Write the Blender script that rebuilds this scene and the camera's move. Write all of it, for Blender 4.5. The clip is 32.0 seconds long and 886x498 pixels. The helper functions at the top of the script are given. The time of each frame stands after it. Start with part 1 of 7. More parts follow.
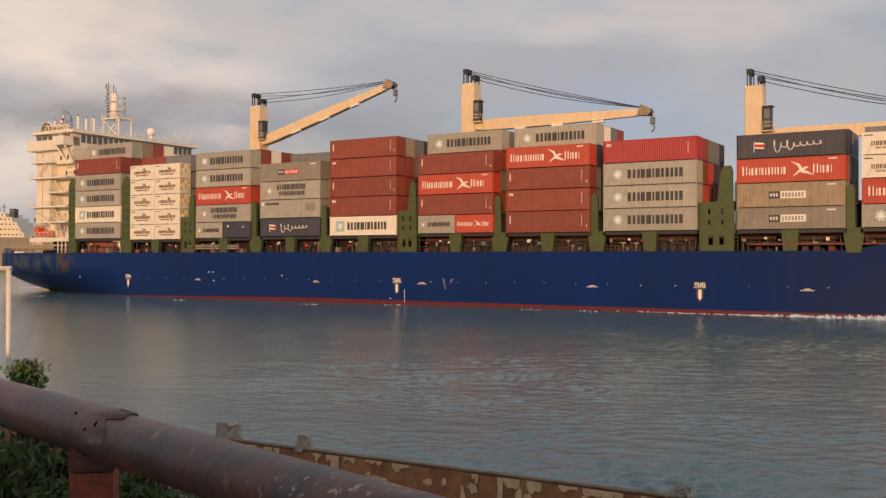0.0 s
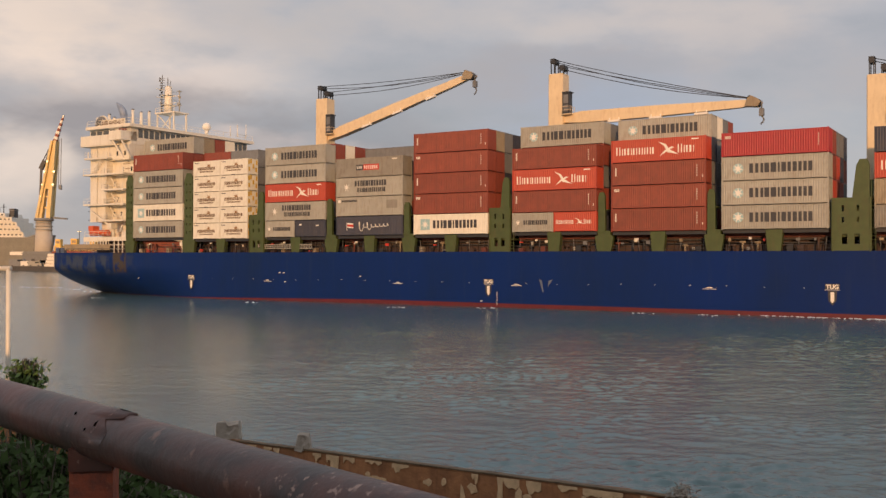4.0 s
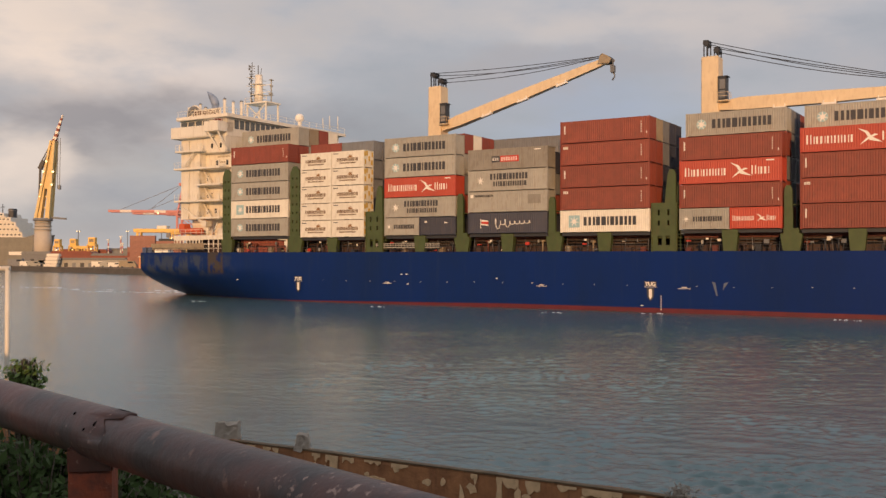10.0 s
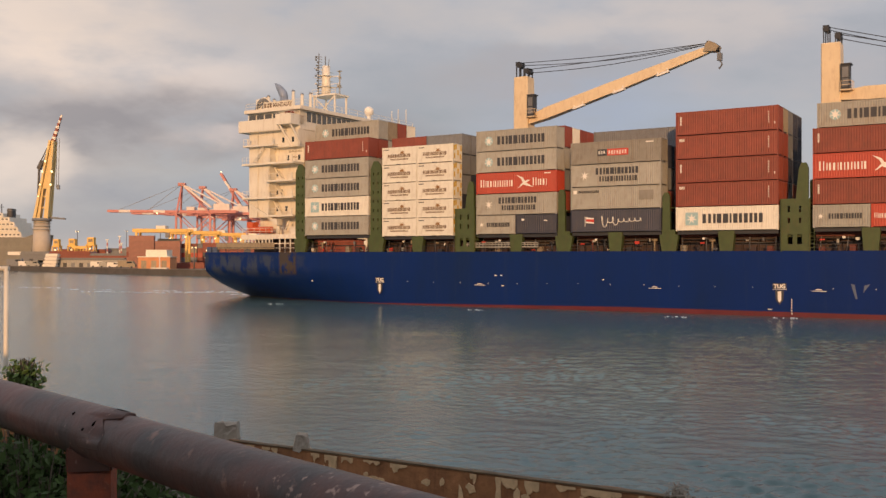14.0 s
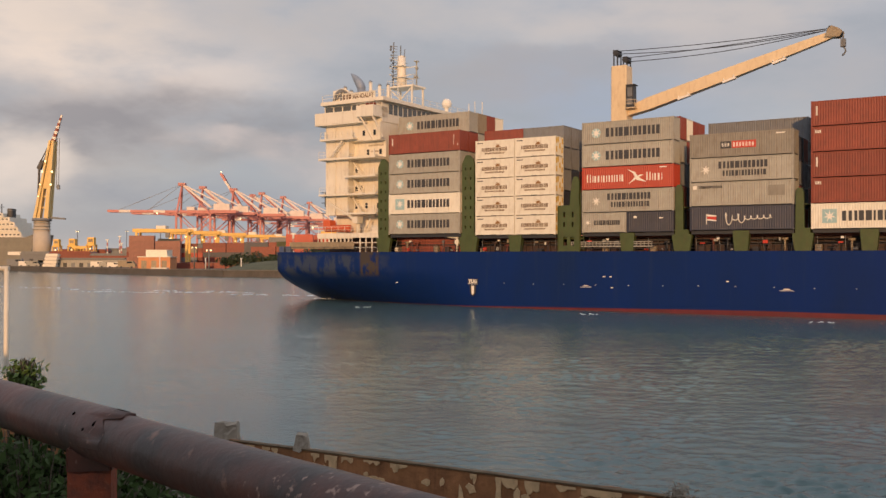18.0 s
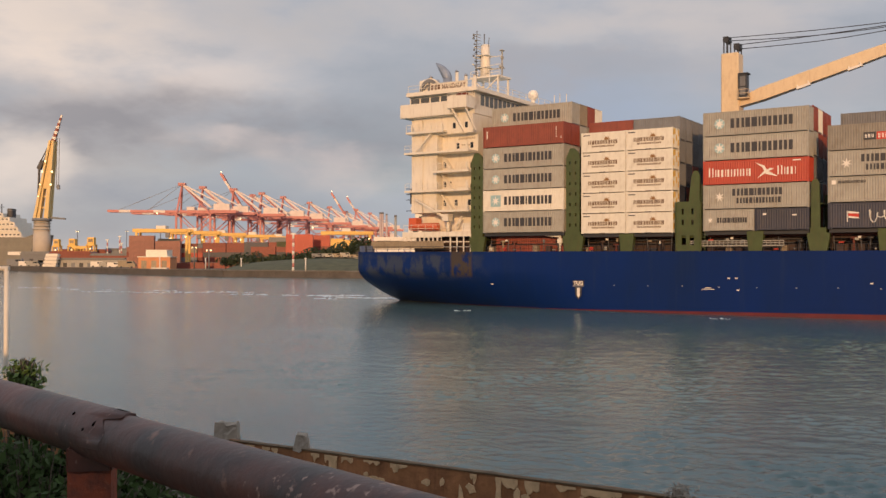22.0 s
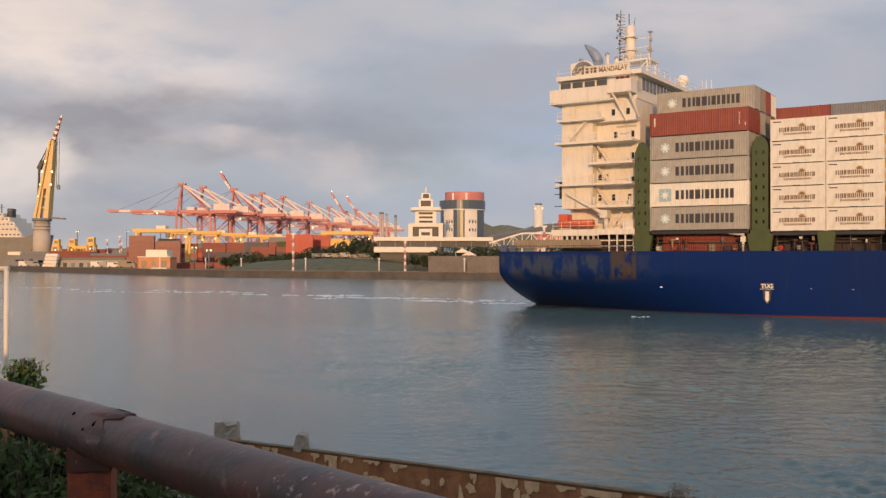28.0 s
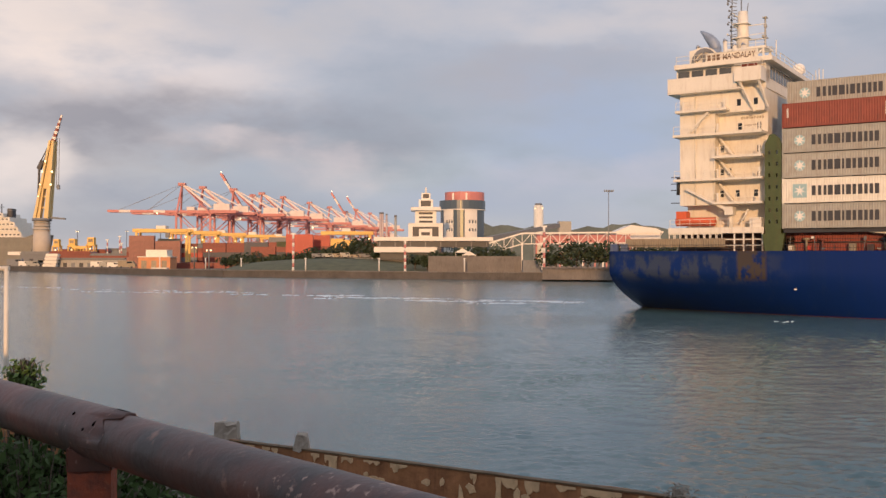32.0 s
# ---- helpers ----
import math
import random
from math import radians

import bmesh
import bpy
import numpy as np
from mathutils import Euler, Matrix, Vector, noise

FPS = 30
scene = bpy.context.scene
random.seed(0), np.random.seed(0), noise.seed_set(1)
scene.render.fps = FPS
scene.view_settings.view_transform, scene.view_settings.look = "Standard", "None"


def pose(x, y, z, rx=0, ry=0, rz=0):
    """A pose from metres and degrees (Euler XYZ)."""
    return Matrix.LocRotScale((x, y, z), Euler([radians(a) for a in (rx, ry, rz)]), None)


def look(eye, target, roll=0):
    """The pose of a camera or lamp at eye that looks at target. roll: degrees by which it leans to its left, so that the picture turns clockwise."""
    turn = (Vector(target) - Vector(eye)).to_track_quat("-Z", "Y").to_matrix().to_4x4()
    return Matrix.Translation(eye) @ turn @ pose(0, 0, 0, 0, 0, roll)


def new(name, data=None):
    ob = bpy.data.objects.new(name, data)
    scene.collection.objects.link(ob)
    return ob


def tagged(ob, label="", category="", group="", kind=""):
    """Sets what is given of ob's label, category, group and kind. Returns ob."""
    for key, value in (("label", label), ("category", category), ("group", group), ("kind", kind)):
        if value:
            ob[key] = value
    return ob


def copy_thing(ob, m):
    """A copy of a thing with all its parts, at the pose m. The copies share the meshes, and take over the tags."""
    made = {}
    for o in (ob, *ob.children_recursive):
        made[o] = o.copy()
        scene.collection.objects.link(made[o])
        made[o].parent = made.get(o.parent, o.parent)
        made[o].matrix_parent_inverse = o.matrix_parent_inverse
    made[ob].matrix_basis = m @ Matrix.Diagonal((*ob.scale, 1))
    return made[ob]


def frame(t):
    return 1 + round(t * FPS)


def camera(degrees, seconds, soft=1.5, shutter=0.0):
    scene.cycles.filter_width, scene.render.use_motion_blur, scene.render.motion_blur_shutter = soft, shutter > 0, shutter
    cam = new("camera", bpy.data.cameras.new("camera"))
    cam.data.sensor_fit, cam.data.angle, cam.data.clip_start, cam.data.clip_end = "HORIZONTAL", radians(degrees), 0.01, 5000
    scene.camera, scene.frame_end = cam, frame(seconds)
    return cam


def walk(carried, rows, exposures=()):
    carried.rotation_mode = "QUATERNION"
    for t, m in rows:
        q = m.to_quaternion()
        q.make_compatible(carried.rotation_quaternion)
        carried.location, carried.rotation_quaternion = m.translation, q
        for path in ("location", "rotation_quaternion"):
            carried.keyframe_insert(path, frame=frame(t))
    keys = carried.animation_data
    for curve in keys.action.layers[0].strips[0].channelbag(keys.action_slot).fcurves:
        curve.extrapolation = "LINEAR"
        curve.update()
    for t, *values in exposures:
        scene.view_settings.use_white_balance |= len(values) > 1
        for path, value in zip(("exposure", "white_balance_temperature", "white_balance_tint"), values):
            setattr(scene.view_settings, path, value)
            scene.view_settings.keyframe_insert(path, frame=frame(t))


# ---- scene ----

EYE = 6.55            # eye height above the water
FOV = 49.105
K = 1716.0            # bearings of far things are given in 1/1716 of their distance

cam = camera(FOV, 32.0, soft=1.45)


def aim(yaw):
    return look((0, 0, EYE), (100 * math.sin(radians(yaw)), 100 * math.cos(radians(yaw)), EYE + 1.049), 0.117)


walk(cam, [(0, aim(-0.11)), (2.5, aim(-0.1)), (6, aim(-0.1)), (9, aim(-0.05)), (11.5, aim(-0.05)),
           (12.5, aim(0.01)), (16, aim(0.0)), (24, aim(0.0)), (32, aim(0.0))],
     exposures=[(0, 0.0, 6850, 12), (14, 0.0, 6850, 12), (20, -0.03, 6700, 11), (25, -0.02, 6520, 11), (32, 0.1, 6330, 13)])

# ---- world, sun ----
SUN_EL, SUN_AZ = 9.0, 186.0      # azimuth clockwise from +y: behind the camera


# cloud masses: bearing, height (1/1716), half width, half height, colour, density
CLOUDS = [
    (-620, 340, 340, 160, (0.66, 0.575, 0.53), 0.85), (-300, 420, 420, 90, (0.40, 0.385, 0.39), 0.7), (300, 430, 500, 60, (0.43, 0.42, 0.435), 0.6),
    (-620, 235, 430, 85, (0.20, 0.20, 0.225), 0.75), (-300, 225, 360, 65, (0.215, 0.218, 0.245), 0.65), (60, 300, 300, 60, (0.31, 0.305, 0.325), 0.6),
    (-780, 165, 90, 55, (0.68, 0.59, 0.53), 0.9), (-690, 130, 120, 40, (0.46, 0.42, 0.41), 0.7), (-390, 208, 110, 26, (0.50, 0.45, 0.43), 0.7), (-200, 165, 130, 50, (0.50, 0.44, 0.425), 0.75),
    (-480, 110, 190, 40, (0.29, 0.31, 0.355), 0.6), (300, 225, 260, 110, (0.29, 0.345, 0.45), 0.75), (250, 330, 230, 36, (0.33, 0.32, 0.34), 0.6),
    (300, 150, 210, 30, (0.43, 0.41, 0.44), 0.6), (0, 95, 300, 40, (0.33, 0.36, 0.42), 0.6), (700, 330, 320, 90, (0.36, 0.35, 0.372), 0.6), (680, 170, 260, 60, (0.33, 0.35, 0.395), 0.55),
    (-745, 420, 200, 110, (0.70, 0.585, 0.50), 0.6), (-735, 172, 80, 40, (0.60, 0.53, 0.48), 0.6), (-385, 210, 85, 18, (0.55, 0.48, 0.465), 0.6), (-205, 192, 62, 32, (0.50, 0.44, 0.435), 0.5),
    (-520, 130, 120, 40, (0.27, 0.285, 0.32), 0.5), (-300, 140, 90, 26, (0.29, 0.31, 0.35), 0.5), (-380, 75, 300, 58, (0.265, 0.285, 0.33), 0.55), (170, 90, 200, 60, (0.30, 0.33, 0.395), 0.5),
    (-625, 78, 100, 50, (0.25, 0.255, 0.285), 0.5),
    (430, 420, 280, 55, (0.50, 0.455, 0.44), 0.6),
]


def make_world():
    """Broken evening cloud over a Nishita sky."""
    w = bpy.data.worlds.new("sky")
    scene.world = w
    w.use_nodes = True
    nt = w.node_tree
    nt.nodes.clear()
    N, L = nt.nodes.new, nt.links.new
    out, bg = N("ShaderNodeOutputWorld"), N("ShaderNodeBackground")
    sky = N("ShaderNodeTexSky")
    sky.sky_type = "NISHITA"
    sky.sun_disc = False
    sky.sun_elevation, sky.sun_rotation = radians(SUN_EL), radians(SUN_AZ)
    co = N("ShaderNodeTexCoord")

    def tex(scale, detail, rough, stretch, src):
        mp = N("ShaderNodeMapping")
        mp.inputs["Scale"].default_value = (1, 1, stretch)
        L(src, mp.inputs[0])
        n = N("ShaderNodeTexNoise")
        n.inputs["Scale"].default_value, n.inputs["Detail"].default_value, n.inputs["Roughness"].default_value = scale, detail, rough
        L(mp.outputs[0], n.inputs[0])
        return n

    def vec(op, a, b):
        k = N("ShaderNodeVectorMath")
        k.operation = op
        for i, v in enumerate((a, b)):
            if isinstance(v, tuple):
                k.inputs[i].default_value = v
            else:
                L(v, k.inputs[i])
        return k

    def num(op, a, b):
        k = N("ShaderNodeMath")
        k.operation = op
        for i, v in enumerate((a, b)):
            if isinstance(v, (int, float)):
                k.inputs[i].default_value = v
            else:
                L(v, k.inputs[i])
        return k.outputs[0]

    def rng(v, a, b, c, d, smooth=False):
        r = N("ShaderNodeMapRange")
        if smooth:
            r.interpolation_type = "SMOOTHSTEP"
        r.inputs[1].default_value, r.inputs[2].default_value, r.inputs[3].default_value, r.inputs[4].default_value = a, b, c, d
        L(v, r.inputs[0])
        return r.outputs[0]

    g = co.outputs["Generated"]
    warp = vec("SUBTRACT", tex(5.0, 5, 0.55, 2.2, g).outputs["Color"], (0.5, 0.5, 0.5)).outputs[0]
    warp = vec("MULTIPLY", warp, (0.22, 0.0, 0.11)).outputs[0]
    bent = vec("ADD", g, warp).outputs[0]
    broad = tex(2.6, 6, 0.5, 2.4, g).outputs[0]
    fine = tex(9.0, 7, 0.55, 2.6, g).outputs[0]
    ramp = N("ShaderNodeValToRGB")
    ramp.color_ramp.elements[0].position, ramp.color_ramp.elements[0].color = 0.34, (0.25, 0.27, 0.315, 1)
    ramp.color_ramp.elements[1].position, ramp.color_ramp.elements[1].color = 0.66, (0.46, 0.425, 0.42, 1)
    e = ramp.color_ramp.elements.new(0.5)
    e.color = (0.335, 0.35, 0.40, 1)
    L(num("ADD", num("MULTIPLY", broad, 0.6), num("MULTIPLY", fine, 0.4)), ramp.inputs[0])
    cover = N("ShaderNodeMix")
    cover.data_type = "RGBA"
    cover.inputs[0].default_value = 0.88
    sk = vec("MULTIPLY", sky.outputs[0], (0.12, 0.12, 0.12))
    L(sk.outputs[0], cover.inputs[6])
    L(ramp.outputs[0], cover.inputs[7])
    col = cover.outputs[2]
    for a, b, wa, wb, colour, dens in CLOUDS:
        n = math.sqrt(1 + (a * a + b * b) / K ** 2)
        c = (a / K / n, 1 / n, b / K / n)
        d = vec("SUBTRACT", bent, c).outputs[0]
        d = vec("MULTIPLY", d, (K / wa, 0.6 * K / wa, K / wb)).outputs[0]
        le = N("ShaderNodeVectorMath")
        le.operation = "LENGTH"
        L(d, le.inputs[0])
        m = num("MULTIPLY", rng(le.outputs["Value"], 1.35, 0.25, 0.0, dens, True), rng(fine, 0.34, 0.6, 0.38, 1.0))
        k = N("ShaderNodeMix")
        k.data_type = "RGBA"
        L(m, k.inputs[0])
        L(col, k.inputs[6])
        k.inputs[7].default_value = (*colour, 1)
        col = k.outputs[2]
    # brighter cloud overhead
    sep = N("ShaderNodeSeparateXYZ")
    L(g, sep.inputs[0])
    lift = vec("SCALE", col, (0, 0, 0))
    L(rng(sep.outputs[2], 0.25, 0.7, 1.0, 1.45), lift.inputs["Scale"])
    L(lift.outputs[0], bg.inputs[0])
    bg.inputs[1].default_value = 1.25
    L(bg.outputs[0], out.inputs[0])


make_world()
sun = new("sun", bpy.data.lights.new("sun", "SUN"))
sun.data.energy, sun.data.angle, sun.data.color = 2.9, radians(1.5), (1.0, 0.56, 0.26)
sa, se = radians(SUN_AZ), radians(SUN_EL)
sun.matrix_world = look((math.sin(sa) * math.cos(se) * 100, math.cos(sa) * math.cos(se) * 100, math.sin(se) * 100), (0, 0, 0))
scene.view_settings.exposure = 0.0


# ---- materials ----
def mat(name, color, rough=0.6, metal=0.0, vary=0.12, scale=3.0, bump=0.0, bscale=40.0, stain=None, stain_amt=0.0,
        stain_scale=(1, 1, 0.25), rnd=0.0, spec=0.5, emit=None, bdist=0.02):
    """Paint or solid surface: base colour with broad and fine variation, optional streaky stain, random shade by object."""
    m = bpy.data.materials.new(name)
    m.use_nodes = True
    nt = m.node_tree
    N, L = nt.nodes.new, nt.links.new
    b = nt.nodes["Principled BSDF"]
    b.inputs["Roughness"].default_value = rough
    b.inputs["Metallic"].default_value = metal
    b.inputs["Specular IOR Level"].default_value = spec
    co = N("ShaderNodeTexCoord")
    n = N("ShaderNodeTexNoise")
    n.inputs["Scale"].default_value = scale
    n.inputs["Detail"].default_value = 8
    n.inputs["Roughness"].default_value = 0.65
    L(co.outputs["Object"], n.inputs[0])
    mr = N("ShaderNodeMapRange")
    mr.inputs[1].default_value, mr.inputs[2].default_value = 0.3, 0.7
    mr.inputs[3].default_value, mr.inputs[4].default_value = 1 - vary, 1 + vary
    L(n.outputs[0], mr.inputs[0])
    val = mr.outputs[0]
    if rnd:
        oi = N("ShaderNodeObjectInfo")
        m2 = N("ShaderNodeMapRange")
        m2.inputs[3].default_value, m2.inputs[4].default_value = 1 - rnd, 1 + rnd
        L(oi.outputs["Random"], m2.inputs[0])
        mu = N("ShaderNodeMath")
        mu.operation = "MULTIPLY"
        L(val, mu.inputs[0])
        L(m2.outputs[0], mu.inputs[1])
        val = mu.outputs[0]
    mx = N("ShaderNodeMix")
    mx.data_type, mx.blend_type = "RGBA", "MULTIPLY"
    mx.inputs[0].default_value = 1.0
    mx.inputs[6].default_value = (*color, 1)
    L(val, mx.inputs[7])
    col = mx.outputs[2]
    if stain:
        mp = N("ShaderNodeMapping")
        mp.inputs["Scale"].default_value = stain_scale
        L(co.outputs["Object"], mp.inputs[0])
        s = N("ShaderNodeTexNoise")
        s.inputs["Scale"].default_value = 2.2
        s.inputs["Detail"].default_value = 9
        s.inputs["Roughness"].default_value = 0.7
        L(mp.outputs[0], s.inputs[0])
        sr = N("ShaderNodeMapRange")
        sr.inputs[1].default_value, sr.inputs[2].default_value = 0.5, 0.72
        sr.inputs[3].default_value, sr.inputs[4].default_value = 0, stain_amt
        L(s.outputs[0], sr.inputs[0])
        sm = N("ShaderNodeMix")
        sm.data_type = "RGBA"
        L(sr.outputs[0], sm.inputs[0])
        L(col, sm.inputs[6])
        sm.inputs[7].default_value = (*stain, 1)
        col = sm.outputs[2]
    L(col, b.inputs["Base Color"])
    if bump:
        bn = N("ShaderNodeTexNoise")
        bn.inputs["Scale"].default_value = bscale
        bn.inputs["Detail"].default_value = 6
        L(co.outputs["Object"], bn.inputs[0])
        bp = N("ShaderNodeBump")
        bp.inputs["Strength"].default_value = bump
        bp.inputs["Distance"].default_value = bdist
        L(bn.outputs[0], bp.inputs["Height"])
        L(bp.outputs[0], b.inputs["Normal"])
    if emit:
        b.inputs["Emission Color"].default_value = (*emit[:3], 1)
        b.inputs["Emission Strength"].default_value = emit[3]
    return m


RUST = (0.16, 0.06, 0.03)
GRIME = (0.12, 0.10, 0.08)
M = dict(
    hull_blue=mat("hull_blue", (0.012, 0.045, 0.23), 0.42, vary=0.10, scale=0.25, stain=(0.03, 0.05, 0.13), stain_amt=0.5, stain_scale=(0.35, 0.35, 0.12)),
    hull_worn=mat("hull_worn", (0.10, 0.13, 0.20), 0.6, vary=0.2, scale=0.6, stain=(0.02, 0.05, 0.2), stain_amt=0.9, stain_scale=(0.4, 0.4, 0.15)),
    hull_patch=mat("hull_patch", (0.09, 0.075, 0.06), 0.7, vary=0.25, scale=1.2, stain=(0.03, 0.06, 0.16), stain_amt=0.5),
    boot_red=mat("boot_red", (0.105, 0.011, 0.017), 0.55, vary=0.25, scale=0.4, stain=(0.10, 0.03, 0.03), stain_amt=0.6, stain_scale=(0.2, 0.2, 1)),
    deck_red=mat("deck_red", (0.16, 0.05, 0.035), 0.8, vary=0.2, scale=0.7),
    green=mat("green_paint", (0.062, 0.086, 0.026), 0.5, vary=0.18, scale=0.9, stain=(0.10, 0.07, 0.03), stain_amt=0.5),
    white=mat("ship_white", (0.77, 0.725, 0.62), 0.45, vary=0.05, scale=0.5, stain=(0.45, 0.36, 0.26), stain_amt=0.45, stain_scale=(1, 1, 0.15)),
    cream=mat("crane_cream", (0.72, 0.58, 0.38), 0.45, vary=0.06, scale=0.6, stain=(0.4, 0.25, 0.13), stain_amt=0.4),
    dark=mat("dark_steel", (0.035, 0.037, 0.042), 0.5, vary=0.2, scale=2),
    # dark brown with the shade beneath the cargo put into the colour
    shade=mat("coaming_shade_brown", (0.065, 0.04, 0.032), 0.7, vary=0.3, scale=0.6, stain=(0.04, 0.03, 0.03), stain_amt=0.7),
    glass=mat("dark_glass", (0.02, 0.025, 0.03), 0.08, vary=0.05),
    # lighter than dark_glass: reflected sky is painted into the pane colour
    bridge_sheen_glass=mat("bridge_sheen_glass", (0.10, 0.11, 0.115), 0.12, vary=0.15, scale=0.4),
    orange=mat("lifeboat_orange", (0.62, 0.12, 0.045), 0.45, vary=0.08),
    c_grey=mat("container_grey", (0.345, 0.338, 0.295), 0.5, bump=0.35, bscale=1.1, bdist=0.05, vary=0.10, scale=0.8, stain=(0.20, 0.15, 0.10), stain_amt=0.5, rnd=0.10),
    c_white=mat("container_white", (0.76, 0.73, 0.63), 0.45, bump=0.3, bscale=1.1, bdist=0.05, vary=0.06, scale=0.8, stain=(0.4, 0.32, 0.22), stain_amt=0.4, rnd=0.03),
    c_brown=mat("container_brown", (0.235, 0.052, 0.031), 0.55, bump=0.4, bscale=1.1, bdist=0.05, vary=0.14, scale=0.7, stain=(0.12, 0.035, 0.025), stain_amt=0.6, rnd=0.12),
    c_crimson=mat("container_crimson", (0.36, 0.03, 0.036), 0.5, bump=0.35, bscale=1.1, bdist=0.05, vary=0.08, scale=0.8, stain=(0.2, 0.04, 0.03), stain_amt=0.4),
    c_red=mat("container_red", (0.44, 0.06, 0.032), 0.5, bump=0.35, bscale=1.1, bdist=0.05, vary=0.08, scale=0.8, stain=(0.3, 0.05, 0.03), stain_amt=0.4, rnd=0.06),
    c_navy=mat("container_navy", (0.035, 0.04, 0.062), 0.5, vary=0.15, scale=0.8, stain=(0.10, 0.08, 0.07), stain_amt=0.45, rnd=0.12),
    c_tan=mat("container_tan", (0.30, 0.245, 0.165), 0.55, vary=0.14, scale=0.8, stain=(0.15, 0.10, 0.06), stain_amt=0.7, rnd=0.12),
    c_olive=mat("container_olive_grey", (0.245, 0.23, 0.195), 0.55, vary=0.12, scale=0.8, stain=(0.14, 0.10, 0.06), stain_amt=0.6, rnd=0.08),
    # lighter container brown for the far yard, haze put into the colour
    c_brown_hazed=mat("container_brown_hazed", (0.29, 0.13, 0.095), 0.6, vary=0.12, scale=0.5, stain=(0.2, 0.1, 0.07), stain_amt=0.5, rnd=0.1),
    c_slate=mat("container_slate", (0.17, 0.18, 0.19), 0.55, vary=0.12, scale=0.8, stain=(0.1, 0.08, 0.06), stain_amt=0.5, rnd=0.15),
    ink=mat("marking_dark", (0.05, 0.05, 0.055), 0.5, vary=0.1),
    lit_mark_yellow=mat("lit_mark_yellow", (0.72, 0.47, 0.06), 0.5, vary=0.15),
    ink_brown=mat("marking_brown", (0.15, 0.09, 0.05), 0.5, vary=0.1),
    ink_white=mat("marking_white", (0.80, 0.77, 0.70), 0.5, vary=0.06),
    ink_blue=mat("marking_pale_blue", (0.33, 0.50, 0.52), 0.5, vary=0.06),
    ink_red=mat("marking_red", (0.55, 0.05, 0.03), 0.5, vary=0.06),
    ink_gold=mat("marking_gold", (0.27, 0.14, 0.045), 0.5, vary=0.06),
    quay=mat("quay_stone", (0.105, 0.094, 0.084), 0.9, vary=0.3, scale=0.2, stain=(0.06, 0.055, 0.05), stain_amt=0.8),
    concrete=mat("quay_concrete", (0.185, 0.168, 0.15), 0.85, vary=0.2, scale=0.25, stain=(0.10, 0.09, 0.08), stain_amt=0.7),
    grass=mat("grass", (0.095, 0.10, 0.052), 0.9, vary=0.3, scale=0.3),
    soil=mat("soil", (0.13, 0.105, 0.075), 0.9, vary=0.25, scale=0.3),
    leaf=mat("leaf", (0.034, 0.052, 0.022), 0.6, vary=0.35, scale=1.5),
    bark=mat("bark", (0.09, 0.07, 0.05), 0.9, vary=0.2),
    far_white=mat("building_white", (0.78, 0.74, 0.66), 0.6, vary=0.05, scale=0.2, stain=(0.5, 0.42, 0.33), stain_amt=0.3),
    # red paled towards pink: distance haze is mixed into the base colour
    far_red=mat("crane_red_hazed", (0.56, 0.215, 0.19), 0.55, vary=0.12, scale=0.1),
    crane_white=mat("crane_white", (0.72, 0.64, 0.59), 0.55, vary=0.12, scale=0.1),
    lit_wall_orange=mat("lit_wall_orange", (0.62, 0.27, 0.12), 0.7, vary=0.15, scale=0.3, stain=(0.4, 0.25, 0.16), stain_amt=0.5),
    far_yellow=mat("crane_yellow", (0.80, 0.50, 0.13), 0.55, vary=0.1, scale=0.15),
    # yellow paint paled by the haze carried in its colour
    crane_gold_hazed=mat("crane_gold_hazed", (0.72, 0.53, 0.23), 0.55, vary=0.1, scale=0.12, stain=(0.5, 0.36, 0.18), stain_amt=0.4),
    column_paint=mat("column_paint", (0.52, 0.46, 0.38), 0.6, vary=0.1, scale=0.15, stain=(0.4, 0.33, 0.25), stain_amt=0.4),
    cowl=mat("cowl_metal", (0.30, 0.34, 0.40), 0.4, metal=0.4, vary=0.15, scale=1.0),
    # foliage greyed and lightened to show haze over the hills
    far_wood=mat("hazed_woodland", (0.11, 0.135, 0.125), 0.9, vary=0.3, scale=0.06),
    stack_pink=mat("chimney_paint", (0.52, 0.42, 0.39), 0.8, vary=0.1, scale=0.2),
    old_hull=mat("old_hull", (0.20, 0.19, 0.155), 0.6, vary=0.15, scale=0.2, stain=(0.1, 0.07, 0.05), stain_amt=0.5),
    teal=mat("teal_glass", (0.085, 0.115, 0.14), 0.25, vary=0.1),
    lamp_glow=mat("lamp_glow", (0.9, 0.7, 0.4), 0.4, emit=(1.0, 0.72, 0.38, 2.2)),
)


# ---- mesh helpers ----
def box(bm, x0, x1, y0, y1, z0, z1):
    v = [bm.verts.new((x, y, z)) for z in (z0, z1) for y in (y0, y1) for x in (x0, x1)]
    for f in ((0, 2, 3, 1), (4, 5, 7, 6), (0, 1, 5, 4), (2, 6, 7, 3), (0, 4, 6, 2), (1, 3, 7, 5)):
        bm.faces.new([v[i] for i in f])


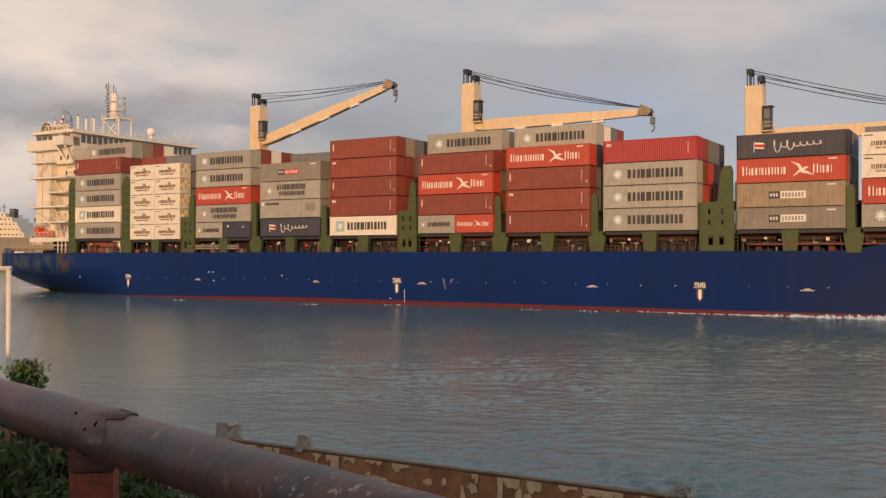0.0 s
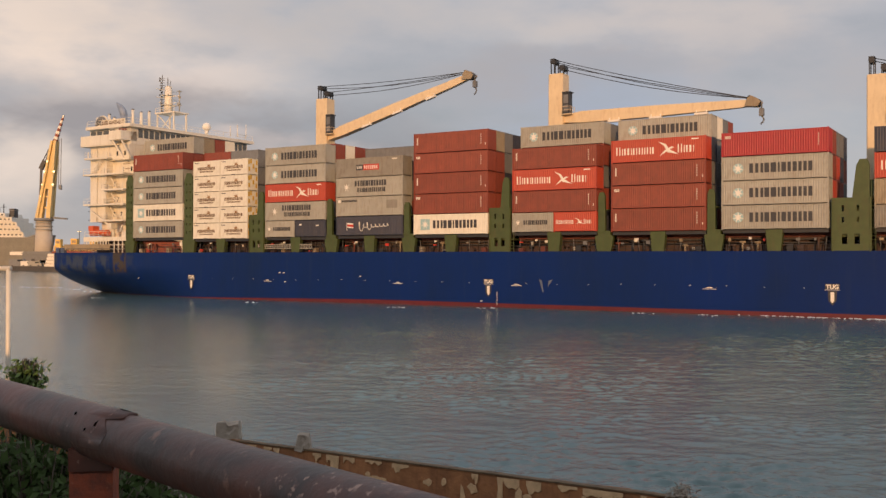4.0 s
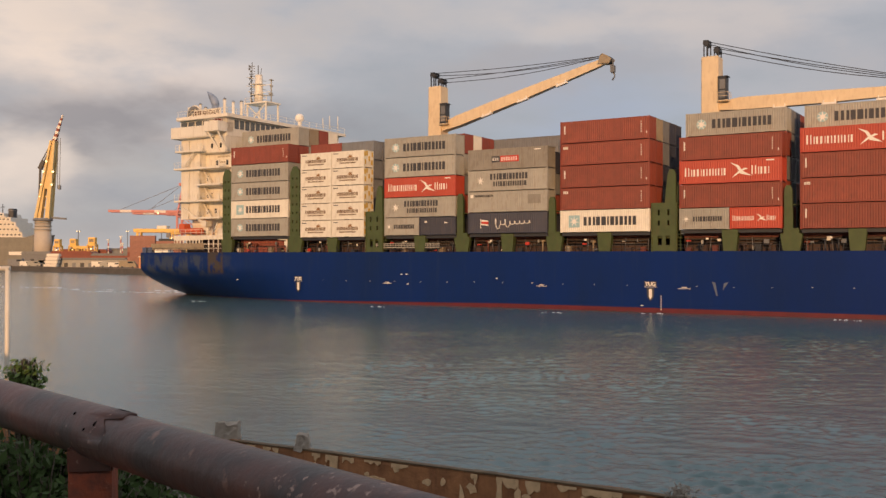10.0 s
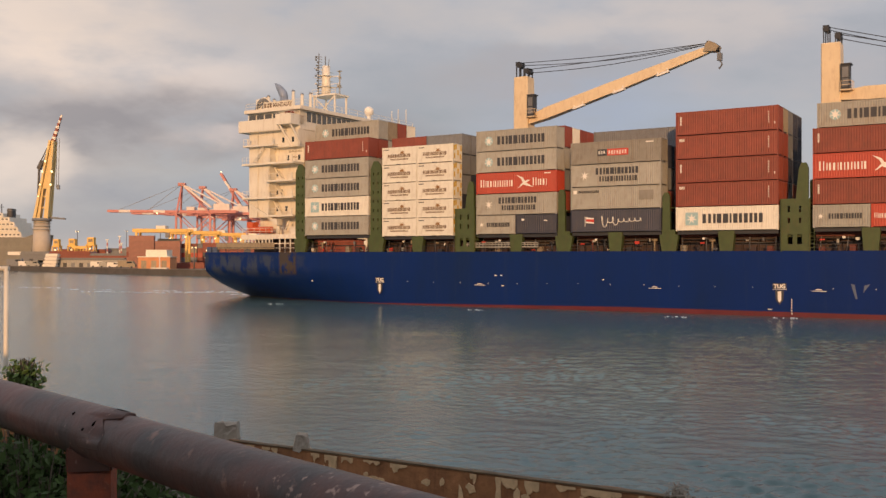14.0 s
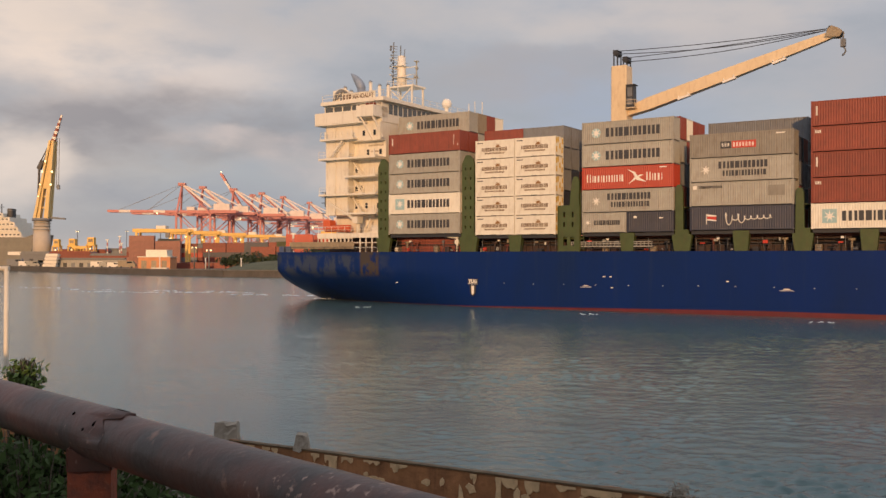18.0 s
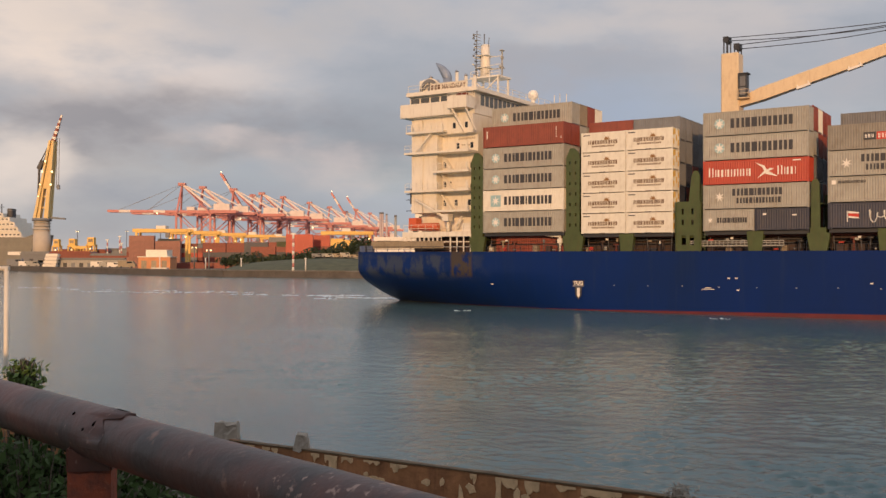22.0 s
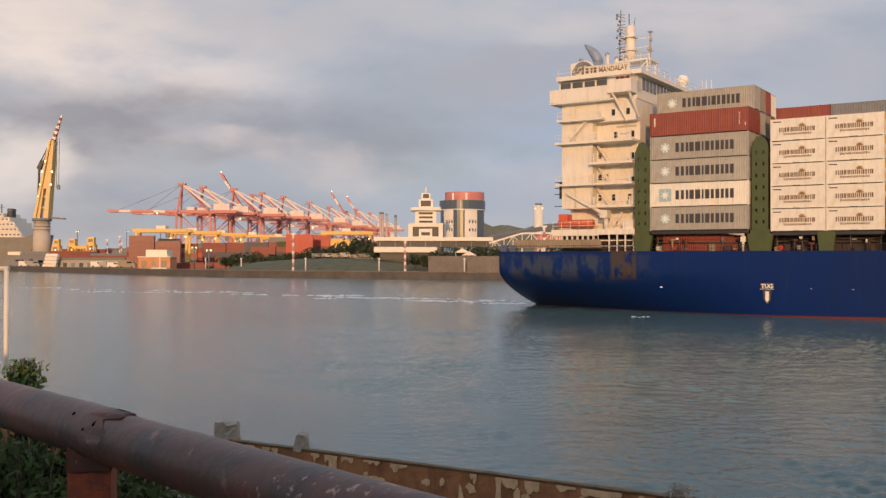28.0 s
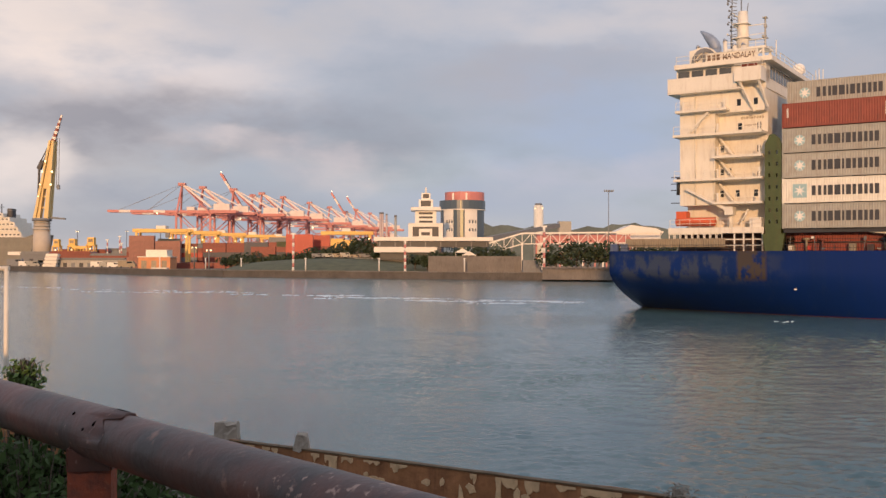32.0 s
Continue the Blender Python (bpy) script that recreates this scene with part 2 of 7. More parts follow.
def beam(bm, a, b, w, h=None, taper=1.0):
    """A square bar from a to b, w wide and h deep; the far end is taper times as large."""
    a, b = Vector(a), Vector(b)
    d = (b - a).normalized()
    up = Vector((0, 0, 1)) if abs(d.z) < 0.95 else Vector((0, 1, 0))
    s = d.cross(up).normalized()
    u = s.cross(d).normalized()
    h = w if h is None else h
    vs = []
    for p, k in ((a, 1.0), (b, taper)):
        for i, j in ((-1, -1), (1, -1), (1, 1), (-1, 1)):
            vs.append(bm.verts.new(p + s * (i * w * k / 2) + u * (j * h * k / 2)))
    for f in ((0, 3, 2, 1), (4, 5, 6, 7), (0, 1, 5, 4), (1, 2, 6, 5), (2, 3, 7, 6), (3, 0, 4, 7)):
        bm.faces.new([vs[i] for i in f])


def tube(bm, a, b, r, n=8, r2=None):
    a, b = Vector(a), Vector(b)
    r2 = r if r2 is None else r2
    d = (b - a).normalized()
    up = Vector((0, 0, 1)) if abs(d.z) < 0.95 else Vector((0, 1, 0))
    s = d.cross(up).normalized()
    u = s.cross(d)
    rings = []
    for p, k in ((a, r), (b, r2)):
        rings.append([bm.verts.new(p + (s * math.cos(2 * math.pi * i / n) + u * math.sin(2 * math.pi * i / n)) * k) for i in range(n)])
    for i in range(n):
        f = bm.faces.new((rings[0][i], rings[0][(i + 1) % n], rings[1][(i + 1) % n], rings[1][i]))
        f.smooth = True
    bm.faces.new(rings[0][::-1])
    bm.faces.new(rings[1])


def wire(bm, pts, r, n=5):
    """One continuous round cable through the points."""
    rings = []
    for i, p in enumerate(pts):
        d = (pts[min(i + 1, len(pts) - 1)] - pts[max(i - 1, 0)]).normalized()
        s = d.cross(Vector((0, 0, 1)) if abs(d.z) < 0.95 else Vector((0, 1, 0))).normalized()
        u = s.cross(d)
        rings.append([bm.verts.new(p + (s * math.cos(2 * math.pi * j / n) + u * math.sin(2 * math.pi * j / n)) * r) for j in range(n)])
    for a, b in zip(rings, rings[1:]):
        for j in range(n):
            bm.faces.new((a[j], a[(j + 1) % n], b[(j + 1) % n], b[j])).smooth = True
    bm.faces.new(rings[0][::-1])
    bm.faces.new(rings[-1])


def slab(bm, poly, y0, y1):
    """A plate: a polygon in x, z, pushed out from y0 to y1."""
    a = [bm.verts.new((x, y0, z)) for x, z in poly]
    b = [bm.verts.new((x, y1, z)) for x, z in poly]
    n = len(poly)
    bm.faces.new(a)
    bm.faces.new(b[::-1])
    for i in range(n):
        bm.faces.new((a[i], b[i], b[(i + 1) % n], a[(i + 1) % n]))


def flat(bm, poly, z0, z1):
    """A plate: a polygon in x, y, pushed up from z0 to z1."""
    a = [bm.verts.new((x, y, z0)) for x, y in poly]
    b = [bm.verts.new((x, y, z1)) for x, y in poly]
    n = len(poly)
    bm.faces.new(a[::-1])
    bm.faces.new(b)
    for i in range(n):
        bm.faces.new((a[i], a[(i + 1) % n], b[(i + 1) % n], b[i]))


def ball(bm, c, r, n=10, m=6, sz=1.0):
    bmesh.ops.create_uvsphere(bm, u_segments=n, v_segments=m, radius=r, matrix=Matrix.Translation(c) @ Matrix.Diagonal((1, 1, sz, 1)))


def mesh_of(name, bm, material, fix=True):
    if fix:
        bmesh.ops.recalc_face_normals(bm, faces=bm.faces)
    me = bpy.data.meshes.new(name)
    bm.to_mesh(me)
    bm.free()
    me.materials.append(M[material] if isinstance(material, str) else material)
    return me


def part(name, bm, material, parent, label="", at=None):
    me = bm if isinstance(bm, bpy.types.Mesh) else mesh_of(name, bm, material)
    ob = new(name, me)
    ob.parent = parent
    if at is not None:
        ob.matrix_basis = at
    return tagged(ob, label) if label else ob


def bars(name, ends, material, parent, label=""):
    """Each bar (a, b, width[, depth]) is a part of its own."""
    for a, b, *w in ends:
        bm = bmesh.new()
        beam(bm, a, b, *w)
        part(name, bm, material, parent, label)


def thing(name, m, label, category, group="", kind=""):
    ob = new(name)
    ob.empty_display_size = 0.5
    ob.matrix_basis = m
    return tagged(ob, label, category, group, kind)


def solo(name, bm, material, label, category, group="", kind="", m=None):
    ob = new(name, mesh_of(name, bm, material))
    if m is not None:
        ob.matrix_basis = m
    return tagged(ob, label, category, group, kind)


def spot(a, b, d):
    """Place at distance d along the axis, a to the right and b above eye level in 1/1716 of d."""
    return Vector((a * d / K, d, EYE + b * d / K))


# ---- ship's path: seconds, place of its origin on the water, heading below the x axis ----
SHIP_PATH = [
    (0, -55.402, 170.515, 31.045),
    (2, -48.845, 166.655, 31.192),
    (4, -42.246, 162.730, 31.339),
    (6, -35.614, 158.740, 31.486),
    (8, -28.960, 154.689, 31.632),
    (10, -22.289, 150.583, 31.779),
    (12, -15.608, 146.425, 31.926),
    (14, -8.922, 142.224, 32.073),
    (16, -2.232, 137.988, 32.220),
    (18, 4.459, 133.727, 32.367),
    (20, 11.153, 129.451, 32.514),
    (22, 17.849, 125.172, 32.661),
    (24, 24.552, 120.905, 32.808),
    (26, 31.267, 116.663, 32.955),
    (28, 37.998, 112.463, 33.102),
    (30, 44.754, 108.322, 33.249),
    (32, 51.544, 104.258, 33.396),
]
AFLOAT = []           # what sails: (object, pose in the ship's space)


def sail(ob, m):
    AFLOAT.append((ob, m))
    t, x, y, h = SHIP_PATH[0]
    ob.matrix_basis = pose(x, y, 0, 0, 0, -h) @ m
    return ob


# ---- the ship: x forward from the aft end of the second bay, y inboard from the starboard side, z from the water ----
BEAM, MID = 32.2, 16.1
DECK = 7.6
AFT, FORE = -36.2, 166.0


def ease(x, a, b):
    t = min(1.0, max(0.0, (x - a) / (b - a)))
    return t * t * (3 - 2 * t)


def deck_z(s):
    return DECK + 3.3 * ease(s, 116, 134) + 1.6 * ease(s, 126, 166)


def half_beam(s, z):
    k = min(1.0, max(0.0, (s - AFT) / 40.0))
    low = max(0.0, 1 - z / 5.0)
    h = MID - 10.9 * (1 - k) ** 1.5 * low ** 1.6
    wl = 1 - max(0.0, (s - 104) / 62) ** 2.2
    dk = 1 - max(0.0, (s - 122) / 48) ** 2.6
    f = min(1.0, max(0.0, z / 12.0))
    return max(0.05, min(h, MID * max(0.0, wl + (dk - wl) * f)))


def boot_z(s):
    return max(0.05, min(0.12 + 0.0125 * s, 0.66 - 0.002 * s))


def stations():
    s, out = AFT, []
    while s < FORE:
        out.append(s)
        s += 1.2 if s < 0 else (6.0 if s < 96 else 2.0)
    return out + [FORE]


def hull_shell(z_of, steps):
    """Loft of both sides between the two heights that z_of gives at each station."""
    bm = bmesh.new()
    for side in (-1, 1):
        rows = []
        for s in stations():
            z0, z1 = z_of(s)
            rows.append([bm.verts.new((s, MID + side * half_beam(s, z0 + (z1 - z0) * i / steps), z0 + (z1 - z0) * i / steps)) for i in range(steps + 1)])
        for a, b in zip(rows, rows[1:]):
            for i in range(steps):
                q = (a[i], b[i], b[i + 1], a[i + 1])
                f = bm.faces.new(q if side < 0 else q[::-1])
                f.smooth = True
        if side < 0:
            first = rows[0]
        else:
            for i in range(steps):
                bm.faces.new((rows[0][i], rows[0][i + 1], first[i + 1], first[i]))
    return bm


def hull_paint():
    """Blue hull paint, scuffed to grey round the stern, with a bare brown patch; the bow's shade is painted in."""
    m = bpy.data.materials.new("hull_paint")
    m.use_nodes = True
    nt = m.node_tree
    N, L = nt.nodes.new, nt.links.new
    b = nt.nodes["Principled BSDF"]
    b.inputs["Roughness"].default_value = 0.36
    b.inputs["Specular IOR Level"].default_value = 0.22
    co = N("ShaderNodeTexCoord")
    sep = N("ShaderNodeSeparateXYZ")
    L(co.outputs["Object"], sep.inputs[0])

    def noise_tex(scale, sc, detail=7):
        mp = N("ShaderNodeMapping")
        mp.inputs["Scale"].default_value = sc
        L(co.outputs["Object"], mp.inputs[0])
        n = N("ShaderNodeTexNoise")
        n.inputs["Scale"].default_value = scale
        n.inputs["Detail"].default_value = detail
        n.inputs["Roughness"].default_value = 0.65
        L(mp.outputs[0], n.inputs[0])
        return n.outputs[0]

    def rng(v, a, bb, c=0.0, d=1.0):
        r = N("ShaderNodeMapRange")
        r.inputs[1].default_value, r.inputs[2].default_value, r.inputs[3].default_value, r.inputs[4].default_value = a, bb, c, d
        L(v, r.inputs[0])
        return r.outputs[0]

    def mul(*vs):
        v = vs[0]
        for w in vs[1:]:
            k = N("ShaderNodeMath")
            k.operation = "MULTIPLY"
            L(v, k.inputs[0])
            L(w, k.inputs[1])
            v = k.outputs[0]
        return v

    def mix(f, a, c):
        k = N("ShaderNodeMix")
        k.data_type = "RGBA"
        L(f, k.inputs[0])
        if isinstance(a, tuple):
            k.inputs[6].default_value = (*a, 1)
        else:
            L(a, k.inputs[6])
        k.inputs[7].default_value = (*c, 1)
        return k.outputs[2]

    col = mix(rng(noise_tex(1.0, (0.12, 0.12, 0.05)), 0.35, 0.7), (0.0032, 0.022, 0.136), (0.005, 0.02, 0.092))
    col = mix(rng(noise_tex(1.0, (0.9, 0.9, 0.07)), 0.55, 0.8, 0, 0.5), col, (0.02, 0.038, 0.10))
    worn = mul(rng(sep.outputs[0], -13, -19), rng(noise_tex(1.0, (0.55, 0.55, 0.28)), 0.46, 0.56), rng(sep.outputs[2], 3.4, 4.6), rng(sep.outputs[2], 7.4, 6.9))
    col = mix(worn, col, (0.036, 0.052, 0.098))
    # patchy darker bow: shade of the flare painted in along with dirt
    bow_shade_dirt = mul(rng(sep.outputs[0], 108, 116), rng(noise_tex(1.0, (0.3, 0.3, 0.3)), 0.3, 0.55, 0.1, 0.45))
    col = mix(bow_shade_dirt, col, (0.012, 0.022, 0.05))
    patch = mul(rng(sep.outputs[0], -20.1, -19.7), rng(sep.outputs[0], -16.3, -16.7), rng(sep.outputs[2], 3.9, 4.4), rng(noise_tex(1.0, (0.9, 0.9, 0.5)), 0.4, 0.5))
    col = mix(patch, col, (0.06, 0.05, 0.045))
    L(col, b.inputs["Base Color"])
    bp = N("ShaderNodeBump")
    bp.inputs["Strength"].default_value, bp.inputs["Distance"].default_value = 0.25, 0.05
    L(noise_tex(1.0, (0.5, 0.5, 0.35), 3), bp.inputs["Height"])
    L(bp.outputs[0], b.inputs["Normal"])
    return m


def lettering(text, size, m, parent, material, label, bold=0.0):
    cu = bpy.data.curves.new("lettering", "FONT")
    cu.offset = bold
    cu.body, cu.size, cu.extrude, cu.align_x = text, size, 0.01, "CENTER"
    tmp = bpy.data.objects.new("tmp", cu)
    me = bpy.data.meshes.new_from_object(tmp)
    bpy.data.objects.remove(tmp)
    me.materials.clear()
    me.materials.append(M[material])
    ob = part("lettering", me, material, parent, label, at=m)
    return ob


FACE = pose(0, 0, 0, 90, 0, 0)      # stands a flat drawing up on the starboard side


def build_hull(ship):
    paint = hull_paint()
    hull = part("hull", hull_shell(lambda s: (boot_z(s), deck_z(s)), 14), paint, ship, "blue painted steel hull with scuffed stern")
    part("boot_topping", hull_shell(lambda s: (-5.0, boot_z(s)), 4), "boot_red", ship, "red band of antifouling paint at the waterline")
    bm = bmesh.new()
    st = [s for s in stations() if s < 108]
    flat(bm, [(s, MID - half_beam(s, 7.6) + 0.08) for s in st] + [(s, MID + half_beam(s, 7.6) - 0.08) for s in st[::-1]], DECK - 0.35, DECK - 0.15)
    part("main_deck", bm, "deck_red", ship)
    bm = bmesh.new()
    st = [s for s in stations() if s >= 106]
    flat(bm, [(s, MID - half_beam(s, 9.5) + 0.1) for s in st] + [(s, MID + half_beam(s, 9.5) - 0.1) for s in st[::-1]], 8.3, 8.5)
    part("forecastle_deck", bm, "deck_red", ship)
    for s in (-0.4, 56.5, 101.0):
        part("tug_mark", bmesh_box(s - 0.78, s + 0.78, -0.008, 0.02, 3.2, 3.84), "ink", hull)
        lettering("TUG", 0.66, Matrix.Translation((s, -0.03, 3.28)) @ FACE, hull, "ink_white", "white word painted on the hull", 0.025)
        bm = bmesh.new()
        slab(bm, [(s - 0.8, 3.12), (s + 0.8, 3.12), (s + 0.8, 3.17), (s - 0.8, 3.17)], -0.012, 0.02)
        slab(bm, [(s - 0.2, 2.9), (s - 0.2, 1.9), (s, 1.6), (s + 0.2, 1.9), (s + 0.2, 2.9)], -0.012, 0.02)
        part("tug_mark", bm, "ink_white", hull)
        bm = bmesh.new()
        slab(bm, [(s - 0.5, 3.05), (s + 0.5, 3.05), (s + 0.42, 1.9), (s, 1.35), (s - 0.42, 1.9)], -0.006, 0.02)
        part("tug_mark", bm, "ink", hull)
    rr = random.Random(4)
    s = 4.5
    while s < 118:
        if abs(s - 56.5) > 2 and abs(s - 101) > 2:
            bm = bmesh.new()
            z = 3.32 + rr.uniform(-0.08, 0.08)
            box(bm, s - 0.08, s + 0.08, -0.012, 0.02, z, z + 0.06)
            part("frame_mark", bm, "ink_white", hull)
        s += 4.45
    for s in (16.5, 41.5, 60.8, 87.0, 113.5):
        bm = bmesh.new()
        box(bm, s - 0.8, s + 0.8, -0.012, 0.02, 2.97, 3.03)
        slab(bm, [(s - 0.4, 3.12), (s + 0.4, 3.12), (s + 0.3, 3.22), (s - 0.3, 3.22)], -0.012, 0.02)
        part("load_mark", bm, "ink_white", hull)
    for s, z in ((19.0, 4.3), (19.9, 4.3), (20.1, 2.9), (34.7, 3.9), (-13.2, 3.1)):
        bm = bmesh.new()
        box(bm, s - 0.16, s + 0.16, -0.012, 0.02, z, z + 0.13)
        part("hull_mark", bm, "ink_white", hull)
    # draught scale
    for i in range(6):
        part("draught_mark", bmesh_box(57.8, 57.92, -0.012, 0.02, 0.3 + i * 0.32, 0.47 + i * 0.32), "ink_white", hull)
    part("draught_mark", bmesh_box(55.2, 55.6, -0.012, 0.02, 0.75, 0.85), "ink_white", hull)
    # dark scuff
    bm = bmesh.new()
    slab(bm, [(64.2, 3.9), (64.6, 3.8), (64.9, 2.2), (64.7, 2.2)], -0.01, 0.02)
    slab(bm, [(65.6, 3.7), (66.2, 3.9), (65.5, 2.9)], -0.01, 0.02)
    part("scuff", bm, "hull_worn", hull)
    # bulwark rail along the deck edge
    bm = bmesh.new()
    for s in range(-35, 104, 2):
        beam(bm, (s, 0.25, DECK - 0.15), (s, 0.25, DECK + 0.75), 0.05)
    for z in (0.35, 0.75):
        beam(bm, (-35, 0.25, DECK + z), (104, 0.25, DECK + z), 0.045)
    part("deck_railing", bm, "dark", ship)


# ---- containers ----
W = 2.438
MESHES = {}


def once(key, make):
    if key not in MESHES:
        MESHES[key] = make()
    return MESHES[key]


def corrugated(bm, x0, x1, z0, z1, y, depth, pitch, out=-1):
    """A sheet of trapezoid ribs in the plane y, from x0 to x1; the ribs stand out by depth."""
    n = max(1, round((x1 - x0) / pitch))
    p = (x1 - x0) / n
    xs = []
    for i in range(n):
        a = x0 + i * p
        xs += [(a, 0), (a + p * 0.26, 0), (a + p * 0.5, 1), (a + p * 0.76, 1)]
    xs.append((x1, 0))
    lo = [bm.verts.new((x, y - out * depth * (1 - k), z0)) for x, k in xs]
    hi = [bm.verts.new((x, y - out * depth * (1 - k), z1)) for x, k in xs]
    for i in range(len(xs) - 1):
        bm.faces.new((lo[i], lo[i + 1], hi[i + 1], hi[i]))


def side_mesh(Lc, H, color, ribs=True):
    def make():
        bm = bmesh.new()
        if ribs:
            corrugated(bm, 0.10, Lc - 0.10, 0.14, H - 0.10, 0.02, 0.028, 0.28)
        else:
            box(bm, 0.10, Lc - 0.10, 0.02, 0.06, 0.14, H - 0.10)
        return mesh_of("side_wall", bm, color, fix=not ribs)
    return once(("side", Lc, H, color, ribs), make)


def frame_mesh(Lc, H, color):
    def make():
        bm = bmesh.new()
        for x in (0, Lc - 0.12):
            for y in (0, W - 0.12):
                box(bm, x, x + 0.12, y, y + 0.12, 0.11, H - 0.11)
        for x in (0, Lc - 0.18):
            for y in (0, W - 0.16):
                for z in (0, H - 0.118):
                    box(bm, x - 0.004, x + 0.184, y - 0.004, y + 0.164, z, z + 0.118)
        for y in (0.01, W - 0.07):
            box(bm, 0.18, Lc - 0.18, y, y + 0.06, 0.075, 0.15)
            box(bm, 0.18, Lc - 0.18, y, y + 0.06, H - 0.11, H - 0.03)
        for x in (0.01, Lc - 0.09):
            box(bm, x, x + 0.08, 0.16, W - 0.16, 0.075, 0.15)
            box(bm, x, x + 0.08, 0.16, W - 0.16, H - 0.13, H - 0.012)
        box(bm, 0.2, Lc - 0.2, 0.1, W - 0.1, 0.12, 0.15)
        return mesh_of("corner_frame", bm, color)
    return once(("frame", Lc, H, color), make)


def roof_mesh(Lc, H, color):
    def make():
        bm = bmesh.new()
        n = int(Lc / 0.6)
        for i in range(n):
            a = 0.12 + (Lc - 0.24) * i / n
            b = 0.12 + (Lc - 0.24) * (i + 1) / n
            box(bm, a, a + (b - a) * 0.6, 0.08, W - 0.08, H - 0.05, H - 0.015)
            box(bm, a + (b - a) * 0.6, b, 0.08, W - 0.08, H - 0.06, H - 0.03)
        return mesh_of("roof", bm, color)
    return once(("roof", Lc, H, color), make)


def end_mesh(Lc, H, color):
    def make():
        bm = bmesh.new()
        corrugated(bm, 0.12, W - 0.12, 0.14, H - 0.12, 0.02, 0.04, 0.25)
        bmesh.ops.transform(bm, matrix=Matrix.Translation((Lc, 0, 0)) @ pose(0, 0, 0, 0, 0, 90), verts=bm.verts)
        return mesh_of("end_wall", bm, color, fix=False)
    return once(("end", Lc, H, color), make)


def door_mesh(H, color):
    def make():
        bm = bmesh.new()
        for y in (0.13, W / 2 + 0.01):
            box(bm, 0.02, 0.06, y, y + W / 2 - 0.14, 0.15, H - 0.13)
            for dy in (0.22, 0.78):
                tube(bm, (-0.01, y + dy, 0.1), (-0.01, y + dy, H - 0.1), 0.02, 5)
                box(bm, -0.02, 0.03, y + dy - 0.06, y + dy + 0.3, 1.1, 1.17)
        return mesh_of("doors", bm, color)
    return once(("door", H, color), make)


def blocks(bm, x0, x1, z0, z1, n, gap=0.22, tall_first=0.0, stroke=0.39):
    """A run of n plain upright bars in the place of lettering."""
    p = (x1 - x0) / n
    for i in range(n):
        top = z1 + (tall_first if i == 0 else 0.0)
        a, b = x0 + i * p, x0 + (i + 1 - gap) * p
        w = (b - a) * stroke
        for xa in (a, b - w):
            box(bm, xa, xa + w, -0.014, 0.02, z0, top)


STROKES = (((0, 0.34), (0.56, 0.84)), ((0.05, 0.3), (0.42, 0.86)), ((0, 0.52), (0.66, 0.84)), ((0, 0.42), (0.56, 0.86)), ((0.02, 0.4), (0.55, 0.84)), ((0, 0.3), (0.44, 0.8)), ((0, 0.24), (0.36, 0.84)))


def shapes(bm, x0, x1, z0, z1, n, thin=1.0, tall=0.0):
    """Plain upright bars of uneven width in the place of n letters; the first may stand taller."""
    p = (x1 - x0) / n
    for i in range(n):
        for u0, u1 in STROKES[i % 7]:
            box(bm, x0 + (i + u0) * p, x0 + (i + u0 + (u1 - u0) * thin) * p, -0.014, 0.02, z0, z1 + (tall if i == 0 else 0.0))


def rays(bm, cx, cz, r, n=7):
    pts = []
    for i in range(2 * n):
        a, q = math.pi / 2 + math.pi * i / n, r * (0.34 if i % 2 else 1.0)
        pts.append((cx + q * math.cos(a), cz + q * math.sin(a)))
    slab(bm, pts, -0.02, 0.02)


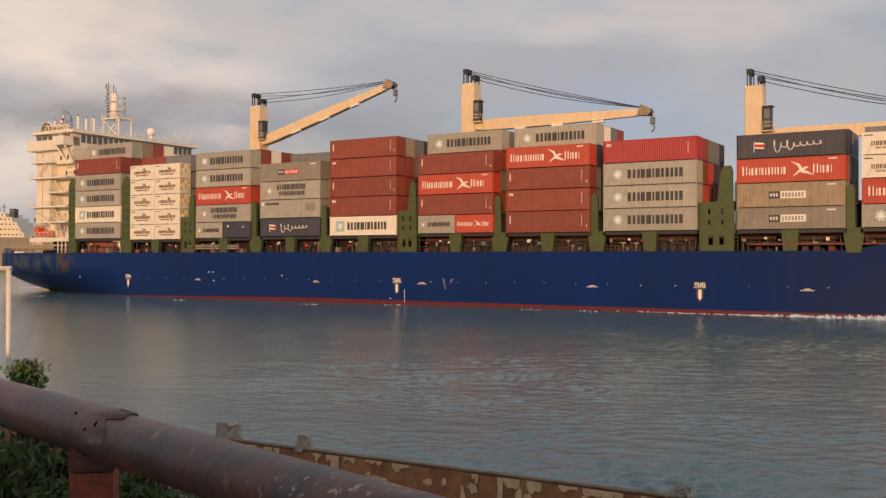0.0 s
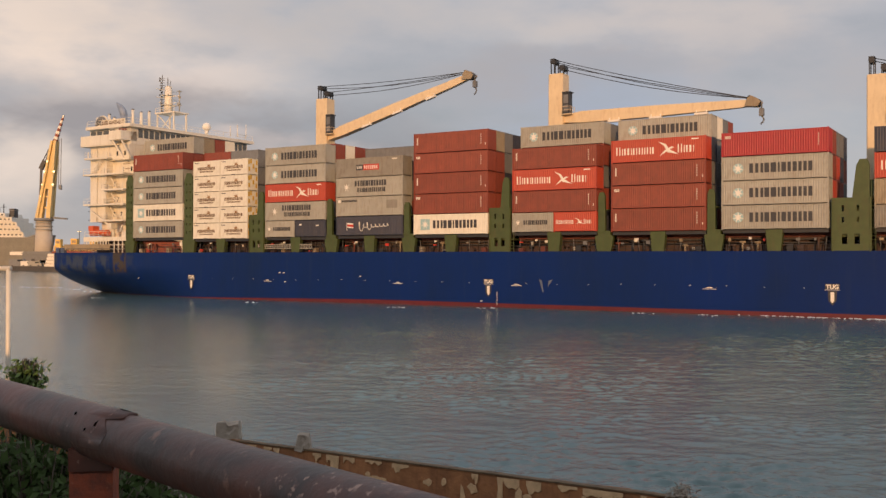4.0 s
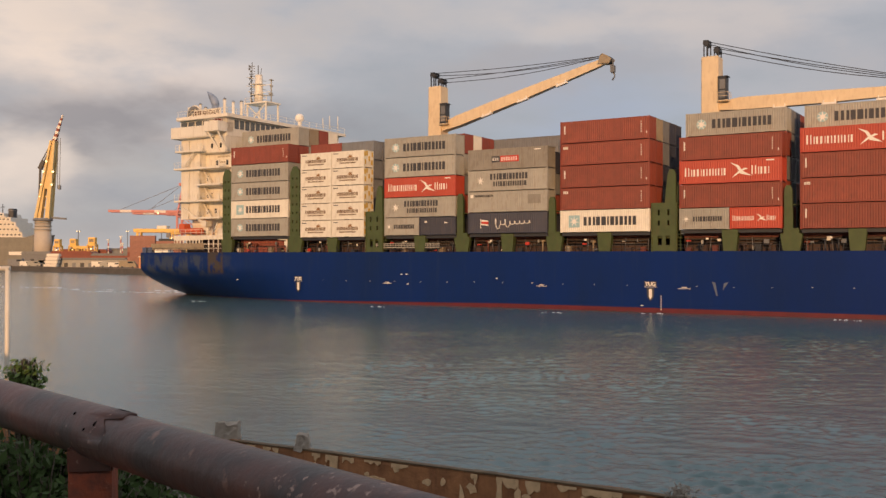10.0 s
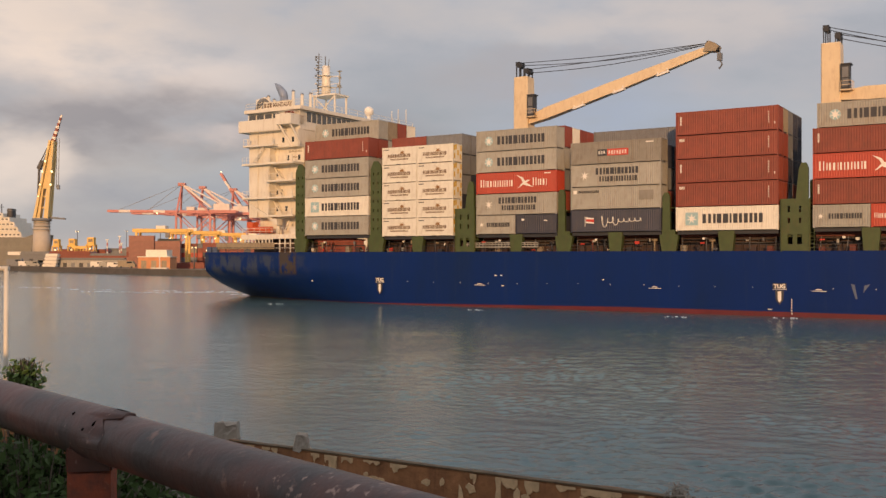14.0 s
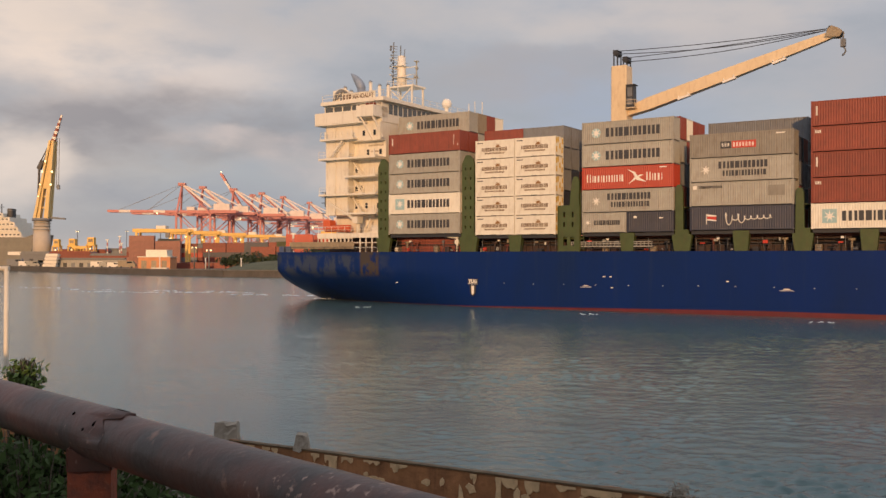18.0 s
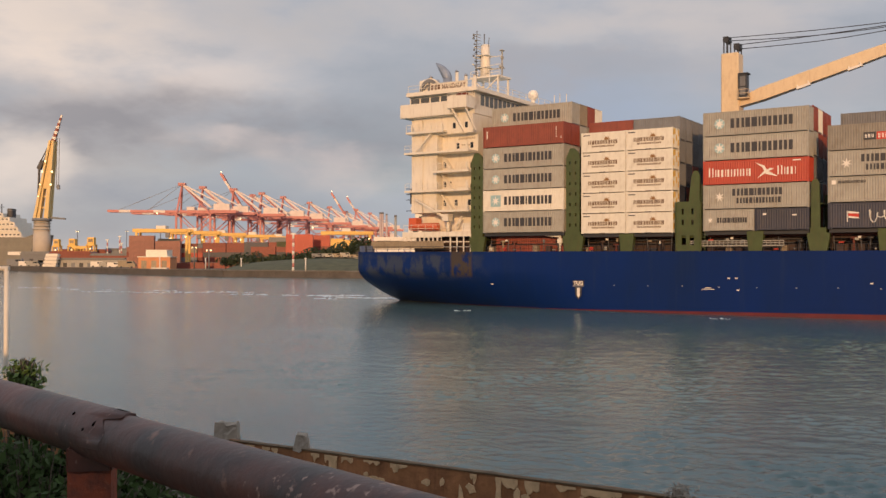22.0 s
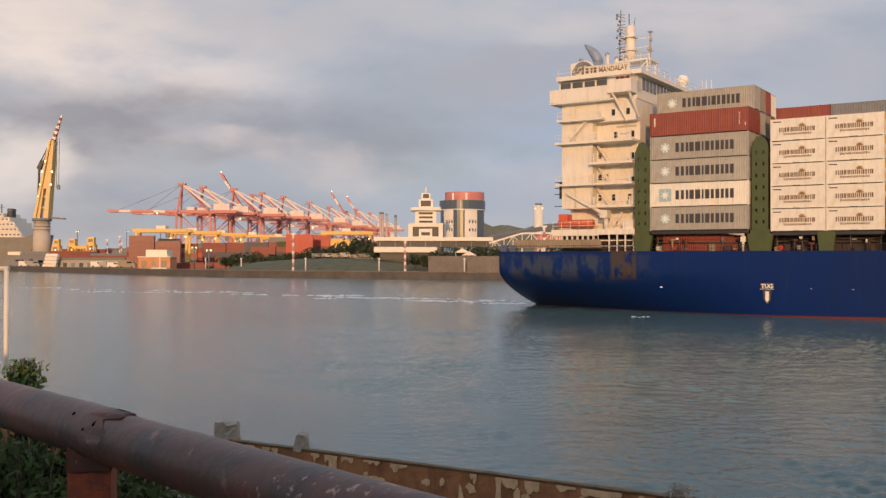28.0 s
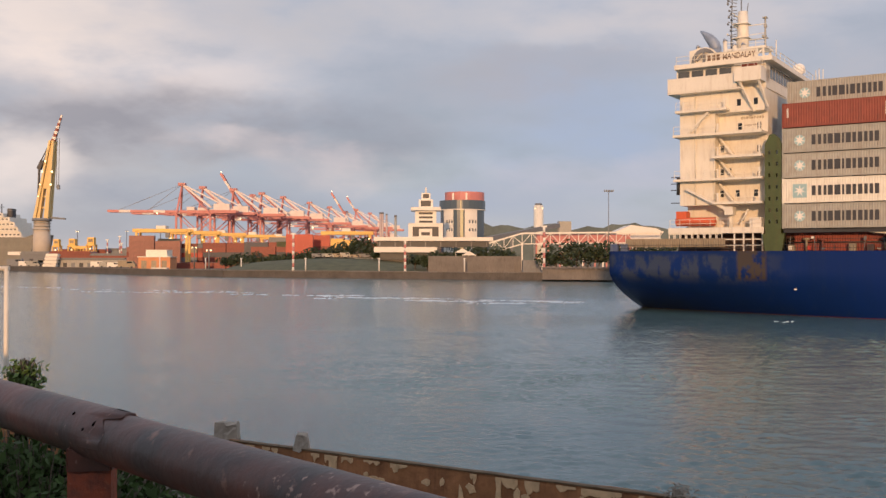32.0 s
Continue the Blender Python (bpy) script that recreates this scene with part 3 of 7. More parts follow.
def marks(kind, Lc, H, face):
    """Plain painted shapes on the starboard face: (name, material, bmesh)."""
    out = []

    def add(material, fn, name="emblem"):
        key = ("mark", kind, Lc, H, material, len(out))

        def make():
            bm = bmesh.new()
            fn(bm)
            return mesh_of(name, bm, material)
        out.append((name, once(key, make)))
    c = H / 2
    k = Lc / 12.19
    if kind in ("star", "star_square"):
        if kind == "star_square":
            add("ink_blue", lambda bm: box(bm, 1.2 * k, 2.75 * k, -0.01, 0.02, c - 0.78, c + 0.78))
        else:
            add("ink_blue", lambda bm: slab(bm, [(1.98 + 0.62 * math.cos(i * math.pi / 6), c + 0.62 * math.sin(i * math.pi / 6)) for i in range(12)], -0.01, 0.02), "lettering")
        add("ink_white", lambda bm: rays(bm, 1.98 * k, c, 0.68))
        add("ink", lambda bm: shapes(bm, 3.3 * k, 10.65 * k, c - 0.56, c + 0.56, 6), "lettering")
    elif kind == "star_small":
        add("ink_white", lambda bm: rays(bm, 0.85, c, 0.38))
        add("ink", lambda bm: shapes(bm, 1.7, 5.3, c - 0.3, c + 0.3, 6), "lettering")
    elif kind == "star_two":
        add("ink_white", lambda bm: rays(bm, 1.98 * k, c, 0.6))
        add("ink", lambda bm: shapes(bm, 3.5 * k, 9.4 * k, c + 0.12, c + 0.95, 6), "lettering")
        add("ink", lambda bm: shapes(bm, 4.0 * k, 9.2 * k, c - 0.8, c - 0.14, 7, 0.9), "lettering")
    elif kind == "line_small":
        add("ink", lambda bm: blocks(bm, 1.1, 4.0, H - 0.75, H - 0.45, 11), "lettering")
        add("ink_white", lambda bm: box(bm, 0.4, 0.85, -0.012, 0.02, H - 0.85, H - 0.4))
        add("c_olive", lambda bm: box(bm, 9.3, 11.2, -0.006, 0.02, 1.1, 2.3))
    elif kind in ("wave", "wave_small"):
        j = Lc / 12.19
        hh = 0.5 if kind == "wave" else 0.3
        add("ink_white", lambda bm: shapes(bm, 0.7 * j, 5.9 * j, c - hh, c + hh * 0.7, 7, 0.6, 0.2 * j), "lettering")
        add("ink_white", lambda bm: shapes(bm, 8.7 * j, 10.9 * j, c - hh, c + hh * 0.7, 3, 0.6, 0.2 * j), "lettering")

        def swoosh(bm):
            m = 7.3 * j
            slab(bm, [(m - 1.1 * j, c + 1.0 * j), (m - 0.1 * j, c + 0.62 * j), (m + 0.3 * j, c), (m + 1.5 * j, c - 0.7 * j), (m + 0.1 * j, c - 0.4 * j), (m - 0.35 * j, c + 0.45 * j)], -0.014, 0.02)
            slab(bm, [(m - 0.9 * j, c - 0.85 * j), (m - 0.2 * j, c - 0.1 * j), (m + 0.6 * j, c + 0.3 * j), (m + 1.0 * j, c + 0.2 * j), (m + 0.5 * j, c), (m - 0.1 * j, c - 0.35 * j)], -0.018, 0.02)
        add("ink_white", swoosh)
        if kind == "wave":
            add("ink_white", lambda bm: box(bm, 10.4, 11.3, -0.012, 0.02, H - 0.42, H - 0.28))
    elif kind == "script":
        def script(bm):
            pts = []
            for i in range(64):
                q = i / 63
                amp = 0.75 if q < 0.15 else (0.58 if 0.28 < q < 0.4 else 0.22)
                pts.append(Vector((4.2 + 5.6 * q + 0.2 * math.cos(q * 48), -0.01, c - 0.1 + 0.2 * q + amp * math.sin(q * 48))))
            wire(bm, pts, 0.066, 4)
        add("ink_white", script, "lettering")

        def pennant(bm):
            box(bm, 2.0, 2.08, -0.014, 0.02, c - 0.7, c + 0.55)
            slab(bm, [(2.15, c + 0.5), (3.25, c + 0.35), (3.25, c + 0.2), (2.15, c + 0.25)], -0.014, 0.02)
            slab(bm, [(2.15, c - 0.05), (3.25, c - 0.2), (3.25, c - 0.35), (2.15, c - 0.25)], -0.014, 0.02)
        add("ink_white", pennant)
        add("ink_red", lambda bm: slab(bm, [(2.15, c + 0.24), (3.25, c + 0.19), (3.25, c - 0.19), (2.15, c - 0.04)], -0.013, 0.02))
    elif kind in ("panel", "panel_red"):
        add("ink", lambda bm: box(bm, 3.75, 5.0, -0.012, 0.02, c - 0.42, c + 0.42))
        add("ink_white" if kind == "panel" else "ink_red", lambda bm: box(bm, 5.08, 7.9, -0.012, 0.02, c - 0.42, c + 0.42))
        add("ink" if kind == "panel" else "ink_white", lambda bm: blocks(bm, 5.25, 7.8, c - 0.27, c + 0.25, 7, 0.45), "lettering")
        add("ink_white", lambda bm: blocks(bm, 3.9, 4.9, c - 0.2, c + 0.2, 3, 0.4), "lettering")
        add("ink_white", lambda bm: box(bm, 10.2, 11.2, -0.012, 0.02, H - 0.45, H - 0.32))
    elif kind == "crest":
        add("ink_brown", lambda bm: shapes(bm, 1.0, 5.0, c - 0.25, c + 0.25, 9, 0.85), "lettering")
        add("ink_brown", lambda bm: blocks(bm, 1.5, 4.6, c - 0.62, c - 0.4, 13, 0.35), "lettering")
        add("ink_gold", lambda bm: slab(bm, [(3.5 + (0.52 if i % 2 else 0.26) * math.cos(i * math.pi / 11), c + 0.28 + (0.52 if i % 2 else 0.26) * math.sin(i * math.pi / 11)) for i in range(12)], -0.012, 0.02), "lettering")
        add("ink", lambda bm: box(bm, 0.3, 1.2, -0.012, 0.02, H - 0.42, H - 0.3))
        add("ink", lambda bm: box(bm, 2.5, 3.3, -0.02, 0.02, 0.03, 0.1))
    elif kind == "side_code":
        add("ink_white", lambda bm: blocks(bm, 0.55, 0.72, c - 0.2, c + 0.85, 1, 0.0), "lettering")
        add("ink_white", lambda bm: [box(bm, Lc - 1.15, Lc - 1.05, -0.012, 0.02, 0.9 + 0.3 * i, 1.05 + 0.3 * i) for i in range(5)], "lettering")
        add("ink_white", lambda bm: box(bm, Lc - 0.45, Lc - 0.37, -0.012, 0.02, 0.7, 1.0))
    elif kind == "code_top":
        add("ink_white", lambda bm: blocks(bm, 0.45, 1.15, H - 0.75, H - 0.4, 3, 0.3), "lettering")
        add("ink_white", lambda bm: [box(bm, Lc - 1.15, Lc - 1.05, -0.012, 0.02, 0.9 + 0.3 * i, 1.05 + 0.3 * i) for i in range(5)], "lettering")
    elif kind == "small_code":
        add("ink_white", lambda bm: box(bm, 0.9, 1.3, -0.012, 0.02, H - 0.8, H - 0.55))
        add("ink_white", lambda bm: box(bm, 4.2, 4.7, -0.012, 0.02, H - 0.9, H - 0.75))
    for name, me in out:
        ob = part(name, me, None, face)
        if name == "lettering":
            tagged(ob, kind="stuff")


WORDS = dict(c_grey="grey", c_white="white", c_brown="brownish red", c_red="bright red", c_navy="dark navy blue", c_tan="weathered tan", c_slate="slate grey", c_olive="weathered olive-grey", c_crimson="crimson")
MARKWORDS = dict(star="with a star emblem and dark lettering bars", star_square="with a pale blue star panel and dark bars", star_small="with a small star and bars",
                 star_two="with two rows of dark bars", line_small="with a short row of bars", wave="with white bars and a swoosh", wave_small="with small white bars",
                 script="with a pennant and white script bars", panel="with a dark and white name panel", panel_red="with a dark and red name panel",
                 crest="with a gold crest and dark bars", side_code="with small white code marks", code_top="with white code marks", small_code="with small code marks")


def container(s, lat, z, Lc, H, color, mark="", full=True):
    ft = 20 if Lc < 7 else (40 if Lc < 12.5 else 45)
    label = WORDS[color] + " %d-foot container " % ft + (MARKWORDS[mark] if mark else "stacked inboard on the ship")
    root = thing("shipping_container", Matrix.Identity(4), label, "container", "containers on the ship")
    part("corner_frame", frame_mesh(Lc, H, color), None, root)
    ribs = mark != "crest"
    face = part("side_wall", side_mesh(Lc, H, color, ribs), None, root)
    part("end_wall", end_mesh(Lc, H, color), None, root)
    part("roof", roof_mesh(Lc, H, color), None, root)
    if full:
        part("side_wall", side_mesh(Lc, H, color, ribs), None, root, at=pose(Lc, W, 0, 0, 0, 180))
        part("doors", door_mesh(H, color), None, root)
    if mark == "crest":
        # end-wall pattern in yellow patches that paint in the low sun's light
        for y, zz in ((0.14, H - 0.95), (0.62, H - 0.8), (W - 0.5, H - 0.95), (0.2, 0.5), (W - 0.6, 0.45), (1.15, 1.0)):
            part("hazard_mark", bmesh_box(Lc - 0.012, Lc + 0.012, y, y + 0.34, zz, zz + 0.72), "lit_mark_yellow", root)
    if mark:
        marks(mark, Lc, H, face)
    return sail(root, Matrix.Translation((s, lat, z)))


HC, ST = 2.896, 2.591
BASE = 10.12          # top of the hatch covers
# outboard stacks, from the bottom: colour, mark, height, length ("pair": two 20-foot boxes)
BAYS = {
    "A": (-14.68, BASE, [("c_grey", "star", HC), ("c_white", "star_square", HC), ("c_grey", "star", HC), ("c_grey", "star", HC), ("c_brown", "side_code", HC)]),
    "B": (0.0, 9.83, [("c_white", "crest", ST, "pair", "c_white", "crest")] * 5),
    "C": (15.95, 9.95, [("c_grey", "star_small", ST, "pair", "c_navy", "small_code"), ("c_grey", "star_two", HC), ("c_red", "wave", HC), ("c_grey", "star", HC), ("c_grey", "star", HC)]),
    "D": (30.15, 10.05, [("c_navy", "script", HC), ("c_grey", "line_small", HC), ("c_grey", "star_two", HC), ("c_olive", "panel_red", HC)]),
    "E": (44.2, 10.05, [("c_white", "star_square", HC), ("c_brown", "code_top", HC), ("c_brown", "side_code", HC), ("c_brown", "code_top", HC), ("c_brown", "side_code", HC)]),
    "F": (60.18, 10.2, [("c_grey", "star_small", ST, "pair", "c_red", "wave_small"), ("c_brown", "side_code", HC), ("c_red", "wave", HC), ("c_brown", "side_code", HC)]),
    "G": (74.38, 10.1, [("c_brown", "side_code", HC), ("c_brown", "code_top", HC), ("c_brown", "side_code", HC), ("c_red", "wave", HC)]),
    "H": (88.46, 10.15, [("c_grey", "star", HC), ("c_grey", "star", HC), ("c_grey", "star", HC), ("c_crimson", "code_top", HC)]),
    "I": (105.43, 10.12, [("c_olive", "panel", ST), ("c_tan", "panel", HC), ("c_red", "wave", HC), ("c_navy", "script", HC)]),
    "J": (119.33, 10.2, [("c_grey", "star", ST), ("c_red", "wave", HC), ("c_white", "crest", ST, "pair", "c_white", "crest"), ("c_white", "crest", ST, "pair", "c_white", "crest")]),
}
# inboard stacks: row to colours from the bottom ("." takes the row's usual mix)
INNER = {
    "A": {1: "nbsgbG", 2: "bnstgt", 3: "sbnbtb", 4: "bsbnbw"},
    "B": {1: "bnssp", 2: "sbnsp", 3: "nsbss", 4: "bsnss"},
    "C": {1: "nbsgb", 2: "bnsbw", 3: "sbnbb", 4: "bsbnb"},
    "D": {1: "nbsn", 2: "bnsb", 3: "sbnss", 4: "bsbss"},
    "E": {1: "nbbbt", 2: "bsnss", 3: "sbnnn", 4: "bsnnn"},
    "F": {1: "nbsbG", 2: "bnsss", 3: "sbnnn", 4: "bsbnb"},
    "G": {1: "nssnG", 2: "bnssw", 3: "sbnns", 4: "bsbnb"},
    "H": {1: "nrbb", 2: "bbrs", 3: "sbns", 4: "bsbn"},
    "I": {1: "nssn", 2: "bsns", 3: "sbns"},
    "J": {1: "sbbs", 2: "bsns"},
}
CODE = dict(n="c_navy", b="c_brown", s="c_slate", g="c_grey", t="c_tan", w="c_white", r="c_red", G="c_grey")


def load_cargo():
    for key, (s, z0, tiers) in BAYS.items():
        z = z0
        for tier in tiers:
            color, mark, H = tier[:3]
            if len(tier) > 3 and tier[3] == "pair":
                container(s, 0, z, 6.058, H, color, mark)
                container(s + 6.132, 0, z, 6.058, H, tier[4], tier[5])
            else:
                container(s, 0, z, tier[3] if len(tier) > 3 else 12.192, H, color, mark)
            z += H + 0.012
        for row, code in INNER[key].items():
            z = z0 if key != "B" else 9.95
            for i, c in enumerate(code):
                H = ST if key == "D" and i < 2 else HC
                if c == "p":
                    container(s, row * 2.5, z, 6.058, H, "c_brown", full=False)
                    container(s + 6.132, row * 2.5, z, 6.058, H, "c_slate", full=False)
                    continue
                container(s, row * 2.5, z, 12.192, H, CODE[c], "star" if c == "G" else "", full=c == "G")
                z += H + 0.012


# ---- lashing bridges, hatch coamings, deck gear ----
def holed_plate(bm, x0, x1, z0, z1, y0, y1, holes):
    """Plate with rounded slots: built of strips round the holes (cx, cz, w, h)."""
    zs = sorted({z0, z1, *[c for h in holes for c in (h[1] - h[3] / 2, h[1] + h[3] / 2)]})
    for a, b in zip(zs, zs[1:]):
        xs = [x0]
        for cx, cz, w, h in sorted(holes):
            if cz - h / 2 <= a + 1e-6 and cz + h / 2 >= b - 1e-6:
                xs += [cx - w / 2, cx + w / 2]
        xs.append(x1)
        for i in range(0, len(xs), 2):
            if xs[i + 1] - xs[i] > 1e-4:
                box(bm, xs[i], xs[i + 1], y0, y1, a, b)


def lashing_bridge(ship, x0, x1, kind, top):
    """Green steel frame between two bays, athwart the ship."""
    c = (x0 + x1) / 2
    br = part("lashing_bridge", bmesh_box(x0 + 0.35, x1 - 0.35, 0.5, 31.6, 9.2, 9.55), "green", ship, "green steel lashing bridge with oval holes")
    bm = bmesh.new()
    slab(bm, [(x0 - 0.05, DECK - 0.2), (x1 + 0.05, DECK - 0.2), (x1 + 0.36, 9.2), (x1 + 0.36, 9.6), (x1 + 0.02, 9.65), (x1 + 0.02, 10.1), (x0 - 0.02, 10.1), (x0 - 0.02, 9.65), (x0 - 0.36, 9.6), (x0 - 0.36, 9.2)], 0.12, 0.7)
    if kind == "wide":
        bm = bmesh.new()
        w = x1 - x0
        a, b = x0 + w * 0.02, x0 + w * 0.98
        holed_plate(bm, a, b, 7.4, 13.6, 0.05, 0.3, [(x0 + w * 0.34, 8.9, 0.55, 1.15), (x0 + w * 0.64, 8.9, 0.55, 1.15),
                                                      (x0 + w * 0.3, 11.1, 0.26, 0.6), (x0 + w * 0.66, 11.1, 0.26, 0.6), (x0 + w * 0.3, 12.4, 0.26, 0.7), (x0 + w * 0.66, 12.4, 0.26, 0.7)])
        part("side_plate", bm, "green", br)
        bm = bmesh.new()
        slab(bm, [(x0 + w * 0.52, 13.6), (b - 0.2, 13.6), (b - 0.2, top - 0.9), (b - 0.45, top - 0.3), (x0 + w * 0.7, top - 0.3), (x0 + w * 0.62, top - 1.0)], 0.1, 0.5)
        part("tower", bm, "green", br)
        for x in (a + 0.08, b - 0.16):
            part("flange", bmesh_box(x, x + 0.08, -0.06, 0.05, 7.5, 13.5), "green", br)
        bm = bmesh.new()
        for x in (b - 0.02, b + 0.42):
            beam(bm, (x, 0.2, 7.6), (x, 0.2, 15.6), 0.06)
        for i in range(18):
            beam(bm, (b - 0.02, 0.2, 8.0 + 0.42 * i), (b + 0.42, 0.2, 8.0 + 0.42 * i), 0.045)
        part("ladder", bm, "green", br)
        bm = bmesh.new()
        box(bm, a, b, 0.3, 31, 13.3, 13.6)
        part("walkway", bm, "green", br)
        lo = 13.6
    else:
        part("pedestal", bm, "green", br)
        bm = bmesh.new()
        d = 0.5
        if kind == "tall":
            hs = [(c + dx, zz, 0.2, 0.42) for dx in (-0.42, 0.42) for zz in [11.0 + 1.35 * i for i in range(int((top - 12.4) / 1.35) + 1)]]
            holed_plate(bm, c - 0.95, c + 0.95, 10.1, top - 1.2, 0.1, 0.4, hs)
            slab(bm, [(c - 0.95, top - 1.2), (c + 0.95, top - 1.2), (c + 0.75, top - 0.5), (c + 0.2, top), (c - 0.4, top)], 0.1, 0.4)
        else:
            slab(bm, [(c - 0.8, 10.1), (c + 0.2, 10.1), (c + 0.12, top - 0.45), (c - 0.1, top), (c - 0.55, top), (c - 0.76, top - 0.45)], 0.1, 0.55)
            part("cap_plate", bmesh_box(c - 0.95, c + 0.85, 0.05, 0.7, 10.1, 10.22), "green", br)
        part("tower", bm, "green", br)
    # inner posts and walkways
    for y in (5.2, 10.2, 15.6, 21.0, 26.4, 31.4):
        bm = bmesh.new()
        box(bm, c - 0.3, c + 0.3, y - 0.15, y + 0.15, 9.5, top - 1.5)
        part("post", bm, "green", br)
    bm = bmesh.new()
    box(bm, c - 0.4, c + 0.4, 0.5, 31.6, min(top - 1.8, 12.9), min(top - 1.8, 12.9) + 0.12)
    part("walkway", bm, "green", br)
    return br


def bmesh_box(*a):
    bm = bmesh.new()
    box(bm, *a)
    return bm


def deck_gear(ship):
    for x0, x1, kind, top in ((-16.6, -14.85, "tall", 21.2), (-2.35, -0.15, "tall", 21.0), (12.4, 15.75, "wide", 17.6), (28.25, 29.95, "slim", 15.7), (42.45, 44.05, "slim", 14.8),
                              (56.5, 59.95, "wide", 18.0), (72.5, 74.2, "slim", 15.2), (86.7, 88.3, "slim", 15.1), (100.8, 105.2, "wide", 18.2), (117.75, 119.15, "slim", 15.1)):
        lashing_bridge(ship, x0, x1, kind, top)
    rr = random.Random(11)
    for key, (s, z0, tiers) in BAYS.items():
        m = s + 6.1
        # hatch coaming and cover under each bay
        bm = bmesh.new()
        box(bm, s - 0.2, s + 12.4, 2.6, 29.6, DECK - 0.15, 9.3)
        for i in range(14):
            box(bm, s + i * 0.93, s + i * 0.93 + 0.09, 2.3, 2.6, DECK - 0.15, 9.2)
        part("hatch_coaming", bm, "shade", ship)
        part("hatch_cover", bmesh_box(s - 0.1, s + 12.3, 2.3, 29.9, 9.3, z0 - 0.02), "deck_red", ship)
        part("side_girder", bmesh_box(s + 0.1, s + 12.1, 0.35, 0.8, z0 - 0.42, z0 - 0.02), "dark", ship)
        if key != "A":
            bm = bmesh.new()
            slab(bm, [(m - 0.75, DECK - 0.2), (m + 0.75, DECK - 0.2), (m + 0.95, z0 - 0.5), (m + 0.95, z0 - 0.02), (m - 0.95, z0 - 0.02), (m - 0.95, z0 - 0.5)], 0.14, 0.9)
            part("stanchion", bm, "green", ship, "green steel container stanchion")
        # pipes, valves and boxes along the side deck
        for i in range(7):
            x = s + 0.8 + i * 1.65 + rr.uniform(-0.3, 0.3)
            if abs(x - m) < 1.3:
                continue
            bm = bmesh.new()
            h = rr.uniform(0.6, 1.5)
            if rr.random() < 0.5:
                tube(bm, (x, 1.3, DECK - 0.15), (x, 1.3, DECK + h), 0.13, 7)
                tube(bm, (x - 0.35, 1.3, DECK + h), (x + 0.35, 1.3, DECK + h), 0.16, 7)
            else:
                box(bm, x - 0.35, x + 0.35, 1.1, 1.8, DECK - 0.15, DECK + h * 0.6)
            part("deck_fitting", bm, rr.choice(("dark", "shade", "deck_red", "c_tan")), ship)
        bm = bmesh.new()
        for y, z in ((1.9, 8.6), (2.1, 9.0)):
            tube(bm, (s + 0.2, y, z), (s + 12, y, z), 0.09, 6)
        part("deck_pipe", bm, "dark", ship)
        part("light_fitting", bmesh_box(s + 3.0, s + 3.3, 0.9, 1.1, 9.0, 9.25), "ink_white", ship)
        for i in range(6):
            # lashing gear, valve wheels and boxes hung on the coaming rail
            x = s + 0.9 + i * 1.9 + rr.uniform(-0.4, 0.4)
            if abs(x - m) > 1.2:
                zz = DECK + rr.choice((0.15, 0.9, 1.2))
                w = rr.uniform(0.08, 0.3)
                part("lashing_gear", bmesh_box(x - w, x + w, 1.0, 1.2, zz, zz + rr.uniform(0.12, 0.5)), rr.choice(("c_grey", "c_tan", "c_white", "ink_red", "c_slate")), ship)
        for i in (0.5, 3.4, 8.6, 11.6):
            part("lashing_rod", tube_of((s + i, 1.15, DECK - 0.1), (s + i + rr.uniform(-0.25, 0.25), 1.15, 9.3), 0.04, 5), "c_slate", ship)
    # low container below the first bay, small davit, gangway in its cradle
    bm = bmesh.new()
    corrugated(bm, -13.8, -3.0, 7.6, 9.95, 2.0, 0.05, 0.28)
    part("deck_locker", bm, "c_brown", ship)
    bm = bmesh.new()
    tube(bm, (-3.35, 0.7, DECK - 0.2), (-3.35, 0.7, 9.7), 0.16, 8)
    box(bm, -3.6, -3.0, 0.4, 1.0, 8.7, 9.3)
    beam(bm, (-3.4, 0.7, 9.55), (-6.4, 0.7, 9.85), 0.22, 0.22, 0.6)
    part("small_davit", bm, "white", ship, "small white deck davit")
    bm = bmesh.new()
    box(bm, 13.9, 25.3, 0.2, 0.9, 8.15, 8.3)
    for z in (8.55, 8.8):
        beam(bm, (13.9, 0.2, z), (25.3, 0.2, z), 0.1)
    for i in range(24):
        x = 13.9 + i * 0.496
        beam(bm, (x, 0.2, 8.15), (x, 0.2, 8.8), 0.06)
    part("accommodation_ladder", bm, "c_grey", ship, "stowed aluminium gangway ladder")


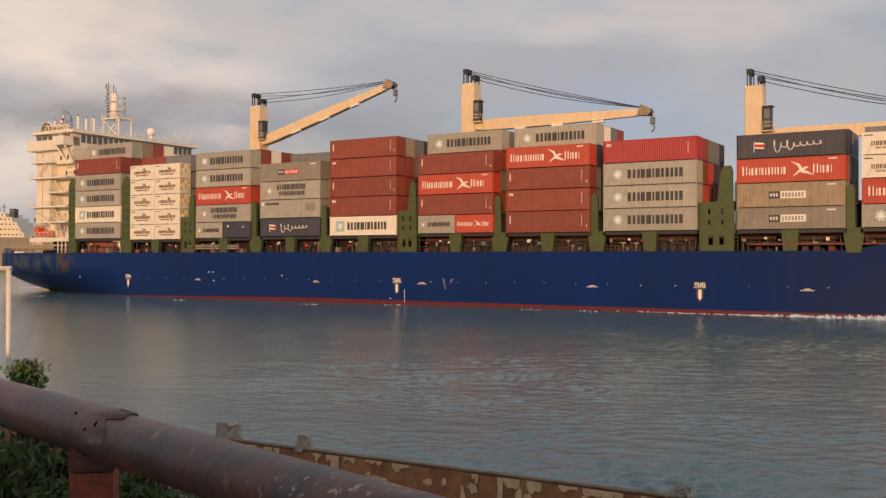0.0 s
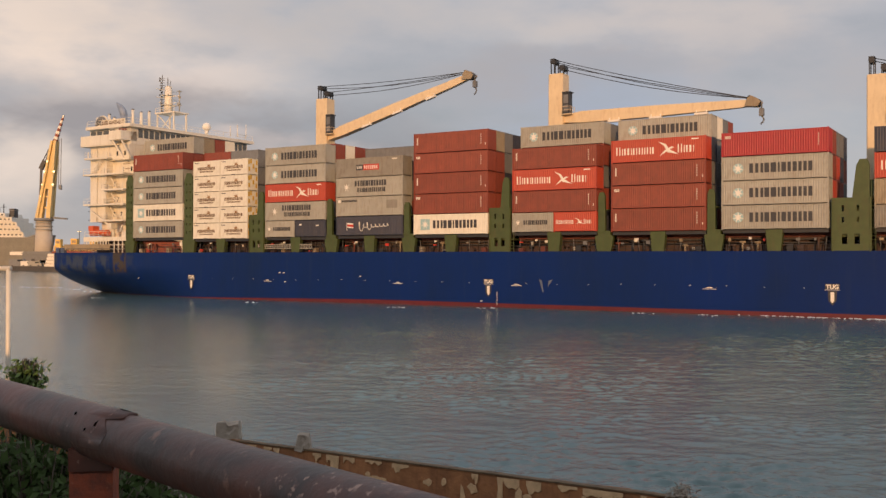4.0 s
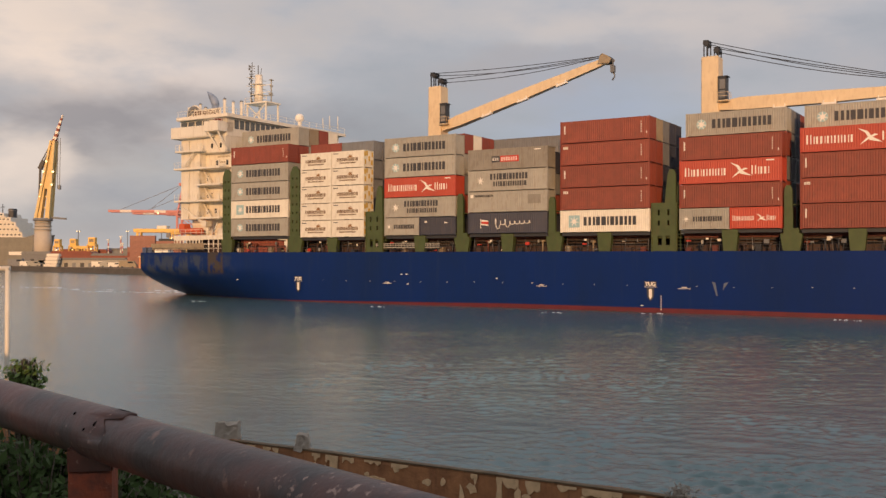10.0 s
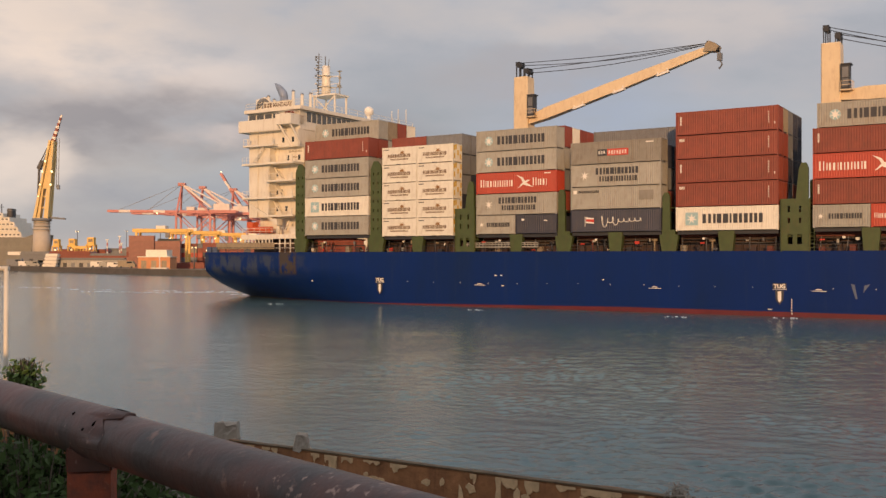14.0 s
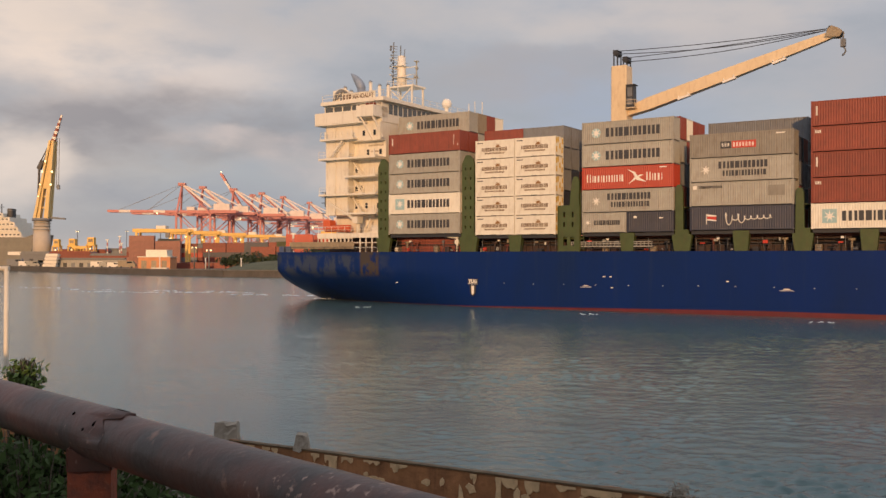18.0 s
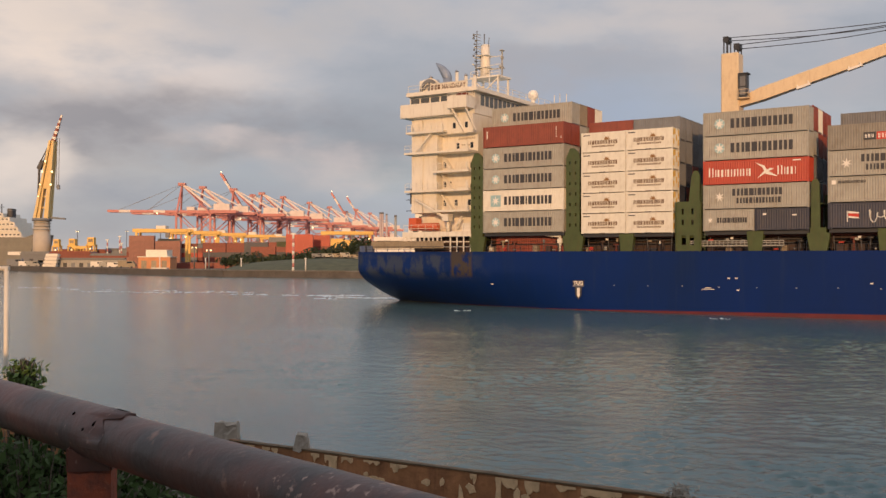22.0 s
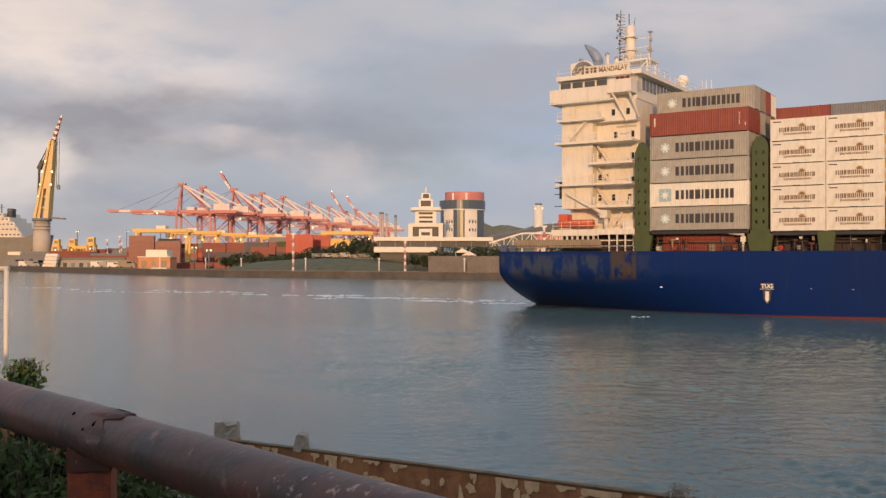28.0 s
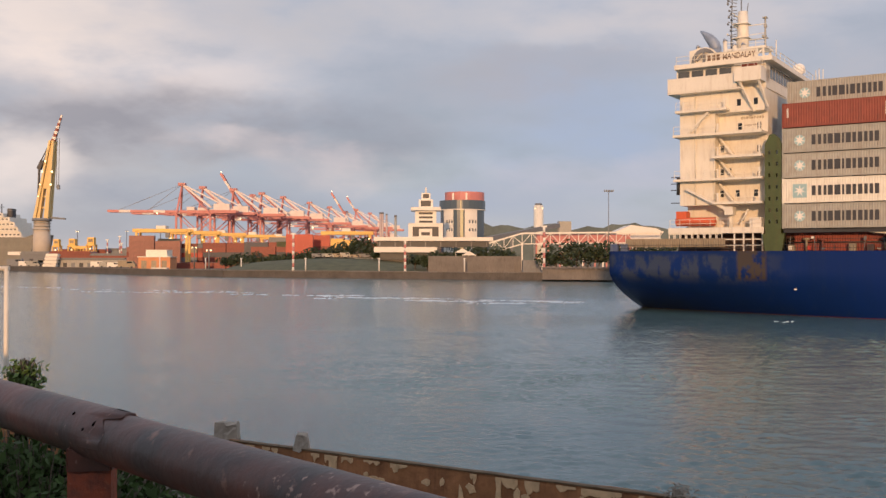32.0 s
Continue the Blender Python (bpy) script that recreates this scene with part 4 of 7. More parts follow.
# ---- deck cranes ----
def deck_crane(ship, s, jib_end, y=17.0, low=0.0):
    cr = part("deck_crane", bmesh_box(s - 1.5, s + 1.5, y - 1.5, y + 1.5, DECK, 19.0), "cream", ship, "cream painted deck crane with raised jib")
    bm = bmesh.new()
    a = [(-1.25, -1.3), (1.25, -1.3), (1.25, 1.3), (-1.25, 1.3)]
    lo = [bm.verts.new((s + x * 1.0, y + yy, 19.0)) for x, yy in a]
    hi = [bm.verts.new((s - 0.05 + x * 0.94, y + yy * 0.92, 34.5)) for x, yy in a]
    bm.faces.new(lo[::-1])
    bm.faces.new(hi)
    for i in range(4):
        bm.faces.new((lo[i], lo[(i + 1) % 4], hi[(i + 1) % 4], hi[i]))
    bmesh.ops.bevel(bm, geom=bm.edges[:], offset=0.12, segments=1, affect="EDGES")
    part("crane_house", bm, "cream", cr)
    for x, z in ((-0.7, 36.8), (0.75, 35.7)):
        for yy in (-0.7, 0.7):
            for dx in (-0.26, 0.26):
                part("sheave_bracket", bmesh_box(s + x + dx - 0.06, s + x + dx + 0.06, y + yy - 0.1, y + yy + 0.1, 34.4, z), "dark", cr)
        part("sheave", tube_of((s + x, y - 0.9, z - 0.4), (s + x, y + 0.9, z - 0.4), 0.38, 12), "dark", cr)
        part("sheave_cover", bmesh_box(s + x - 0.36, s + x + 0.36, y - 0.9, y + 0.9, z - 0.08, z + 0.03), "dark", cr)
    bm = bmesh.new()
    box(bm, s + 1.2, s + 2.3, y - 1.5, y - 0.3, 28.4, 31.4)
    for z in (28.25, 31.4):
        box(bm, s + 1.2, s + 2.5, y - 1.6, y - 0.2, z, z + 0.15)
    part("cab", bm, "dark", cr)
    for z0, z1 in ((28.6, 29.6), (29.8, 31.1)):
        part("cab_window", bmesh_box(s + 1.4, s + 2.15, y - 1.53, y - 1.46, z0, z1), "c_slate", cr)
    bm = bmesh.new()
    railing(bm, [(s + 1.25, y - 1.75, 28.3), (s + 2.6, y - 1.75, 28.3), (s + 2.6, y - 0.2, 28.3)], 1.0, 0.7, 0.05)
    box(bm, s + 1.2, s + 2.65, y - 1.8, y - 0.1, 28.1, 28.24)
    part("cab_platform", bm, "cream", cr)
    bm = bmesh.new()
    for xx in (-0.25, 0.25):
        beam(bm, (s - 1.36 + 0.002 * xx, y + xx, 19.2), (s - 1.3, y + xx, 34.3), 0.06)
    for i in range(24):
        beam(bm, (s - 1.36, y - 0.25, 19.6 + i * 0.6), (s - 1.36, y + 0.25, 19.6 + i * 0.6), 0.05)
    part("ladder", bm, "cream", cr)
    # jib: box girder, tapered, from the pivot to the head
    p0, p1 = Vector((s + 0.6, y, 27.6)), Vector((s + jib_end[0], y, jib_end[1]))
    jib = bmesh.new()
    d = (p1 - p0)
    u = Vector((-d.z, 0, d.x)).normalized()
    prof = [(0, 0.5, -0.5), (0.12, 0.95, -0.75), (0.5, 0.85, -0.75), (0.93, 0.55, -0.5), (1.0, 0.45, -0.35)]
    ring = []
    for k, up, dn in prof:
        c = p0 + d * k
        w = 0.8 - 0.4 * k
        ring.append([jib.verts.new(c + Vector((0, yy, 0)) + u * h) for yy, h in ((-w, dn), (w, dn), (w, up), (-w, up))])
    for a, b in zip(ring, ring[1:]):
        for i in range(4):
            jib.faces.new((a[i], a[(i + 1) % 4], b[(i + 1) % 4], b[i]))
    jib.faces.new(ring[0][::-1])
    jib.faces.new(ring[-1])
    part("jib", jib, "cream", cr)
    for k in (0.3, 0.52, 0.75):
        bm = bmesh.new()
        c = p0 + d * k - u * 0.95 - Vector((0, 0.75, 0))
        beam(bm, c - d.normalized() * 0.9, c + d.normalized() * 0.9, 0.7, 0.28)
        for e in (-0.7, 0.7):
            q = c + d.normalized() * e
            beam(bm, q, q + u * 0.5, 0.12)
        part("jib_bracket", bm, "ink_white", cr)
    bm = bmesh.new()
    tube(bm, p1 + Vector((0.35, -0.6, 0.05)), p1 + Vector((0.35, 0.6, 0.05)), 0.5, 12)
    tube(bm, p1 + Vector((-0.6, -0.5, 0.75)), p1 + Vector((-0.6, 0.5, 0.75)), 0.3, 10)
    part("head_sheave", bm, "dark", cr)
    bm = bmesh.new()
    for yy in (-0.75, 0.65):
        slab(bm, [(p1.x - 1.2, p1.z - 0.4), (p1.x + 0.5, p1.z - 0.55), (p1.x + 0.95, p1.z + 0.1), (p1.x + 0.4, p1.z + 0.6), (p1.x - 0.4, p1.z + 1.0), (p1.x - 0.9, p1.z + 0.6)], y + yy, y + yy + 0.1)
    part("jib_head", bm, "c_tan", cr)
    bm = bmesh.new()
    tube(bm, p1 + Vector((0.9, 0, 0.2)), p1 + Vector((0.9, 0, -1.0)), 0.1, 6)
    box(bm, p1.x + 0.6, p1.x + 1.2, y - 0.3, y + 0.3, p1.z - 1.8, p1.z - 0.8)
    wire(bm, [p1 + Vector((0.9 + 0.3 * math.sin(q * 0.9), 0, -1.8 - 0.28 * q)) for q in range(5)], 0.12, 6)
    part("hook_block", bm, "c_slate", cr)
    for x, z, yy in ((-0.7, 36.7, -0.5), (-0.7, 36.5, 0.5), (0.75, 35.6, -0.4), (0.75, 35.2, 0.4)):
        bm = bmesh.new()
        q0, q1 = Vector((s + x, y + yy, z)), p1 + Vector((-0.6, yy * 0.8, 0.7))
        n = 8
        pts = [q0.lerp(q1, i / n) - Vector((0, 0, 1.1 * math.sin(math.pi * i / n) * (0.6 if yy > 0 else 0.25))) for i in range(n + 1)]
        wire(bm, pts, 0.055)
        part("cable", bm, "dark", cr)
    if low:
        for ob in (cr, *cr.children):
            for v in ob.data.vertices:
                if v.co.z > 12:
                    v.co.z -= low



# ---- superstructure ----
def railing(bm, pts, h=1.05, step=1.6, w=0.05):
    for a, b in zip(pts, pts[1:]):
        a, b = Vector(a), Vector(b)
        n = max(1, int((b - a).length / step))
        for i in range(n + 1):
            p = a.lerp(b, i / n)
            beam(bm, p, p + Vector((0, 0, h)), w)
        for k in (0.5, 1.0):
            beam(bm, a + Vector((0, 0, h * k)), b + Vector((0, 0, h * k)), w)


def superstructure(ship):
    X0, X1 = -27.2, -16.9
    Y0, Y1 = 0.9, 31.3
    part("lower_house", bmesh_box(X0 + 0.1, X1 - 0.1, 3.4, 28.8, DECK, 13.2), "white", ship)
    bm = bmesh.new()
    INB = Y0 + 1.5
    flat(bm, [(X0, Y0), (-22.8, Y0), (-22.8, INB), (X1, INB), (X1, Y1), (X0, Y1)], 13.2, 24.3)
    box(bm, X0, X1, Y0, Y1, 24.3, 27.0)
    tower = part("deckhouse", bm, "white", ship, "cream-white steel accommodation block")
    # window and door openings shown on the side, one mesh each
    for x, z in ((-19.9, 25.4), (-17.9, 25.4), (-19.9, 22.7), (-17.6, 22.7), (-17.6, 19.9), (-17.6, 16.8), (-20.2, 14.6), (-18.0, 14.6), (-22.1, 14.6), (-22.1, 17.3), (-22.1, 20.1), (-21.2, 17.3)):
        yw = INB if z < 24 and x > -22.8 else Y0
        x -= 0.3 if yw > Y0 else 0.0
        part("window", bmesh_box(x - 0.24, x + 0.24, yw - 0.03, yw + 0.05, z - 0.4, z + 0.4), "glass", tower)
        bm = bmesh.new()
        holed_plate(bm, x - 0.34, x + 0.34, z - 0.5, z + 0.5, yw - 0.06, yw + 0.02, [(x, z, 0.48, 0.8)])
        part("window_frame", bm, "white", tower)
    # unreadable notice on the side: two rows of plain bars
    bm = bmesh.new()
    blocks(bm, -20.1, -17.3, 23.55, 23.85, 9, 0.35)
    blocks(bm, -19.7, -18.2, 22.65, 22.9, 8, 0.35)
    tagged(part("lettering", bm, "c_tan", tower, at=Matrix.Translation((0, INB, 0))), kind="stuff")
    # side platforms with rails
    for x0, x1, z in ((X0 - 0.5, -16.9, 21.55), (X0 - 0.2, -21.0, 24.5), (-22.8, -16.9, 18.75), (X0 - 0.4, -16.9, 16.1), (-22.8, -16.9, 13.2)):
        bm = bmesh.new()
        slab(bm, [(x0, z), (x1, z), (x1, z + 0.28), (x0, z + 0.28)], -0.35, (INB if z < 24 else Y0) + 0.1)
        part("platform", bm, "white", tower)
        bm = bmesh.new()
        railing(bm, [(x0 + 0.1, -0.3, z + 0.28), (x1 - 0.1, -0.3, z + 0.28)], 1.0, 0.95, 0.045)
        for xp in (x1 - 0.3, x1 - 5.2 if x1 > -18 else x0 + 1.0):
            box(bm, xp - 0.09, xp + 0.09, -0.34, -0.22, z + 0.28, z + 1.35)
        part("railing", bm, "white", tower)
    # outside stair
    for z, flip in ((21.8, 0), (18.95, 1), (16.3, 1), (13.4, 1)):
        bm = bmesh.new()
        a, b = ((-26.0, z), (-23.4, z + 2.6))
        if flip:
            a, b = (-20.6, z), (-22.5, z + 2.5)
        y0 = 1.5 if flip else 0.0
        for yy in (y0, y0 + 0.7):
            beam(bm, (a[0], yy, a[1]), (b[0], yy, b[1]), 0.08, 0.22)
        for i in range(9):
            k = i / 8
            box(bm, a[0] + (b[0] - a[0]) * k - 0.1, a[0] + (b[0] - a[0]) * k + 0.1, y0, y0 + 0.7, a[1] + (b[1] - a[1]) * k, a[1] + (b[1] - a[1]) * k + 0.04)
        part("stair", bm, "white", tower)
    for x in (-22.85, -25.2):
        part("drain_pipe", tube_of((x, 0.75, 13.3), (x, 0.75, 26.5 if x < -24 else 21), 0.07), "white", tower)
    # bridge
    BX0, BX1 = -28.3, -16.2
    bridge = part("wheelhouse", bmesh_box(BX0 + 0.55, BX1 - 0.6, 1.2, 31.0, 27.0, 30.0), "white", ship, "cream-white navigation bridge with wings")
    bm = bmesh.new()
    box(bm, BX0, BX1 - 3.6, -0.45, -0.3, 27.0, 28.75)
    box(bm, BX0, BX0 + 0.15, -0.3, 32.5, 27.0, 28.75)
    box(bm, BX0, BX1 - 3.0, -0.45, 32.6, 26.85, 27.05)
    part("wing_bulwark", bm, "white", bridge)
    bm = bmesh.new()
    box(bm, BX1 - 3.75, BX1 - 0.6, -1.0, 2.6, 27.6, 27.85)
    box(bm, BX1 - 3.75, BX1 - 0.6, -1.0, -0.85, 27.85, 29.25)
    box(bm, BX1 - 0.75, BX1 - 0.6, -0.85, 2.6, 27.85, 29.25)
    box(bm, BX1 - 3.75, BX1 - 3.6, -0.85, 2.6, 27.85, 29.25)
    part("lookout_box", bm, "white", bridge)
    bm = bmesh.new()
    railing(bm, [(BX1 - 3.65, -0.9, 29.25), (BX1 - 0.65, -0.9, 29.25), (BX1 - 0.65, 2.4, 29.25)], 0.75, 0.75, 0.05)
    part("box_railing", bm, "white", bridge)
    part("side_light", bmesh_box(BX1 - 3.4, BX1 - 1.6, 0.9, 1.1, 29.5, 29.95), "c_brown", bridge)
    bm = bmesh.new()
    beam(bm, (BX1 - 3.2, -0.7, 27.6), (BX1 - 1.9, Y0, 24.2), 0.25)
    beam(bm, (BX1 - 1.0, -0.7, 27.7), (BX1 - 0.3, Y0, 24.6), 0.22)
    part("bracket", bm, "white", bridge)
    for i in range(4):
        x = BX0 + 0.8 + i * 1.72
        part("window", bmesh_box(x, x + 1.42, 1.14, 1.25, 28.5, 29.8), "bridge_sheen_glass", bridge)
    for i in range(22):
        y = 2.9 + i * 1.28
        if y < 30.5:
            part("window", bmesh_box(BX1 - 0.66, BX1 - 0.54, y, y + 0.95, 28.3, 29.8), "bridge_sheen_glass", bridge)
    bm = bmesh.new()
    box(bm, BX0 + 0.6, BX1 + 0.35, 0.2, 32.0, 30.0, 30.55)
    part("roof", bm, "white", bridge)
    bm = bmesh.new()
    railing(bm, [(BX0 + 0.8, 0.4, 30.55), (BX1 + 0.2, 0.4, 30.55), (BX1 + 0.2, 31.8, 30.55)], 1.0, 2.0)
    part("railing", bm, "white", bridge)
    # name board with plain bars, round emblem
    board = part("name_board", bmesh_box(BX0 + 4.5, BX0 + 10.75, 0.5, 0.62, 30.5, 31.55), "white", bridge, "white name board with dark lettering")
    bm = bmesh.new()
    for i in range(3):
        box(bm, BX0 + 4.7 + i * 0.56, BX0 + 5.1 + i * 0.56, 0.47, 0.52, 30.68, 31.36)
    tagged(part("lettering", bm, "ink_brown", board), kind="stuff")
    lettering("MANDALAY", 0.94, Matrix.Translation((BX0 + 8.5, 0.49, 30.68)) @ FACE @ Matrix.Diagonal((0.77, 1, 1, 1)), board, "ink_brown", "dark ship's name", 0.02)
    bm = bmesh.new()
    pts = [(math.cos(math.pi * i / 14), math.sin(math.pi * i / 14)) for i in range(15)]
    slab(bm, [(BX0 + 4.2 + 1.55 * a, 30.6 + 1.75 * b) for a, b in pts] + [(BX0 + 4.2 + 1.12 * a, 30.6 + 1.3 * b) for a, b in pts[::-1]], 0.62, 0.8)
    box(bm, BX0 + 4.05, BX0 + 4.3, 0.63, 0.8, 30.6, 32.0)
    slab(bm, [(BX0 + 3.2, 31.0), (BX0 + 3.9, 31.6), (BX0 + 3.9, 31.25), (BX0 + 3.4, 30.8)], 0.63, 0.8)
    slab(bm, [(BX0 + 5.1, 31.0), (BX0 + 4.5, 31.6), (BX0 + 4.5, 31.25), (BX0 + 4.9, 30.8)], 0.63, 0.8)
    part("emblem", bm, "c_slate", bridge)
    bm = bmesh.new()
    slab(bm, [(BX0 + 4.2 + 1.8 * a, 30.55 + 1.95 * b) for a, b in pts] , 0.85, 1.2)
    slab(bm, [(BX0 + 2.2, 30.55), (BX0 + 4.2, 30.55), (BX0 + 4.2, 32.6), (BX0 + 2.2, 32.3)], 1.25, 1.6)
    part("emblem_backing", bm, "white", bridge)
    # mast, funnel cowls, domes
    x, y = -24.0, 16.6
    bm = bmesh.new()
    tube(bm, (x, y, 34.9), (x, y, 40.2), 0.85, 14, 0.68)
    mast = part("mast", bm, "white", ship, "white radar mast with yards and aerials")
    for dx in (-1.3, 3.2):
        bars("leg", [((x + dx, y + dy, 30.4), (x + dx, y + dy, 34.8), 0.25) for dy in (-1.6, 1.6)], "white", mast)
    bars("brace", [((x - 1.3, y - 1.6, 30.8), (x + 3.2, y - 1.6, 34.6), 0.16), ((x + 3.2, y - 1.6, 30.8), (x - 1.3, y - 1.6, 34.6), 0.16)], "white", mast)
    part("platform", bmesh_box(x - 1.7, x + 3.6, y - 1.9, y + 1.9, 34.7, 34.95), "white", mast)
    for z in (36.5, 38.4):
        part("platform", bmesh_box(x - 1.15, x + 1.0, y - 1.1, y + 1.1, z, z + 0.08), "white", mast)
    bm = bmesh.new()
    railing(bm, [(x - 1.6, y - 1.8, 34.95), (x + 3.5, y - 1.8, 34.95)], 0.9, 1.2, 0.06)
    part("railing", bm, "white", mast)
    rm = random.Random(31)
    bars("aerial", [((-25.5, 16.2, 35.0), (-25.3, 16.2, 42.6), 0.1), ((-24.2, 16.6, 40.2), (-24.2, 16.6, 42.0), 0.12), ((-23.4, 16.4, 39.8), (-23.2, 16.4, 41.3), 0.08)], "c_slate", mast)
    for i in range(15):
        # lamp brackets, horns and whip aerials up the side of the column
        z = 35.4 + i * 0.46
        e = -25.3 - rm.uniform(0.0, 0.6)
        bars("yard", [((-24.7, 16.3, z), (e, 16.1, z + rm.uniform(-0.2, 0.45)), 0.09)], "c_slate", mast)
        part("mast_lamp", bmesh_box(e - 0.1, e + 0.1, 15.95, 16.25, z - 0.1, z + rm.uniform(0.1, 0.25)), rm.choice(("dark", "c_slate", "c_slate", "white")), mast)
    bars("yard", [((-24.6, 14.0, z), (-24.6, 19.2, z), 0.1) for z in (37.9, 39.5)] + [((-23.6, 16.6, 38.2), (-21.1, 16.6, 38.2), 0.1), ((-23.4, 16.6, 36.9), (-21.1, 16.6, 37.0), 0.08)], "white", mast)
    bm = bmesh.new()
    box(bm, -24.0, -20.6, 16.4, 16.8, 36.2, 36.3)
    tube(bm, (-21.0, 16.6, 34.9), (-21.0, 16.6, 39.2), 0.12, 7)
    box(bm, -21.3, -20.75, 16.2, 17.0, 38.95, 39.08)
    box(bm, -21.15, -20.8, 16.4, 16.8, 37.7, 38.1)
    box(bm, -21.4, -20.9, 16.3, 16.9, 36.4, 36.7)
    part("radar", bm, "c_grey", mast)
    bm = bmesh.new()
    tube(bm, (-24.3, 6.0, 30.5), (-24.3, 6.0, 33.6), 0.72, 14, 0.66)
    rings = []
    for i in range(8):
        q = i / 7
        c0 = Vector((-24.3 - 2.0 * q ** 1.2, 6.0, 33.3 + 2.5 * q ** 0.8))
        tg = Vector((-3.2 * q ** 0.3, 0, 2.4 * (q + 0.05) ** -0.25)).normalized()
        nn = Vector((tg.z, 0, -tg.x))
        w = 0.7 * (1 + 0.3 * q) * (1 - 0.93 * q ** 1.7)
        rings.append([bm.verts.new(c0 + (nn * math.cos(0.524 * j) + Vector((0, 1, 0)) * math.sin(0.524 * j)) * w) for j in range(12)])
    for r0, r1 in zip(rings, rings[1:]):
        for j in range(12):
            bm.faces.new((r0[j], r0[(j + 1) % 12], r1[(j + 1) % 12], r1[j])).smooth = True
    bm.faces.new(rings[-1])
    part("exhaust_cowl", bm, "cowl", ship, "grey-blue metal exhaust cowl")
    for x, y, h in ((-23.6, 7.5, 34.4), (-22.8, 8.8, 34.0), (-22.0, 10.0, 34.2), (-25.9, 4.0, 33.2), (-25.0, 4.4, 32.6)):
        part("vent_pipe", tube_of((x, y, 30.5), (x, y, h), 0.27, 10), "white", ship)
        part("vent_cap", tube_of((x, y, h), (x - 0.15, y, h + 0.35), 0.33, 10, 0.1), "cowl", ship)
    bm = bmesh.new()
    tube(bm, (-17.6, 20.5, 30.5), (-17.6, 20.5, 31.7), 0.35, 8)
    ball(bm, (-17.6, 20.5, 32.3), 0.85, 12, 8)
    part("radome", bm, "ink_white", ship, "white radome")
    for y, h in ((5.0, 33.3), (28.0, 33.6), (30.5, 33.9), (26.0, 33.0)):
        part("aerial", tube_of((-16.6, y, 31.1), (-16.6, y, h), 0.07), "white", ship)
    # low house aft with rail of windows
    low = part("poop_house", bmesh_box(-28.6, -16.9, 0.55, 31.6, 9.75, 10.45), "white", ship, "white poop deckhouse")
    # back wall in the darkened brown, shade of the recess in its colour
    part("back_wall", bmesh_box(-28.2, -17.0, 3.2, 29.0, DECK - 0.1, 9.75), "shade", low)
    for i in range(9):
        x = -28.2 + i * 0.75
        bm = bmesh.new()
        holed_plate(bm, x - 0.34, x + 0.34, 9.0, 9.75, 0.6, 0.72, [(x, 9.38, 0.5, 0.5)])
        part("opening_frame", bm, "white", low)
    for x in (-20.4, -19.3, -18.2, -17.1):
        part("pillar", bmesh_box(x - 0.08, x + 0.08, 0.6, 0.76, DECK - 0.1, 9.75), "white", low)
    bm = bmesh.new()
    for z in (8.3, 9.0):
        beam(bm, (-22.0, 0.66, z), (-17.0, 0.66, z), 0.12)
    part("rail", bm, "white", low)
    bm = bmesh.new()
    railing(bm, [(-28.4, 0.65, 10.45), (-17.0, 0.65, 10.45)], 1.0, 1.2)
    part("railing", bm, "white", low)
    bm = bmesh.new()
    corrugated(bm, -34.2, -21.5, 8.15, 9.1, 0.5, 0.06, 0.3)
    box(bm, -34.2, -21.5, 0.55, 0.7, 8.1, 9.15)
    part("stern_bulwark", bm, "c_tan", ship)
    for x in (-36.0, -34.6):
        part("bitts", bmesh_box(x - 0.25, x + 0.7, 0.4, 1.0, DECK - 0.2, DECK + 0.9), "hull_worn", ship)
    # lifeboat with davit
    boat = bmesh.new()
    n = 9
    rings = []
    for i in range(n):
        k = i / (n - 1)
        w = 1.15 * max(0.12, math.sin(math.pi * (0.08 + 0.84 * k))) ** 0.5
        x = -27.9 + 4.9 * k
        z = 11.2
        rings.append([boat.verts.new((x, 1.6 + w * a * 0.85, z + b * 0.85)) for a, b in ((0, -0.6), (0.7, -0.35), (1, 0.0), (0.85, 0.5), (0, 0.65), (-0.85, 0.5), (-1, 0.0), (-0.7, -0.35))])
    for a, b in zip(rings, rings[1:]):
        for i in range(8):
            boat.faces.new((a[i], a[(i + 1) % 8], b[(i + 1) % 8], b[i]))
    boat.faces.new(rings[0])
    boat.faces.new(rings[-1][::-1])
    box(boat, -27.7, -26.4, 0.9, 2.3, 11.6, 12.5)
    part("lifeboat", boat, "orange", ship, "orange enclosed lifeboat")
    bm = bmesh.new()
    tube(bm, (-20.9, 0.9, 10.4), (-20.9, 0.9, 12.2), 0.3, 8)
    box(bm, -21.4, -20.4, 0.0, 1.3, 11.9, 12.9)
    beam(bm, (-21.0, 0.2, 12.5), (-26.2, 0.2, 15.2), 0.4, 0.4, 0.6)
    part("boat_davit", bm, "white", ship, "white boat davit arm")
    bm = bmesh.new()
    box(bm, -18.7, -17.3, 1.0, 1.9, 10.45, 11.6)
    tube(bm, (-19.6, 1.2, 11.2), (-18.9, 1.2, 12.6), 0.12, 6)
    part("winch", bm, "ink_white", ship)
    bm = bmesh.new()
    tube(bm, (-27.6, 1.6, 14.6), (-27.6, 1.6, 16.8), 0.3, 8)
    for z in (15.2, 16.0, 16.8, 13.6):
        beam(bm, (-28.6, 1.6, z), (-27.2, 1.6, z), 0.1)
    part("side_light_bracket", bm, "dark", ship)


def tube_of(a, b, r, n=7, r2=None):
    bm = bmesh.new()
    tube(bm, a, b, r, n, r2)
    return bm


